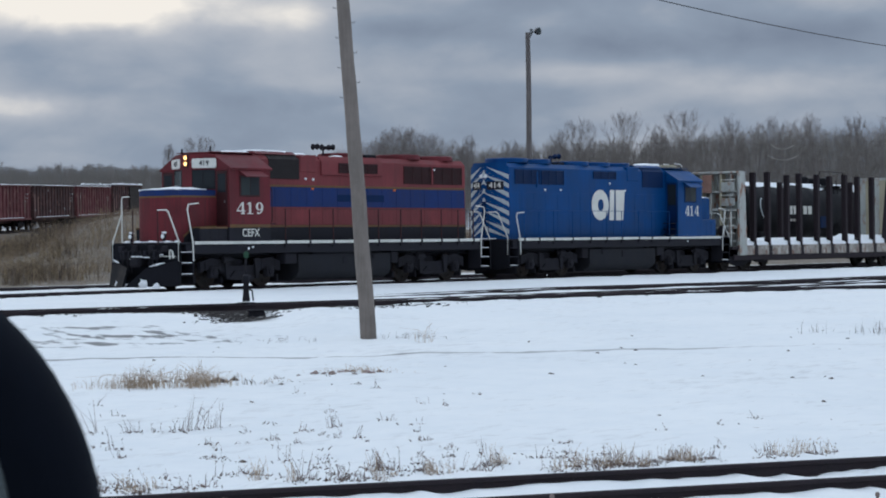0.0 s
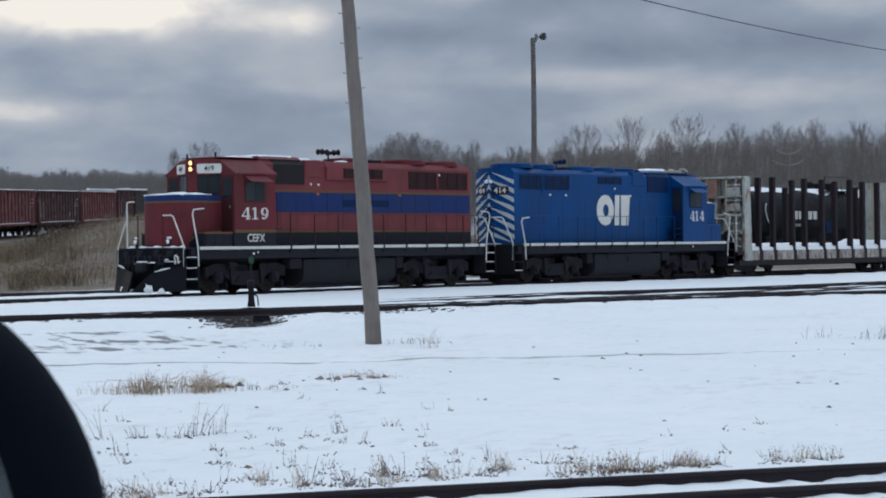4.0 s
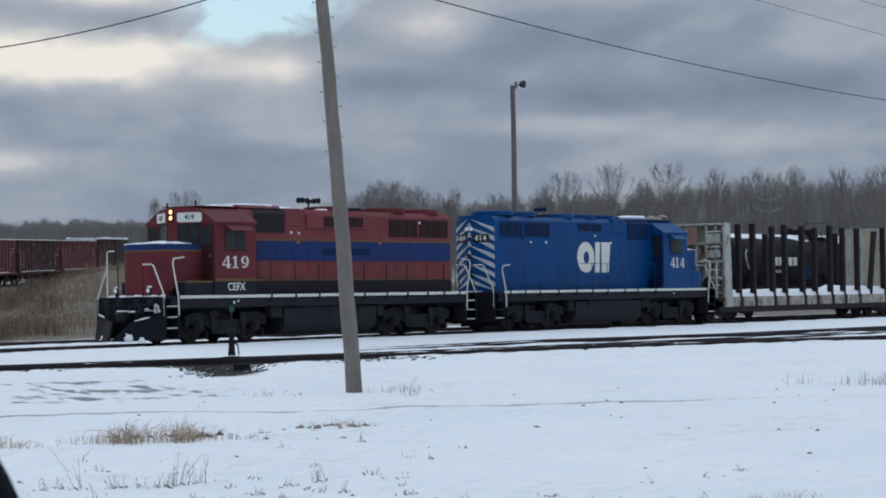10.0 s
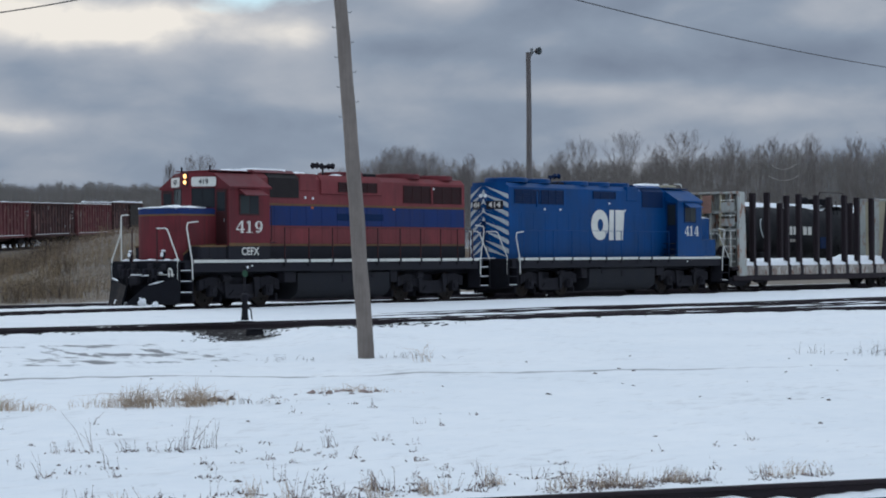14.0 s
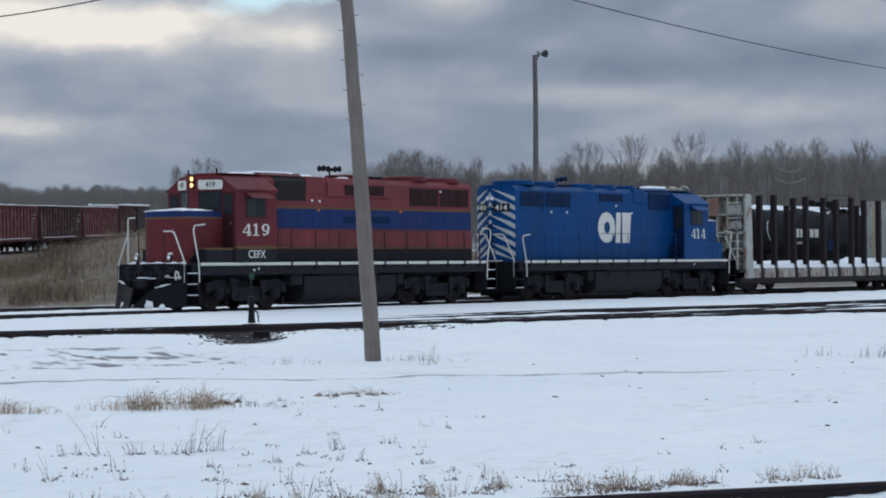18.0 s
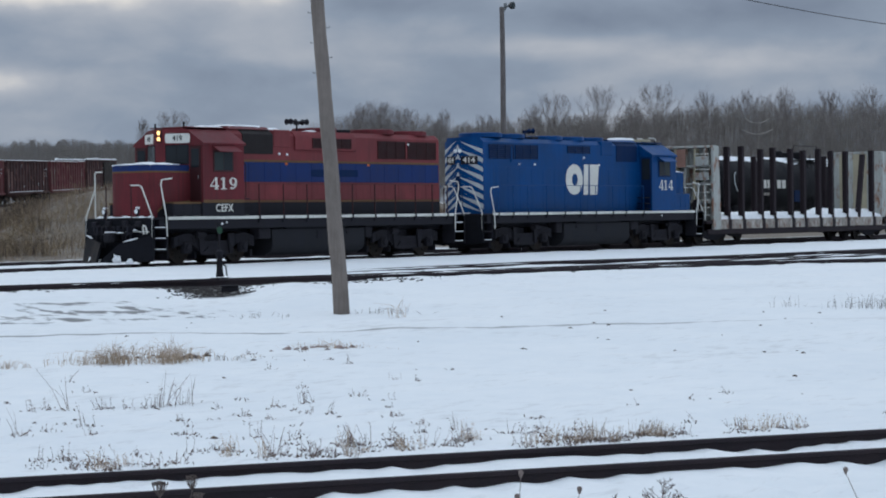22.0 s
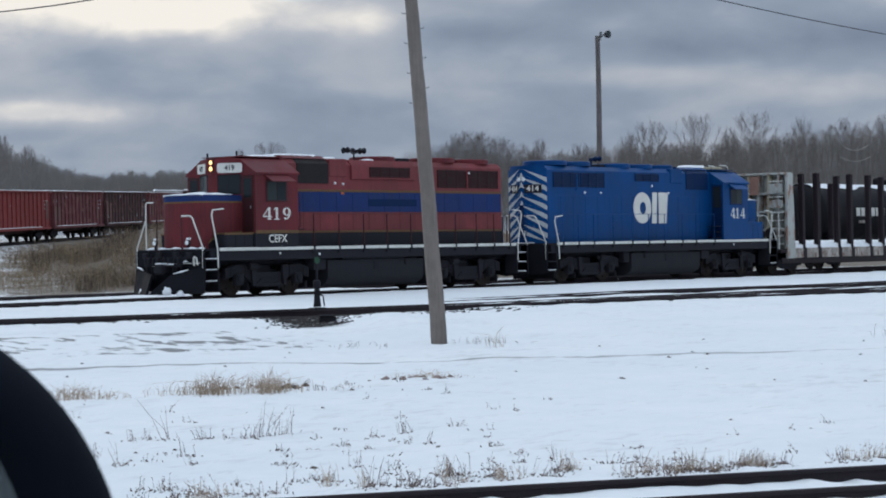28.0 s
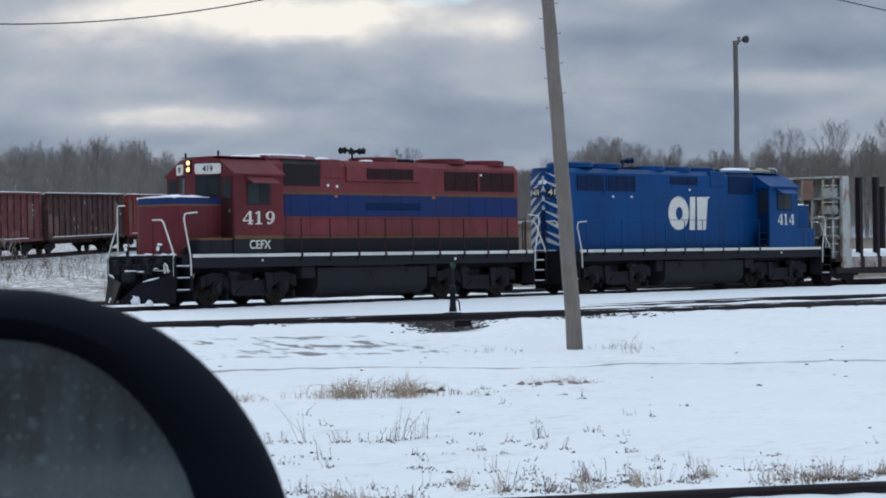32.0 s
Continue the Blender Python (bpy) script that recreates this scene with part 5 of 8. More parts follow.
RED = dict(label="weathered red locomotive with a blue hood stripe and lit headlights", near=-1, rail=loco_red_dark, body=loco_red, dark=loco_red_dark, cab=loco_red, hood=loco_red_faded, roof=loco_red, mesh=grille_red, base=loco_black, box=loco_black, box_top=1.98, slat=slat_red,
           snow=[(4.2, 5.0, -0.7, 0.3, 4.45), (5.15, 7.05, -0.78, 0.5, 4.50), (7.2, 7.95, -0.9, 0.1, 4.42), (9.4, 10.3, -0.80, -0.35, 4.38)], up=0.13, stripe=True, chevrons=False, plow=True, lit=True, cooler=False, number="419", horn=9.5, horn_paint=loco_black, stanchions=[5.73, 6.98, 8.23, 9.45, 10.72, 12.0, 13.2, 14.4, 15.43, 16.38],
           screen=(5.55, 7.12), grilles=[(9.15, 11.3, 3.84, 4.19), (12.92, 14.55, 3.52, 4.16), (14.68, 16.45, 3.52, 4.16)], lamps=[(7.45, 3.62), (7.85, 3.60), (14.72, 4.06)],
           fans=[(10.45, 0.80, 4.40), (13.7, 0.85, 4.42), (15.7, 0.85, 4.40)])
BLUE = dict(label="glossy blue locomotive with chevron striped rear and large white emblem", near=1, rail=loco_blue, body=loco_blue, dark=loco_blue_dark, cab=loco_blue, hood=loco_blue, roof=loco_blue, mesh=loco_blue_dark, base=loco_blue, box=loco_blue, box_top=2.26, slat=slat_blue,
            snow=[(4.85, 5.75, -0.45, 0.75, 4.55)], up=0.14, stripe=False, chevrons=True, plow=False, lit=False, cooler=True, number="414", horn=12.3, horn_paint=loco_blue_dark, stanchions=[5.63, 7.04, 8.07, 9.38, 10.53, 11.7, 13.01, 14.33, 15.35, 16.35],
            screen=(5.2, 6.85), grilles=[(8.9, 10.6, 3.90, 4.20), (12.75, 14.35, 3.62, 4.18), (14.45, 16.15, 3.62, 4.18)], lamps=[(4.9, 3.5), (9.4, 3.72), (14.1, 3.42), (13.0, 3.42), (8.2, 3.44)],
            fans=[(15.4, 0.85, 4.46), (13.75, 0.80, 4.45), (9.4, 0.8, 4.42), (11.0, 0.8, 4.42), (7.7, 0.7, 4.42)])
red_loco = locomotive(RED, pose(9.015, 0, 0), 1)
blue_loco = locomotive(BLUE, pose(27.045, 0, 0, 0, 0, 180), -1)
MOVING += [(red_loco, 9.015, 0), (blue_loco, 27.045, 180)]
part("grab_post", Mesh().sweep([(0.62 - 9.015, 1.05, 1.5), (0.62 - 9.015, 1.05, 2.92), (0.62 - 9.015, 1.0, 2.98), (0.62 - 9.015, 0.72, 2.98)], 0.024, 8), white_paint, red_loco, "tall pale grab post at the front corner")
def numeral(ch):
    """Outlines of a heavy serif numeral one unit high, as closed loops of (x, z)."""
    if ch == "4":
        return [[(0.50, 0.0), (1.0, 0.0), (1.0, 0.08), (0.50, 0.08)], [(0.62, 0.08), (0.86, 0.08), (0.86, 0.22), (0.62, 0.22)], [(0.0, 0.22), (1.04, 0.22), (1.04, 0.32), (0.0, 0.32)], [(0.62, 0.32), (0.86, 0.32), (0.86, 1.0), (0.62, 1.0)], [(0.0, 0.32), (0.12, 0.32), (0.62, 0.86), (0.62, 1.0)]]
    if ch == "1":
        return [[(0.10, 0.0), (0.82, 0.0), (0.82, 0.08), (0.10, 0.08)], [(0.33, 0.08), (0.59, 0.08), (0.59, 1.0), (0.33, 1.0)], [(0.12, 0.78), (0.33, 0.86), (0.33, 1.0), (0.12, 0.88)]]
    n, loops = 16, []
    for i in range(n):
        a, b = 2 * math.pi * i / n, 2 * math.pi * (i + 1) / n
        loops.append([(0.47 + r * math.cos(w), 0.66 + h * math.sin(w)) for r, h, w in ((0.20, 0.26, a), (0.47, 0.34, a), (0.47, 0.34, b), (0.20, 0.26, b))])
    tail = [(0.94, 0.66), (0.92, 0.42), (0.80, 0.20), (0.56, 0.05), (0.24, 0.0), (0.14, 0.09), (0.10, 0.18), (0.30, 0.20), (0.34, 0.10), (0.52, 0.16), (0.64, 0.34), (0.67, 0.50)]
    for p, q, r, t in zip(tail[:5], tail[1:6], tail[::-1][1:6], tail[::-1][:5]):
        loops.append([p, q, r, t][::-1])
    return loops


def road_number(loco, words, x, z, y, high, wide, out):
    """Painted serif numerals on a cab side; out is -1 or 1, the way the side faces."""
    pen = -0.5 * wide * 1.16 * len(words)
    for ch in words:
        m = Mesh()
        for loop in numeral(ch):
            pts = [(x - out * (pen + px * wide), z + (pz - 0.5) * high) for px, pz in loop]
            m.prism(pts, "y", y + out * 0.002, y + out * 0.008)
        pen += wide * 1.16
        part("numeral", m, letter_white, loco, "white serif numeral on the cab side", smooth=0)


road_number(red_loco, "419", 3.98 - 9.015, 2.59, -1.5, 0.39, 0.40, -1)
plate_text(red_loco, "CEFX", 0.36, 3.97 - 9.015, 1.78, -1.502, letter_white, "reporting_mark", 1, 1.0, 0.004, "white reporting mark on the black band")
road_number(blue_loco, "414", -(32.28 - 27.045), 2.62, 1.5, 0.42, 0.34, 1)
def emblem_piece(mesh):
    mesh.v = [(-x - (26.56 - 27.045), y, z + 2.84) for x, y, z in mesh.v]
    return mesh


n = 36
ring = Mesh()
for rx, rz, y in ((0.64, 0.62, 0.917), (0.64, 0.62, 0.924), (0.22, 0.24, 0.924), (0.22, 0.24, 0.917)):
    ring.v += [(-0.62 + (0.04 if rx < 0.5 else 0) + rx * math.cos(2 * math.pi * k / n), y, rz * math.sin(2 * math.pi * k / n)) for k in range(n)]
ring.f = [(i * n + k, i * n + (k + 1) % n, (i + 1) % 4 * n + (k + 1) % n, (i + 1) % 4 * n + k) for i in range(4) for k in range(n)]
emblem = part("emblem", emblem_piece(ring), letter_white, blue_loco, "large white emblem of a ring and two bars")
part("emblem_bar", emblem_piece(Mesh().prism([(0.06, -0.62), (0.40, -0.62), (0.46, 0.62), (0.12, 0.62)], "y", 0.917, 0.924)), letter_white, emblem)
part("emblem_bar", emblem_piece(Mesh().prism([(0.56, -0.62), (1.10, -0.62), (1.26, 0.62), (0.56, 0.62)], "y", 0.917, 0.924)), letter_white, emblem)


def car_truck(car, cx, turn=0, name="truck"):
    """A plain freight truck with two wheelsets."""
    t = part(name, Mesh().box(cx - 0.2, cx + 0.2, -1.1, 1.1, 0.42, 0.66, 0.03), running_gear, car)
    for s in (-1, 1):
        f = Mesh().prism([(cx - 1.1, 0.34), (cx - 1.1, 0.54), (cx - 0.5, 0.66), (cx + 0.5, 0.66), (cx + 1.1, 0.54), (cx + 1.1, 0.34), (cx + 0.8, 0.34), (cx + 0.35, 0.20), (cx - 0.35, 0.20), (cx - 0.8, 0.34)], "y", *sorted((s * 0.98, s * 1.10)))
        part("sideframe", f, running_gear, t)
        for dx in (-0.14, 0.0, 0.14):
            part("coil_spring", Mesh().lathe([(0.06, k * 0.02) if k % 2 else (0.045, k * 0.02) for k in range(13)], (cx + dx, s * 1.04, 0.26), "z", 10), running_gear, t)
    for a in (-0.85, 0.85):
        add_wheelset(t, WHEEL_CAR, cx + a, 0.42, turn)
    return t


def coupler_pair(car, x0, x1):
    for x, s in ((x0, -1), (x1, 1)):
        part("coupler", Mesh().box(*sorted((x, x + s * 0.42)), -0.10, 0.10, 0.78, 0.98, 0.03).box(*sorted((x + s * 0.30, x + s * 0.52)), -0.19, 0.15, 0.72, 1.04, 0.05), running_gear, car)


# flat car with bulkheads and stakes, coupled behind the locomotives
flat = thing("bulkhead_flat_car", "empty bulkhead flat car with dark steel stakes and snowy deck", "freight car", pose(45.0, 0, 0))
FX = 45.0
part("centre_sill", Mesh().box(-9.0, 10.2, -0.35, 0.35, 0.45, 0.95, 0.03).prism([(-6.6, 0.95), (-5.4, 0.40), (6.2, 0.40), (7.4, 0.95)], "y", -0.95, 0.95), stake_brown, flat)
part("deck", Mesh().box(-9.1, 10.3, -1.42, 1.42, 0.92, 1.06, 0.01), stake_brown, flat)
STAKES = [37.95, 39.28, 41.13, 42.33, 44.09, 45.36, 46.95, 48.3, 49.88, 52.80, 54.2]
for s in (-1, 1):
    part("lower_sill", Mesh().box(-9.0, 10.2, *sorted((s * 1.36, s * 1.43)), 0.45, 0.68, 0.01), stake_brown, flat)
    marks = [36.95] + STAKES + [54.9]
    for a, b in zip(marks[:-1], marks[1:]):
        if b - a > 0.5:
            part("side_sill", Mesh().box(a - FX + 0.16, b - FX - 0.16, *sorted((s * 1.41, s * 1.47)), 0.68, 1.10, 0.01), flat_rust, flat, "chalky rust-streaked side sill")
    for k, x in enumerate(STAKES):
        if s == 1 and k not in (4, 5, 9):
            continue
        part("stake_pocket", Mesh().box(x - FX - 0.15, x - FX + 0.15, *sorted((s * 1.38, s * 1.48)), 0.66, 1.12, 0.015), stake_brown, flat)
        top = 4.36 + 0.06 * math.sin(k * 2.3) - (0.22 if s == 1 else 0)
        st = Mesh().box(x - FX - 0.10, x - FX + 0.10, *sorted((s * 1.405, s * 1.43)), 0.70, top, 0.006).box(x - FX - 0.015, x - FX + 0.015, *sorted((s * 1.205, s * 1.41)), 0.70, top, 0.004).box(x - FX - 0.085, x - FX + 0.085, *sorted((s * 1.18, s * 1.206)), 0.70, top, 0.006)
        part("stake", st, stake_brown, flat)
# one stake leans over
part("stake", Mesh().prism([(51.1 - FX - 0.09, 0.9), (51.1 - FX + 0.09, 0.9), (51.75 - FX + 0.09, 4.2), (51.75 - FX - 0.09, 4.2)], "y", -1.46, -1.22), stake_brown, flat, "leaning brown stake")
for x0, face in ((35.95, -1), (54.84, 1)):
    bx = x0 - FX
    w = 0.95 if face == -1 else -0.95
    xi = bx + (0.95 if face == -1 else -0.95)
    bh = part("bulkhead", Mesh().box(*sorted((xi - 0.05, xi + 0.05)), -1.36, 1.36, 1.0, 4.30, 0.01), flat_grey, flat)
    for s in (-1, 1):
        part("bulkhead_side", Mesh().prism([(bx + w * 0.50, 0.66), (bx + w * 1.22, 0.66), (bx + w * 1.05, 4.36), (bx + w * 0.55, 4.36)], "y", *sorted((s * 1.36, s * 1.47))), flat_grey, bh, "pale grey tapered bulkhead post")
    part("top_beam", Mesh().box(*sorted((bx + w * 0.55, bx + w * 1.1)), -1.40, 1.40, 4.30, 4.40, 0.02), flat_grey, bh)
    for y in (-1.0, -0.5, 0.0, 0.5, 1.0):
        part("brace", Mesh().prism([(bx + w * 0.45, 1.0), (bx + w * 0.94, 1.0), (bx + w * 0.94, 4.28), (bx + w * 0.60, 4.28)], "y", y - 0.05, y + 0.05), flat_cream if y in (-0.5, 0.5) else flat_grey, bh)
    for z in (1.9, 2.7, 3.5):
        part("cross_brace", Mesh().box(*sorted((bx + w * 0.55, bx + w * 0.94)), -1.36, 1.36, z - 0.05, z + 0.05, 0.01), flat_grey, bh)
    if face == -1:
        for z0, z1 in ((3.52, 3.92), (2.86, 3.20)):
            part("sign_plate", Mesh().box(bx + 0.38, bx + 0.42, -1.28, -0.62, z0, z1, 0.005), flat_grey, bh)
        for k in range(9):
            part("ladder_rung", Mesh().tube((bx + 0.44, -1.30, 1.3 + 0.34 * k), (bx + 0.44, -0.60, 1.3 + 0.34 * k), 0.018, 0.018, 6), white_paint, bh)
        part("rust_panel", Mesh().box(bx + 0.40, bx + 0.45, -0.10, 0.35, 3.45, 4.25, 0.01), faded_rust, bh, "faded rusty plate")
    else:
        for k in range(7):
            y0 = -1.34 + 0.383 * k
            part("wall_plank", Mesh().box(xi - 0.075, xi - 0.05, y0, y0 + 0.37, 1.05, 4.28, 0.008), (flat_grey, flat_grey, flat_cream, flat_cream, flat_grey, flat_cream, flat_grey)[k], bh)
    part("end_ladder", Mesh().tube((bx + 0.02, -1.30, 1.1), (bx + 0.02, -1.30, 2.6), 0.02, 0.02, 6).tube((bx + 0.02, -0.95, 1.1), (bx + 0.02, -0.95, 2.6), 0.02, 0.02, 6), white_paint, bh)
sn = Mesh()
xs = np.arange(-7.95, 8.9, 0.25)
for i, x in enumerate(xs):
    h = 0.30 + 0.10 * noise.noise((x * 0.8, 3, 0)) + (0.12 if 4.8 < x < 8.4 else 0)
    for y, k in ((-1.42, 0.0), (-1.36, 0.75), (-0.9, 1.2), (0.0, 1.3), (0.9, 1.2), (1.36, 0.75), (1.42, 0.0)):
        sn.v.append((x, y, 1.05 + k * h * (0.85 + 0.3 * noise.noise((x * 2, y * 2, 5)))))
sn.f = [(i * 7 + j, (i + 1) * 7 + j, (i + 1) * 7 + j + 1, i * 7 + j + 1) for i in range(len(xs) - 1) for j in range(6)]
sn.f += [tuple(range(7)), tuple(range(len(sn.v) - 7, len(sn.v)))[::-1]]
part("deck_snow", sn, snow_cap, flat, "snow lying along the deck", smooth=70)
coupler_pair(flat, -9.0, 10.2)
car_truck(flat, 37.05 - FX, 1)
car_truck(flat, 52.9 - FX, 1)
part("hand_brake", Mesh().lathe([(0.24, 0), (0.26, 0.02), (0.24, 0.04), (0.05, 0.03)], (-9.02, -0.85, 1.75), "x", 18).tube((-9.0, -0.85, 1.0), (-9.0, -0.85, 1.75), 0.025, 0.025, 6), stake_brown, flat)
MOVING.append((flat, 45.0, 0))


def tank_car(m, label):
    t = thing("tank_car", label, "freight car", m, "standing tank cars")
    r, cz, h = 1.46, 2.74, 9.0
    head = [(0.05, -h - 0.55), (0.6, -h - 0.50), (1.05, -h - 0.36), (1.34, -h - 0.14), (r, -h + 0.1)]
    shell = head + [(r, k) for k in np.linspace(-h + 0.3, h - 0.3, 9)] + [(q, -z) for q, z in head[::-1]]
    part("tank", Mesh().lathe(shell, (0, 0, cz), "x", 40), tank_black, t)
    for x in (-h + 0.12, -h / 2, 0, h / 2, h - 0.12):
        part("weld_band", Mesh().lathe([(r + 0.004, -0.03), (r + 0.008, 0), (r + 0.004, 0.03)], (x, 0, cz), "x", 40), tank_black, t)
    part("manway", Mesh().lathe([(0.62, 0), (0.62, 0.36), (0.5, 0.42), (0.0, 0.43)], (0.6, 0, cz + r - 0.06), "z", 20), tank_black, t)
    part("valve_housing", Mesh().lathe([(0.22, 0), (0.22, 0.42), (0.1, 0.5)], (-0.5, 0.2, cz + r - 0.06), "z", 14), tank_black, t)
    part("walkway", Mesh().box(-1.2, 2.0, -0.9, 0.9, cz + r - 0.12, cz + r - 0.06, 0.01), tank_black, t)
    part("platform_rail", Mesh().sweep([(-0.9, -0.8, cz + r - 0.2), (-0.9, -0.9, cz + r + 0.65), (1.8, -0.9, cz + r + 0.65), (1.8, -0.8, cz + r - 0.2)], 0.022, 6), tank_black, t)
    lad = Mesh().tube((0.3, -1.55, 0.6), (0.3, -1.0, cz + r + 0.2), 0.02, 0.02, 6).tube((0.75, -1.55, 0.6), (0.75, -1.0, cz + r + 0.2), 0.02, 0.02, 6)
    for k in range(10):
        f = k / 10
        lad.tube((0.3, -1.55 + 0.55 * f, 0.7 + f * 3.3), (0.75, -1.55 + 0.55 * f, 0.7 + f * 3.3), 0.014, 0.014, 6)
    part("ladder", lad, tank_black, t)
    part("hoop", Mesh().sweep([(-8.0 + 0.35 * math.cos(a), -1.50 + 0.12 * math.sin(a), 2.85 + 0.55 * math.sin(a)) for a in np.linspace(1.8, 4.6, 10)], 0.03, 6), chevron_grey, t)
    for sg in (-1, 1):
        st = part("stub_sill", Mesh().box(*sorted((sg * (h + 0.5), sg * (h - 1.9))), -0.3, 0.3, 0.7, 1.25, 0.03), tank_black, t)
        part("saddle", Mesh().box(*sorted((sg * (h - 0.9), sg * (h - 1.7))), -1.3, 1.3, 0.85, 1.75, 0.05), tank_black, st)
    sn = Mesh()
    n, ny = 44, 7
    for i in range(n):
        x = -h + 0.05 + (2 * h - 0.1) * i / (n - 1)
        for j in range(ny):
            half = 30 + 34 * noise.noise((x * 0.45, 4.0, 1.0))
            a = radians(half * (2 * j / (ny - 1) - 1))
            k = 0.01 if j in (0, ny - 1) else 0.05 + 0.025 * noise.noise((x, j, 3))
            sn.v.append((x, math.sin(a) * (r + k), cz + math.cos(a) * (r + k)))
    sn.f = [(i * ny + j, (i + 1) * ny + j, (i + 1) * ny + j + 1, i * ny + j + 1) for i in range(n - 1) for j in range(ny - 1)]
    part("tank_snow", sn, snow_cap, t, "snow along the top of the tank", smooth=70)
    # maker's lettering as plain white bars
    for k in range(6):
        x0 = -5.9 + 0.52 * k
        part("marking", Mesh().box(x0, x0 + 0.38, -r - 0.014, -r + 0.06, 2.60, 3.02, 0.004), letter_white, t)
    for k in range(4):
        part("marking", Mesh().box(-5.6 + 0.34 * k, -5.38 + 0.34 * k, -r - 0.004, -r + 0.08, 2.24, 2.38, 0.004), flat_rust, t)
    part("placard", Mesh().box(-1.9, -1.2, -r - 0.006, -r + 0.1, 1.9, 2.5, 0.004), loco_blue_dark, t)
    coupler_pair(t, -h - 0.5, h + 0.5)
    car_truck(t, -h + 1.3)
    car_truck(t, h - 1.3)
    return t


tank_1 = tank_car(pose(56.2, SIDE_Y, 0.02), "black tank car with white markings and snow on top")
copy_thing(tank_1, pose(77.2, SIDE_Y, 0.02))


def gondola(k, material, label, snow=0.10, tall=0.0):
    """A high-sided gondola, 16.4 m long between its end sheets."""
    u = 0.05 + 17.2 * k + 8.6
    p = gon_at(u)
    g = thing("gondola_car", label, "freight car", pose(p.x, p.y, p.z, 0, -math.degrees(math.atan(0.021)), GON_TURN), "standing gondola cars")
    h = 8.05
    dark = gondola_brown
    part("side_sheet", Mesh().box(-h, h, -1.44, -1.38, 0.95, 3.42 + tall, 0.008), material, g)
    part("side_sheet", Mesh().box(-h, h, 1.38, 1.44, 0.95, 3.42 + tall, 0.008), material, g)
    part("floor", Mesh().box(-h, h, -1.38, 1.38, 0.95, 1.05, 0.01), dark, g)
    part("centre_sill", Mesh().box(-h - 0.2, h + 0.2, -0.35, 0.35, 0.55, 0.95, 0.02), dark, g)
    for x in (-h, h):
        e = part("end_sheet", Mesh().box(x - 0.04, x + 0.04, -1.40, 1.40, 0.95, 3.40 + tall, 0.01), material, g)
        for z in (1.5, 2.0, 2.5, 3.0):
            part("end_rib", Mesh().box(x - 0.10, x + 0.10, -1.38, 1.38, z - 0.06, z + 0.06, 0.02), material, e)
    for s in (-1, 1):
        part("top_chord", Mesh().box(-h - 0.05, h + 0.05, *sorted((s * 1.36, s * 1.54)), 3.36 + tall, 3.48 + tall, 0.015), material, g)
        part("bottom_chord", Mesh().box(-h - 0.05, h + 0.05, *sorted((s * 1.38, s * 1.55)), 0.82, 0.98, 0.015), material, g)
        part("sill_snow", Mesh().box(-h + 0.9, h - 2.6, *sorted((s * 1.46, s * 1.565)), 0.98, 1.03, 0.015), snow_cap, g)
        for j in range(15):
            x = -h + 0.12 + j * (2 * h - 0.24) / 14
            if s == -1:
                part("side_post", Mesh().box(x - 0.06, x + 0.06, -1.51, -1.44, 0.95, 3.40 + tall, 0.015), material, g)
        rr = random.Random(k * 7 + 3)
        for z in (2.75, 2.45, 2.2):
            for q in range(rr.randrange(1, 4) if s == -1 else 0):
                x = h - 1.45 + 0.30 * q + rr.uniform(-0.08, 0.08)
                part("marking", Mesh().box(x, x + rr.uniform(0.18, 0.32), -1.449, -1.441, z, z + rr.uniform(0.06, 0.13), 0.002), chevron_grey, g, "worn white stencilled bar")
    # chalk marks and scuffs scattered over the camera side
    rr = random.Random(k * 11 + 5)
    for _ in range(16 if material is gondola_brown else 6):
        x, z = rr.uniform(-h + 0.4, h - 1.8), rr.choice((1.35, 1.4, 1.9, 2.5, 2.9)) + rr.uniform(-0.1, 0.1)
        part("scuff", Mesh().box(x, x + rr.uniform(0.05, 0.16), -1.450, -1.441, z, z + rr.uniform(0.08, 0.30), 0.002), faded_rust if rr.random() < 0.6 else chevron_grey, g)
    for s in (-1, 1):
        sn, n = Mesh(), 40
        for i in range(n + 1):
            x = -h - 0.04 + (2 * h + 0.08) * i / n
            z = 3.48 + tall + snow * (0.45 + 0.5 * noise.noise((x * 0.9, s, k * 3))) * (0.3 if i in (0, n) else 1)
            sn.v += [(x, s * 1.345, 3.475 + tall), (x, s * 1.36, z), (x, s * 1.53, z - 0.01), (x, s * 1.545, 3.475 + tall)]
        sn.f = [(i * 4 + j, i * 4 + j + 1, i * 4 + j + 5, i * 4 + j + 4) for i in range(n) for j in range(3)]
        sn.f += [(0, 1, 2, 3), (n * 4 + 3, n * 4 + 2, n * 4 + 1, n * 4)]
        part("rim_snow", sn, snow_cap, g, "snow on the top rim")
    # weathered panels at the car's ends, between the posts
    step = (2 * h - 0.24) / 14
    for j in ((0, 1, 12) if material is not gondola_bright else (0, 13)):
        x = -h + 0.12 + j * step
        z = rr.uniform(1.1, 1.6)
        part("worn_panel", Mesh().box(x + 0.12, x + step - 0.12, -1.446, -1.441, z, z + rr.uniform(0.9, 1.6), 0.002), worn_rust, g, "pale worn paint between the posts")
    if tall:
        part("side_plate", Mesh().box(0.6, 6.8, -1.56, -1.52, 1.0, 3.30 + tall, 0.01), wheel_steel, g, "dark steel plate bolted over the side")
    coupler_pair(g, -h - 0.2, h + 0.2)
    car_truck(g, -h + 1.6)
    car_truck(g, h - 1.6)
    return g


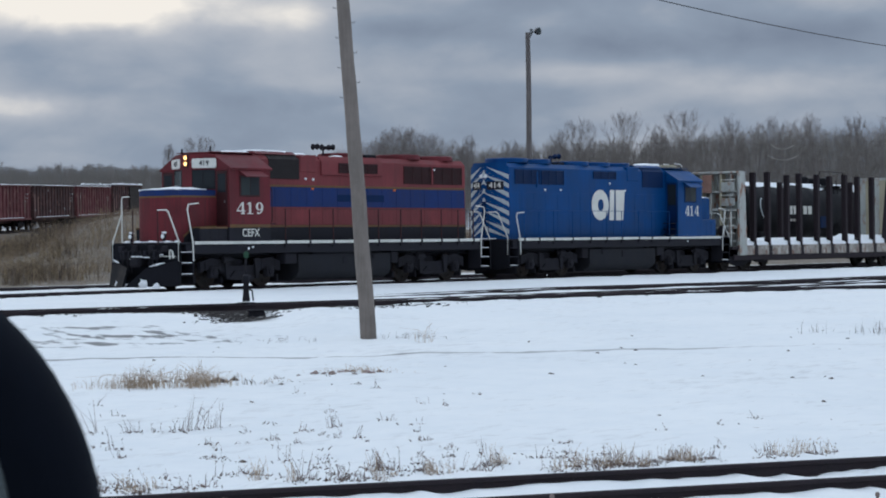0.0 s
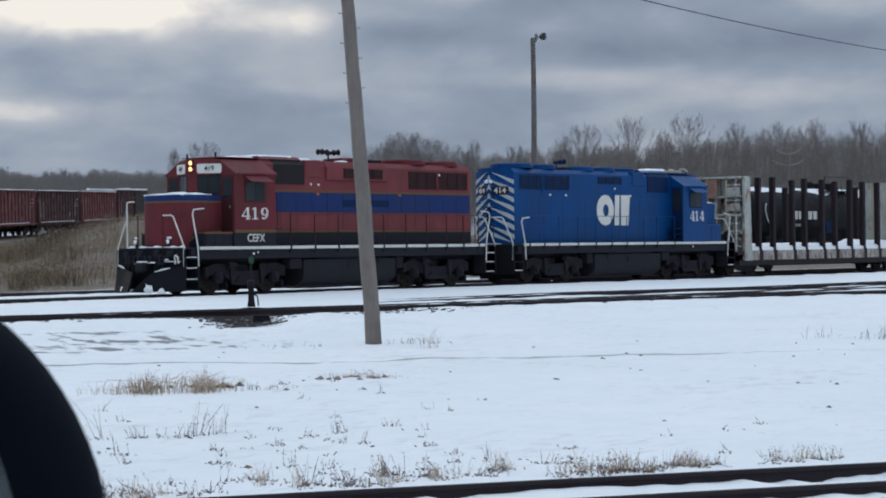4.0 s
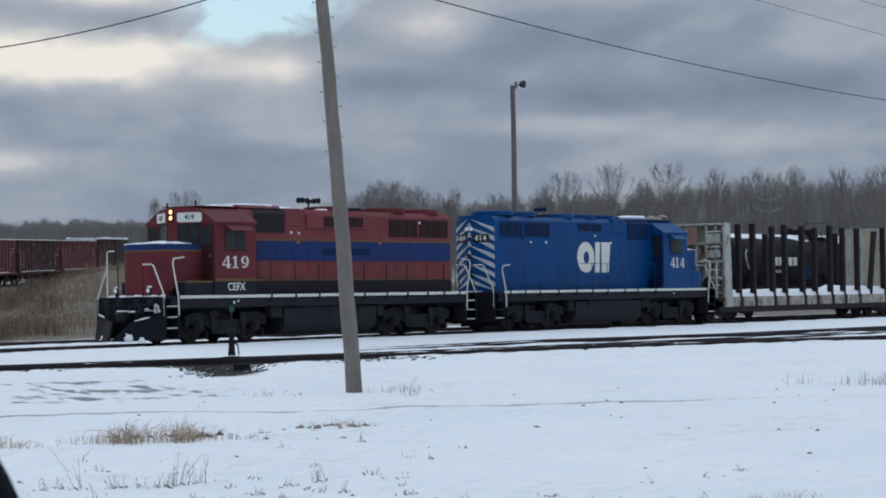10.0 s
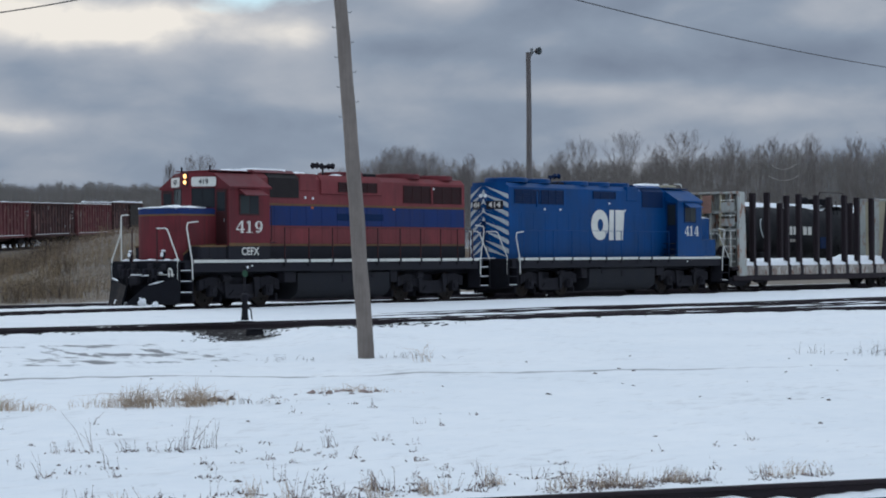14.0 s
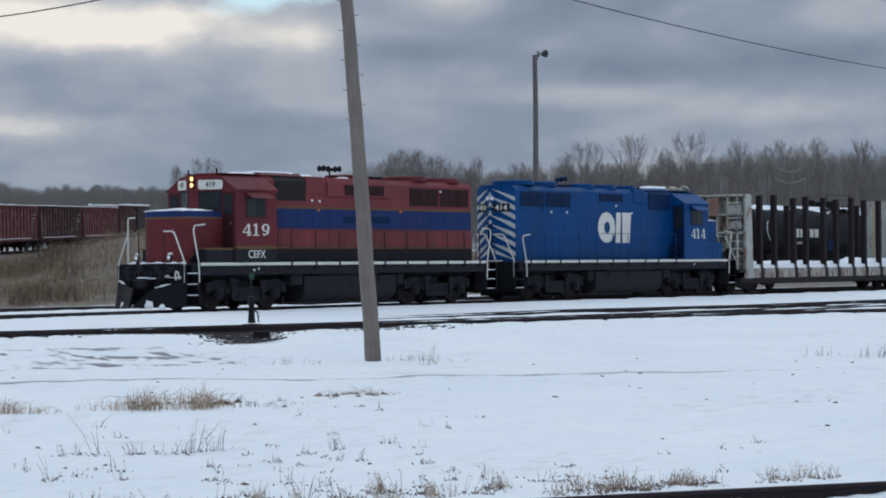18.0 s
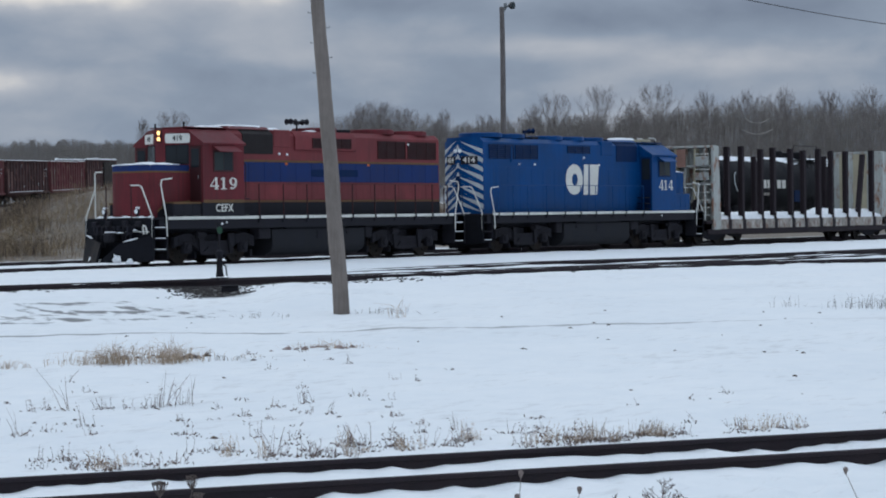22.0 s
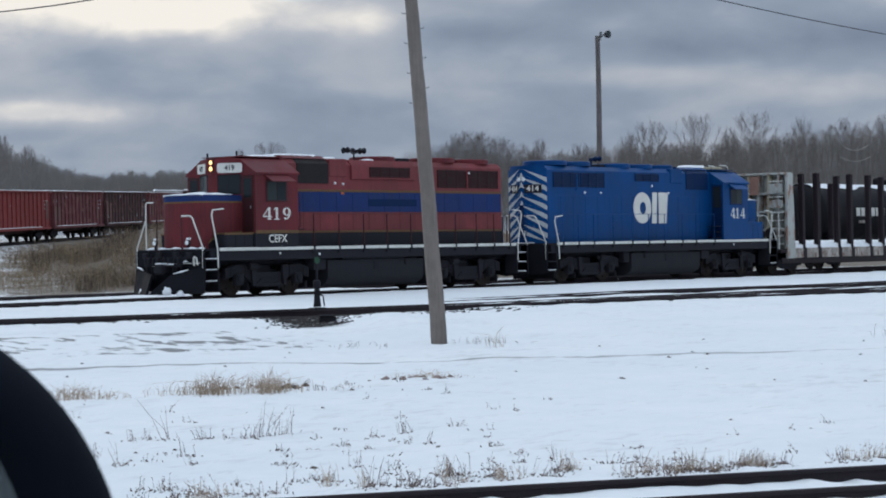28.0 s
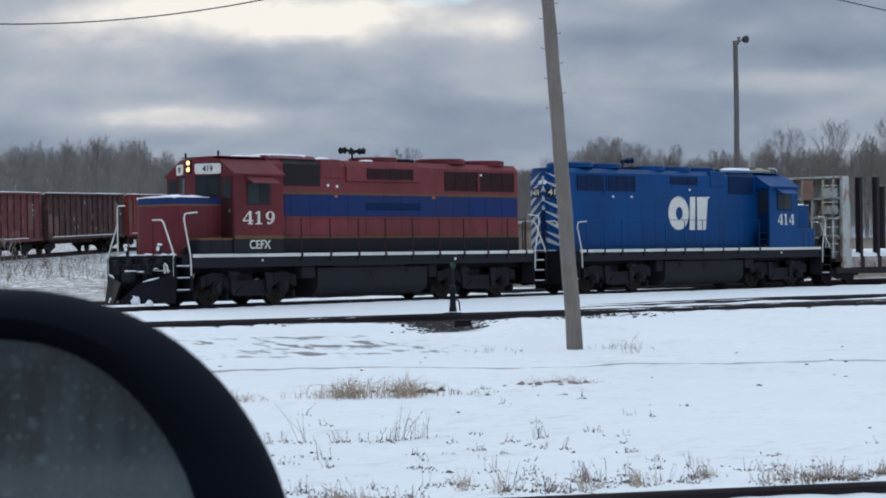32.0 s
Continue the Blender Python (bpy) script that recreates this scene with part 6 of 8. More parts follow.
for k, (mt, lab) in enumerate(((gondola_red, "red high-sided gondola car with snow on its rim"), (gondola_brown, "dark brown ribbed gondola car with faded markings"), (gondola_bright, "bright red gondola car between two brown ones"), (gondola_red, "dull red gondola car with rust streaks"), (gondola_brown, "rusty brown gondola car on the siding"), (gondola_red, "dull red gondola car, snow on its rim"), (gondola_brown, "distant brown gondola car with thick snow on its rim"))):
    gondola(k - 1, mt, lab, 0.10 if k < 6 else 0.3, 0.0 if k < 6 else 0.22)

# ---- poles, wires, switch stand ----
POLE_FOOT = Vector((-17.92, -23.88, -0.62))
ACROSS = Vector((0.598, -0.802, 0))
AWAY = Vector((0.802, 0.598, 0))


def pole_at(h):
    """The pole leans and bends a little."""
    return ACROSS * -(0.0550 * h + 0.00130 * h * h) + Vector((0, 0, h))


pole = thing("utility_pole", "grey weathered wooden utility pole leaning over the snow", "utility pole", pose(*POLE_FOOT))
shaft = Mesh()
rings = 28
shaft.sweep([pole_at(10.9 * i / rings) + Vector((0.006 * math.sin(i * 0.9), 0.006 * math.cos(i * 1.3), 0)) for i in range(rings + 1)], [0.155 - 0.052 * i / rings + 0.003 * math.sin(i * 2.1) for i in range(rings + 1)], 18)
part("shaft", shaft, pole_wood, pole, smooth=60)
for k in range(20):
    p = pole_at(4.76 + 0.284 * k)
    s = 1 if k % 2 else -1
    part("step_bolt", Mesh().sweep([p + ACROSS * s * 0.09, p + ACROSS * s * 0.185, p + ACROSS * s * 0.19 + Vector((0, 0, 0.025))], 0.009, 6), galvanised, pole)
top_m = Matrix.Translation(pole_at(10.6)) @ Matrix.Rotation(radians(8), 4, "Z")
part("crossarm", Mesh().box(-0.06, 0.06, -1.1, 1.1, -0.06, 0.06, 0.01).moved(top_m), pole_wood, pole)
for y in (-0.95, -0.4, 0.95):
    part("insulator", Mesh().lathe([(0.02, 0), (0.05, 0.03), (0.03, 0.06), (0.05, 0.09), (0.02, 0.12)], top_m @ Vector((0, y, 0.06)), "z", 12), loco_black, pole)
part("wire_clamp", Mesh().lathe([(0.122, -0.06), (0.132, 0), (0.122, 0.06)], pole_at(8.27), "z", 16), galvanised, pole)


def wire(name, label, a, b, sag, r, n=40):
    a, b = Vector(a), Vector(b)
    pts = [a.lerp(b, i / n) - Vector((0, 0, sag * 4 * (i / n) * (1 - i / n))) for i in range(n + 1)]
    return tagged(part(name, Mesh().sweep(pts, r, 6), wire_black), label, "cable")


CLAMP = POLE_FOOT + pole_at(8.27)
SPAN_R = AWAY * 29.3 + ACROSS * 16.2
wire("overhead_cable", "black cable running level from the leaning pole to the next", CLAMP, CLAMP + SPAN_R * 1.9 + Vector((0, 0, 1.203)), 0.80, 0.0135)
wire("overhead_cable", "black cable sagging from the leaning pole towards the yard", CLAMP + Vector((0, 0, 0.137)), CLAMP - ACROSS * 17.98 + AWAY * 0.313 + Vector((0, 0, -0.320)), 1.556, 0.012)
arm_a, arm_b = POLE_FOOT + top_m @ Vector((0, -0.95, 0.15)), POLE_FOOT + top_m @ Vector((0, 0.95, 0.15))
wire("power_line", "thin upper power line running on past the pole", arm_a, arm_a + SPAN_R * 1.9 + Vector((0, 0, 0.9)), 0.35, 0.007)
wire("power_line", "thin power line running on past the pole", arm_b, arm_b + SPAN_R * 1.9 + Vector((0, 0, 0.5)), 0.4, 0.007)

# flood lamp on a tall mast behind the train
mast_wood = mat("mast_wood", (0.17, 0.152, 0.148), 0.85, 0, 0.22, 2.5, 60, 0.3, (0.06, 0.052, 0.05), 0.5, streak=True)
dark_metal = mat("dark_metal", (0.07, 0.072, 0.078), 0.5, 0.5, 0.2, 6, 40, 0.05)
MAST = Vector((40.96, 12.87, 0))
mast = thing("yard_lamp", "tall wooden yard lamp mast with a single floodlight", "lamp post", pose(MAST.x, MAST.y, ground_z(MAST.x, MAST.y) - 0.2))
mh = 11.97 - ground_z(MAST.x, MAST.y)
part("mast", Mesh().sweep([(0.02 * math.sin(i), 0, mh * i / 10) for i in range(11)], [0.165 - 0.05 * i / 10 for i in range(11)], 14), mast_wood, mast, smooth=60)
part("bracket", Mesh().sweep([(0.05, -0.05, mh - 0.30), (0.13, -0.16, mh - 0.05), (0.18, -0.26, mh + 0.06)], 0.03, 8).box(0.04, 0.16, -0.20, -0.06, mh - 0.10, mh + 0.20, 0.03), galvanised, mast)
fl = part("floodlight", Mesh().lathe([(0.06, 0.20), (0.11, 0.16), (0.165, 0.07), (0.19, -0.06), (0.185, -0.09), (0.04, -0.105)], (0.30, -0.40, mh + 0.06), "y", 20), dark_metal, mast, "grey metal floodlight head")
part("lens", Mesh().lathe([(0.175, -0.095), (0.11, -0.12), (0.02, -0.13)], (0.30, -0.40, mh + 0.06), "y", 20), cab_glass_pale, fl)

# switch stand at the turnout
STAND = Vector((-6.42, -10.52, 0))
sz = -0.24
stand = thing("switch_stand", "dark switch stand with a small green target lamp", "switch stand", pose(STAND.x, STAND.y, sz))
part("base", Mesh().box(-0.20, 0.20, -0.18, 0.18, 0.0, 0.10, 0.02), running_gear, stand)
part("column", Mesh().lathe([(0.11, 0.12), (0.085, 0.3), (0.075, 0.60), (0.10, 0.64), (0.10, 0.80), (0.05, 0.84)], (0, 0, 0), "z", 14), running_gear, stand)
part("lever", Mesh().sweep([(0.06, -0.06, 0.45), (0.13, -0.10, 0.40), (0.15, -0.12, 0.14)], 0.02, 6), running_gear, stand)
part("spindle", Mesh().tube((0, 0, 0.7), (0, 0, 1.32), 0.03, 0.03, 8), running_gear, stand)
green_target = mat("green_target", (0.014, 0.065, 0.034), 0.5, 0, 0.2)
part("target", Mesh().lathe([(0.01, -0.012), (0.095, -0.012), (0.10, 0), (0.095, 0.012), (0.01, 0.012)], (0, -0.02, 1.36), "y", 20), green_target, stand, "round green target")
part("lamp", Mesh().box(-0.055, 0.055, -0.055, 0.055, 1.46, 1.58, 0.015), running_gear, stand)
part("lamp_lens", Mesh().lathe([(0.0, -0.02), (0.03, -0.014), (0.036, 0)], (0.06, -0.06, 1.53), "y", 12), marker_lamp, stand, "small white lamp lens")
mz = ground_z(-12.1, -15.9) + rough_z(-12.1, -15.9)
machine = thing("switch_machine", "low dark steel switch box in the hollow", "switch box", pose(-12.1, -15.9, mz - 0.03, 0, 0, -45))
part("case", Mesh().box(-0.20, 0.20, -0.16, 0.16, 0.0, 0.15, 0.03), running_gear, machine)
part("lid", Mesh().box(-0.22, 0.22, -0.18, 0.18, 0.15, 0.18, 0.015), running_gear, machine)
frog = thing("switch_frog", "dark steel frog casting clear of snow", "track part", pose(3.94, -15.95, -0.27, 0, 0, -25))
part("casting", Mesh().box(-0.55, 0.55, -0.16, 0.16, 0.0, 0.17, 0.03), rail_steel, frog)
part("guard_plate", Mesh().box(-0.8, 0.8, -0.32, 0.32, 0.0, 0.05, 0.01), rail_steel, frog)

# ---- the parked car's door mirror, close to the lens ----
RIGHT, UP, AHEAD = Vector((0.6691, -0.7430, -0.0172)), Vector((0.0090, -0.0150, 0.9998)), Vector((0.7431, 0.6691, 0.0033))
M_AT = EYE + AHEAD * 0.85 + RIGHT * (-0.1716) + UP * (-0.1452)
m_pose = Matrix(((RIGHT.x, UP.x, -AHEAD.x, M_AT.x), (RIGHT.y, UP.y, -AHEAD.y, M_AT.y), (RIGHT.z, UP.z, -AHEAD.z, M_AT.z), (0, 0, 0, 1)))
car = thing("parked_car", "black parked car with a rounded door mirror", "car", m_pose)


def oval(w, h, z, n=72, e=2.15, dx=0.0):
    pts = []
    for i in range(n):
        a = 2 * math.pi * i / n
        c, s = math.cos(a), math.sin(a)
        pts.append((dx + w * math.copysign(abs(c) ** (2 / e), c), h * math.copysign(abs(s) ** (2 / e), s), z))
    return pts


def loft(rings):
    m, n = Mesh(), len(rings[0])
    for r in rings:
        m.v += r
    m.f = [(i * n + k, i * n + (k + 1) % n, (i + 1) * n + (k + 1) % n, (i + 1) * n + k) for i in range(len(rings) - 1) for k in range(n)]
    m.f += [tuple(range(n))[::-1], tuple(range(len(m.v) - n, len(m.v)))]
    return m


W, H = 0.1179, 0.1293
housing = part("mirror_housing", loft([oval(W * 0.60, H * 0.70, -0.024), oval(W * 0.717, H * 0.851, -0.024), oval(W * 0.724, H * 0.857, -0.008), oval(W * 0.77, H * 0.895, -0.004), oval(W * 0.82, H * 0.92, -0.002), oval(W * 0.88, H * 0.948, -0.004), oval(W * 0.94, H * 0.97, -0.009), oval(W * 0.98, H * 0.99, -0.018), oval(W, H, -0.03), oval(W * 0.97, H * 0.97, -0.055), oval(W * 0.85, H * 0.86, -0.085), oval(W * 0.55, H * 0.58, -0.105), oval(W * 0.1, H * 0.1, -0.112)]), car_black, car, smooth=50)


def mirror_glass():
    """Silvered glass under a film of road dirt and dried drops."""
    m = bpy.data.materials.new("mirror_glass")
    m.use_nodes = True
    t = m.node_tree
    t.nodes.clear()
    o = t.nodes.new("ShaderNodeOutputMaterial")
    tc = t.nodes.new("ShaderNodeTexCoord")
    gl = node(t, "ShaderNodeBsdfGlossy", Roughness=0.05)
    gl.inputs["Color"].default_value = (0.074, 0.084, 0.087, 1)
    df = node(t, "ShaderNodeBsdfDiffuse")
    vor = node(t, "ShaderNodeTexVoronoi", Scale=75.0, Randomness=1.0)
    vor.voronoi_dimensions = "2D"
    link(t, tc.outputs["Object"], vor.inputs["Vector"])
    nz = node(t, "ShaderNodeTexNoise", Scale=38.0, Detail=5.0)
    run = t.nodes.new("ShaderNodeMapping")
    run.inputs["Scale"].default_value = (2.2, 0.35, 1.0)
    link(t, tc.outputs["Object"], run.inputs["Vector"])
    link(t, run.outputs[0], nz.inputs["Vector"])
    drops = ramp(t, vor.outputs["Distance"], [(0.10, (1, 1, 1)), (0.26, (0, 0, 0))])
    keep = ramp(t, vor.outputs["Color"], [(0.45, (0, 0, 0)), (0.7, (0.8, 0.8, 0.8))])
    f = mix_rgb(t, 1.0, drops, keep, "MULTIPLY")
    small = node(t, "ShaderNodeTexVoronoi", Scale=260.0, Randomness=1.0)
    small.voronoi_dimensions = "2D"
    link(t, tc.outputs["Object"], small.inputs["Vector"])
    dots = mix_rgb(t, 1.0, ramp(t, small.outputs["Distance"], [(0.12, (1, 1, 1)), (0.34, (0, 0, 0))]), ramp(t, small.outputs["Color"], [(0.5, (0, 0, 0)), (0.75, (0.55, 0.55, 0.55))]), "MULTIPLY")
    f = mix_rgb(t, 1.0, f, dots, "ADD")
    film = ramp(t, nz.outputs[0], [(0.38, (0.02, 0.02, 0.02)), (0.60, (0.42, 0.42, 0.42))])
    f = mix_rgb(t, 1.0, f, film, "ADD")
    df.inputs["Color"].default_value = (0.15, 0.18, 0.195, 1)
    mx = t.nodes.new("ShaderNodeMixShader")
    link(t, f, mx.inputs[0])
    link(t, gl.outputs[0], mx.inputs[1])
    link(t, df.outputs[0], mx.inputs[2])
    link(t, mx.outputs[0], o.inputs[0])
    return m


glass_mesh = loft([oval(W * 0.716, H * 0.850, -0.011), oval(W * 0.716, H * 0.850, -0.009), oval(W * 0.35, H * 0.42, -0.0085), oval(W * 0.02, H * 0.02, -0.0085)])
glass_mesh.v = [(x, y, z - 0.0035 - 0.040 * y) for x, y, z in glass_mesh.v]
part("mirror_glass", glass_mesh, mirror_glass(), car, "dusty mirror glass with dried water drops", smooth=50)
to_local = m_pose.inverted()


def in_world(mesh):
    return mesh.moved(to_local)


# the mirror's foot, the door below it and the rest of the body, under the sill of the open window
CAR_WAY = Vector((-0.8418, 0.5397, 0))
CAR_OUT = Vector((0.5397, 0.8418, 0))
CAR_0 = EYE + CAR_OUT * 0.22
gz = ground_z(EYE.x, EYE.y)


def cp(a, o, z):
    p = CAR_0 + CAR_WAY * a + CAR_OUT * o
    return Vector((p.x, p.y, z))


foot = Mesh().sweep([M_AT - AHEAD * -0.05 - UP * 0.10, M_AT + AHEAD * 0.0 - UP * 0.16, cp(0.62, 0.0, 1.00)], [0.035, 0.03, 0.045], 12)
part("mirror_foot", in_world(foot), car_black, car)


def panel_box(a0, a1, o0, o1, z0, z1):
    m = Mesh().box(a0, a1, o0, o1, z0, z1, 0.04)
    m.v = [tuple(cp(a, o, z)) for a, o, z in m.v]
    return in_world(m)


part("door", panel_box(-0.55, 0.65, -0.06, 0.0, gz + 0.32, 1.0), car_black, car)
part("rear_body", panel_box(-2.3, -0.57, -0.06, 0.0, gz + 0.32, 1.0), car_black, car)
part("front_wing", panel_box(0.67, 2.3, -0.06, 0.0, gz + 0.45, 0.98), car_black, car)
part("far_side", panel_box(-2.3, 2.3, -1.75, -1.68, gz + 0.32, 1.0), car_black, car)
part("bonnet", panel_box(0.95, 2.3, -1.68, -0.06, 0.90, 0.98), car_black, car)
part("floor_pan", panel_box(-2.3, 2.3, -1.68, -0.06, gz + 0.25, gz + 0.32), car_black, car)
part("tail", panel_box(-2.32, -2.2, -1.68, -0.06, gz + 0.35, 1.0), car_black, car)
for a in (-1.45, 1.55):
    for o in (-1.60, -0.12):
        m = Mesh().lathe([(0.12, -0.1), (0.30, -0.1), (0.34, -0.06), (0.34, 0.06), (0.30, 0.1), (0.12, 0.1)], (0, 0, 0), "y", 24)
        m.v = [tuple(cp(a + x, o + y, gz + 0.335 + z)) for x, y, z in m.v]
        part("wheel", in_world(m), tyre_black, car)

# ---- woods, grass and weeds ----
def seg_mesh(name, segs, material, sides=3):
    """Thin tapered sticks, one row each: x0 y0 z0 x1 y1 z1 r0 r1."""
    s = np.asarray(segs, dtype=np.float64)
    p, q, r0, r1 = s[:, 0:3], s[:, 3:6], s[:, 6:7], s[:, 7:8]
    d = q - p
    d /= np.linalg.norm(d, axis=1, keepdims=True) + 1e-9
    ref = np.where(np.abs(d[:, 2:3]) > 0.9, np.array([[1.0, 0, 0]]), np.array([[0, 0, 1.0]]))
    u = np.cross(d, ref)
    u /= np.linalg.norm(u, axis=1, keepdims=True) + 1e-9
    w = np.cross(d, u)
    rings = []
    for c, r in ((p, r0), (q, r1)):
        for k in range(sides):
            a = 2 * math.pi * k / sides
            rings.append(c + (u * math.cos(a) + w * math.sin(a)) * r)
    v = np.stack(rings, axis=1).reshape(-1, 3)
    base = (np.arange(len(s)) * 2 * sides)[:, None, None]
    quad = np.array([[k, (k + 1) % sides, sides + (k + 1) % sides, sides + k] for k in range(sides)])[None]
    f = (base + quad).reshape(-1, 4)
    m = bpy.data.meshes.new(name)
    m.vertices.add(len(v))
    m.vertices.foreach_set("co", v.astype(np.float32).ravel())
    m.loops.add(f.size)
    m.loops.foreach_set("vertex_index", f.astype(np.int32).ravel())
    m.polygons.add(len(f))
    m.polygons.foreach_set("loop_start", (np.arange(len(f)) * 4).astype(np.int32))
    m.polygons.foreach_set("loop_total", np.full(len(f), 4, np.int32))
    m.update(calc_edges=True)
    m.materials.append(material)
    return m


def grow_tree(rng, wide=0.24, limbs=18, twigs=4, low=0.30, boughs=6, heart=0.62):
    """Sticks of a bare tree one metre high: a straight trunk, steep limbs, and fine twigs that fill a rounded crown."""
    out = []
    lean = Vector((rng.uniform(-0.04, 0.04), rng.uniform(-0.04, 0.04), 0))

    def stem(h):
        return Vector((lean.x * h * h, lean.y * h * h, h))

    n = 6
    for i in range(n):
        out.append((*stem(0.9 * i / n), *stem(0.9 * (i + 1) / n), 0.016 * (1 - 0.155 * i), 0.016 * (1 - 0.155 * (i + 1))))
    for k in range(limbs):
        f = (k + rng.random()) / limbs
        root = stem(low * 0.8 + (0.88 - low * 0.8) * f)
        a = k * 2.4 + rng.uniform(-0.5, 0.5)
        reach = wide * (0.35 + 0.65 * math.sin(math.pi * min(1.0, 0.28 + 0.72 * f))) * rng.uniform(0.75, 1.1)
        climb = reach * (0.5 + 1.15 * f) * rng.uniform(0.85, 1.2)
        if root.z + climb > 1.0:
            climb = max(0.03, 1.0 - root.z) * rng.uniform(0.8, 1.0)
        goal = root + Vector((math.cos(a) * reach, math.sin(a) * reach, climb))
        knee = root.lerp(goal, 0.5) + Vector((math.cos(a), math.sin(a), -0.8)) * reach * 0.10
        out.append((*root, *knee, 0.0050, 0.0034))
        out.append((*knee, *goal, 0.0034, 0.0016))
        for j in range(boughs):
            g = 0.3 + 0.7 * (j + rng.random()) / boughs
            p = root.lerp(knee, g * 2) if g < 0.5 else knee.lerp(goal, g * 2 - 1)
            side = Vector((rng.uniform(-1, 1), rng.uniform(-1, 1), rng.uniform(0.3, 1.1)))
            q = p + ((goal - root).normalized() * 0.5 + side.normalized() * 0.7).normalized() * rng.uniform(0.045, 0.095)
            out.append((*p, *q, 0.0026, 0.0013))
            for _ in range(twigs):
                c = p.lerp(q, rng.uniform(0.2, 1.0))
                w = ((q - p).normalized() * 0.55 + Vector((rng.uniform(-1, 1), rng.uniform(-1, 1), rng.uniform(-0.1, 1.1))) * 0.65).normalized()
                e = c + w * rng.uniform(0.03, 0.07)
                out.append((*c, *e, 0.0014, 0.0006))
    t = np.array(out)
    t[:, :6] /= max(t[:, 2].max(), t[:, 5].max())
    # draw stray tips in to a rounded crown
    for c in (0, 3):
        z, r = t[:, c + 2], np.hypot(t[:, c], t[:, c + 1])
        most = wide * 1.15 * np.sqrt(np.clip(1 - (np.maximum(z - heart, 0) / (1.005 - heart)) ** 2, 0.004, 1))
        t[:, c:c + 2] *= np.minimum(1, most / np.maximum(r, 1e-6))[:, None]
    return t


VIEW_AZ = 53.3


def skyline(az):
    """Height of the wood's dense part and of its crowns above eye level, in thousandths of the distance."""
    xs = (-22, -16, -14, -12.9, -12.0, -11.0, -9, -6, -4.4, -3, -1.8, -1, -0.2, 0.8, 2.2, 4, 5.2, 6.8, 8.2, 10, 12, 22)
    low = (46, 48, 50, 49, 42, 35.5, 35.5, 34, 34, 37, 41, 45, 41, 40.5, 42, 43.5, 44.5, 46.5, 47.5, 47, 46, 45)
    top = (53, 55, 58, 55, 47, 39, 38.5, 37, 38, 43, 50, 54, 50, 46, 46.5, 49, 51, 53, 54, 54, 54, 54)
    return lerp(az, xs, low), lerp(az, xs, top)


def make_woods():
    rng = random.Random(11)
    kinds = [grow_tree(rng, 0.10 + 0.022 * (k % 5), 15, 5, 0.28 + 0.06 * (k % 3), 6) for k in range(9)]
    segs = []
    az = -24.0
    while az < 24.0:
        low, top = skyline(az)
        for row in range(3):
            dist = 278 + row * 30 + rng.uniform(-14, 14)
            a = az + rng.uniform(-0.3, 0.3)
            x, y = EYE.x + math.sin(radians(VIEW_AZ + a)) * dist, EYE.y + math.cos(radians(VIEW_AZ + a)) * dist
            g = ground_z(x, y)
            h = (low + (top - low) * rng.random() ** 1.1) / 1000 * dist + EYE.z - g
            k = kinds[rng.randrange(9)]
            t, wd = rng.uniform(0, 6.28), rng.uniform(0.8, 1.25)
            c, s = math.cos(t) * wd, math.sin(t) * wd
            m = np.array([[c, -s, 0], [s, c, 0], [0, 0, 1.0]]) * h
            q = np.empty_like(k)
            q[:, 0:3] = k[:, 0:3] @ m.T + (x, y, g - 0.2)
            q[:, 3:6] = k[:, 3:6] @ m.T + (x, y, g - 0.2)
            q[:, 6:8] = np.maximum(k[:, 6:8] * h * 0.30, 0.0075)
            segs.append(q)
        az += 0.9 if abs(az) > 17 else 0.26 if -2.8 < az < -0.2 or -16.5 < az < -12 else 0.34
    az = 30.0
    while az < 330.0:
        dist = 190 + rng.uniform(-55, 55)
        x, y = EYE.x + math.sin(radians(VIEW_AZ + az)) * dist, EYE.y + math.cos(radians(VIEW_AZ + az)) * dist
        g, h = ground_z(x, y), rng.uniform(9, 14)
        k = kinds[rng.randrange(9)]
        q = k[k[:, 6] > 0.002].copy()
        k = q.copy()
        q[:, 0:6] *= h
        q[:, [0, 3]] += x
        q[:, [1, 4]] += y
        q[:, [2, 5]] += g - 0.2
        q[:, 6:8] = np.maximum(k[:, 6:8] * h * 1.4, 0.05)
        segs.append(q)
        az += 0.45 if 150 < az < 215 else 2.5
    return seg_mesh("woods", np.concatenate(segs), hazed_bark)


woods = tagged(new("woods", make_woods()), "bare grey winter wood along the far edge of the yard", "woods", kind="stuff")


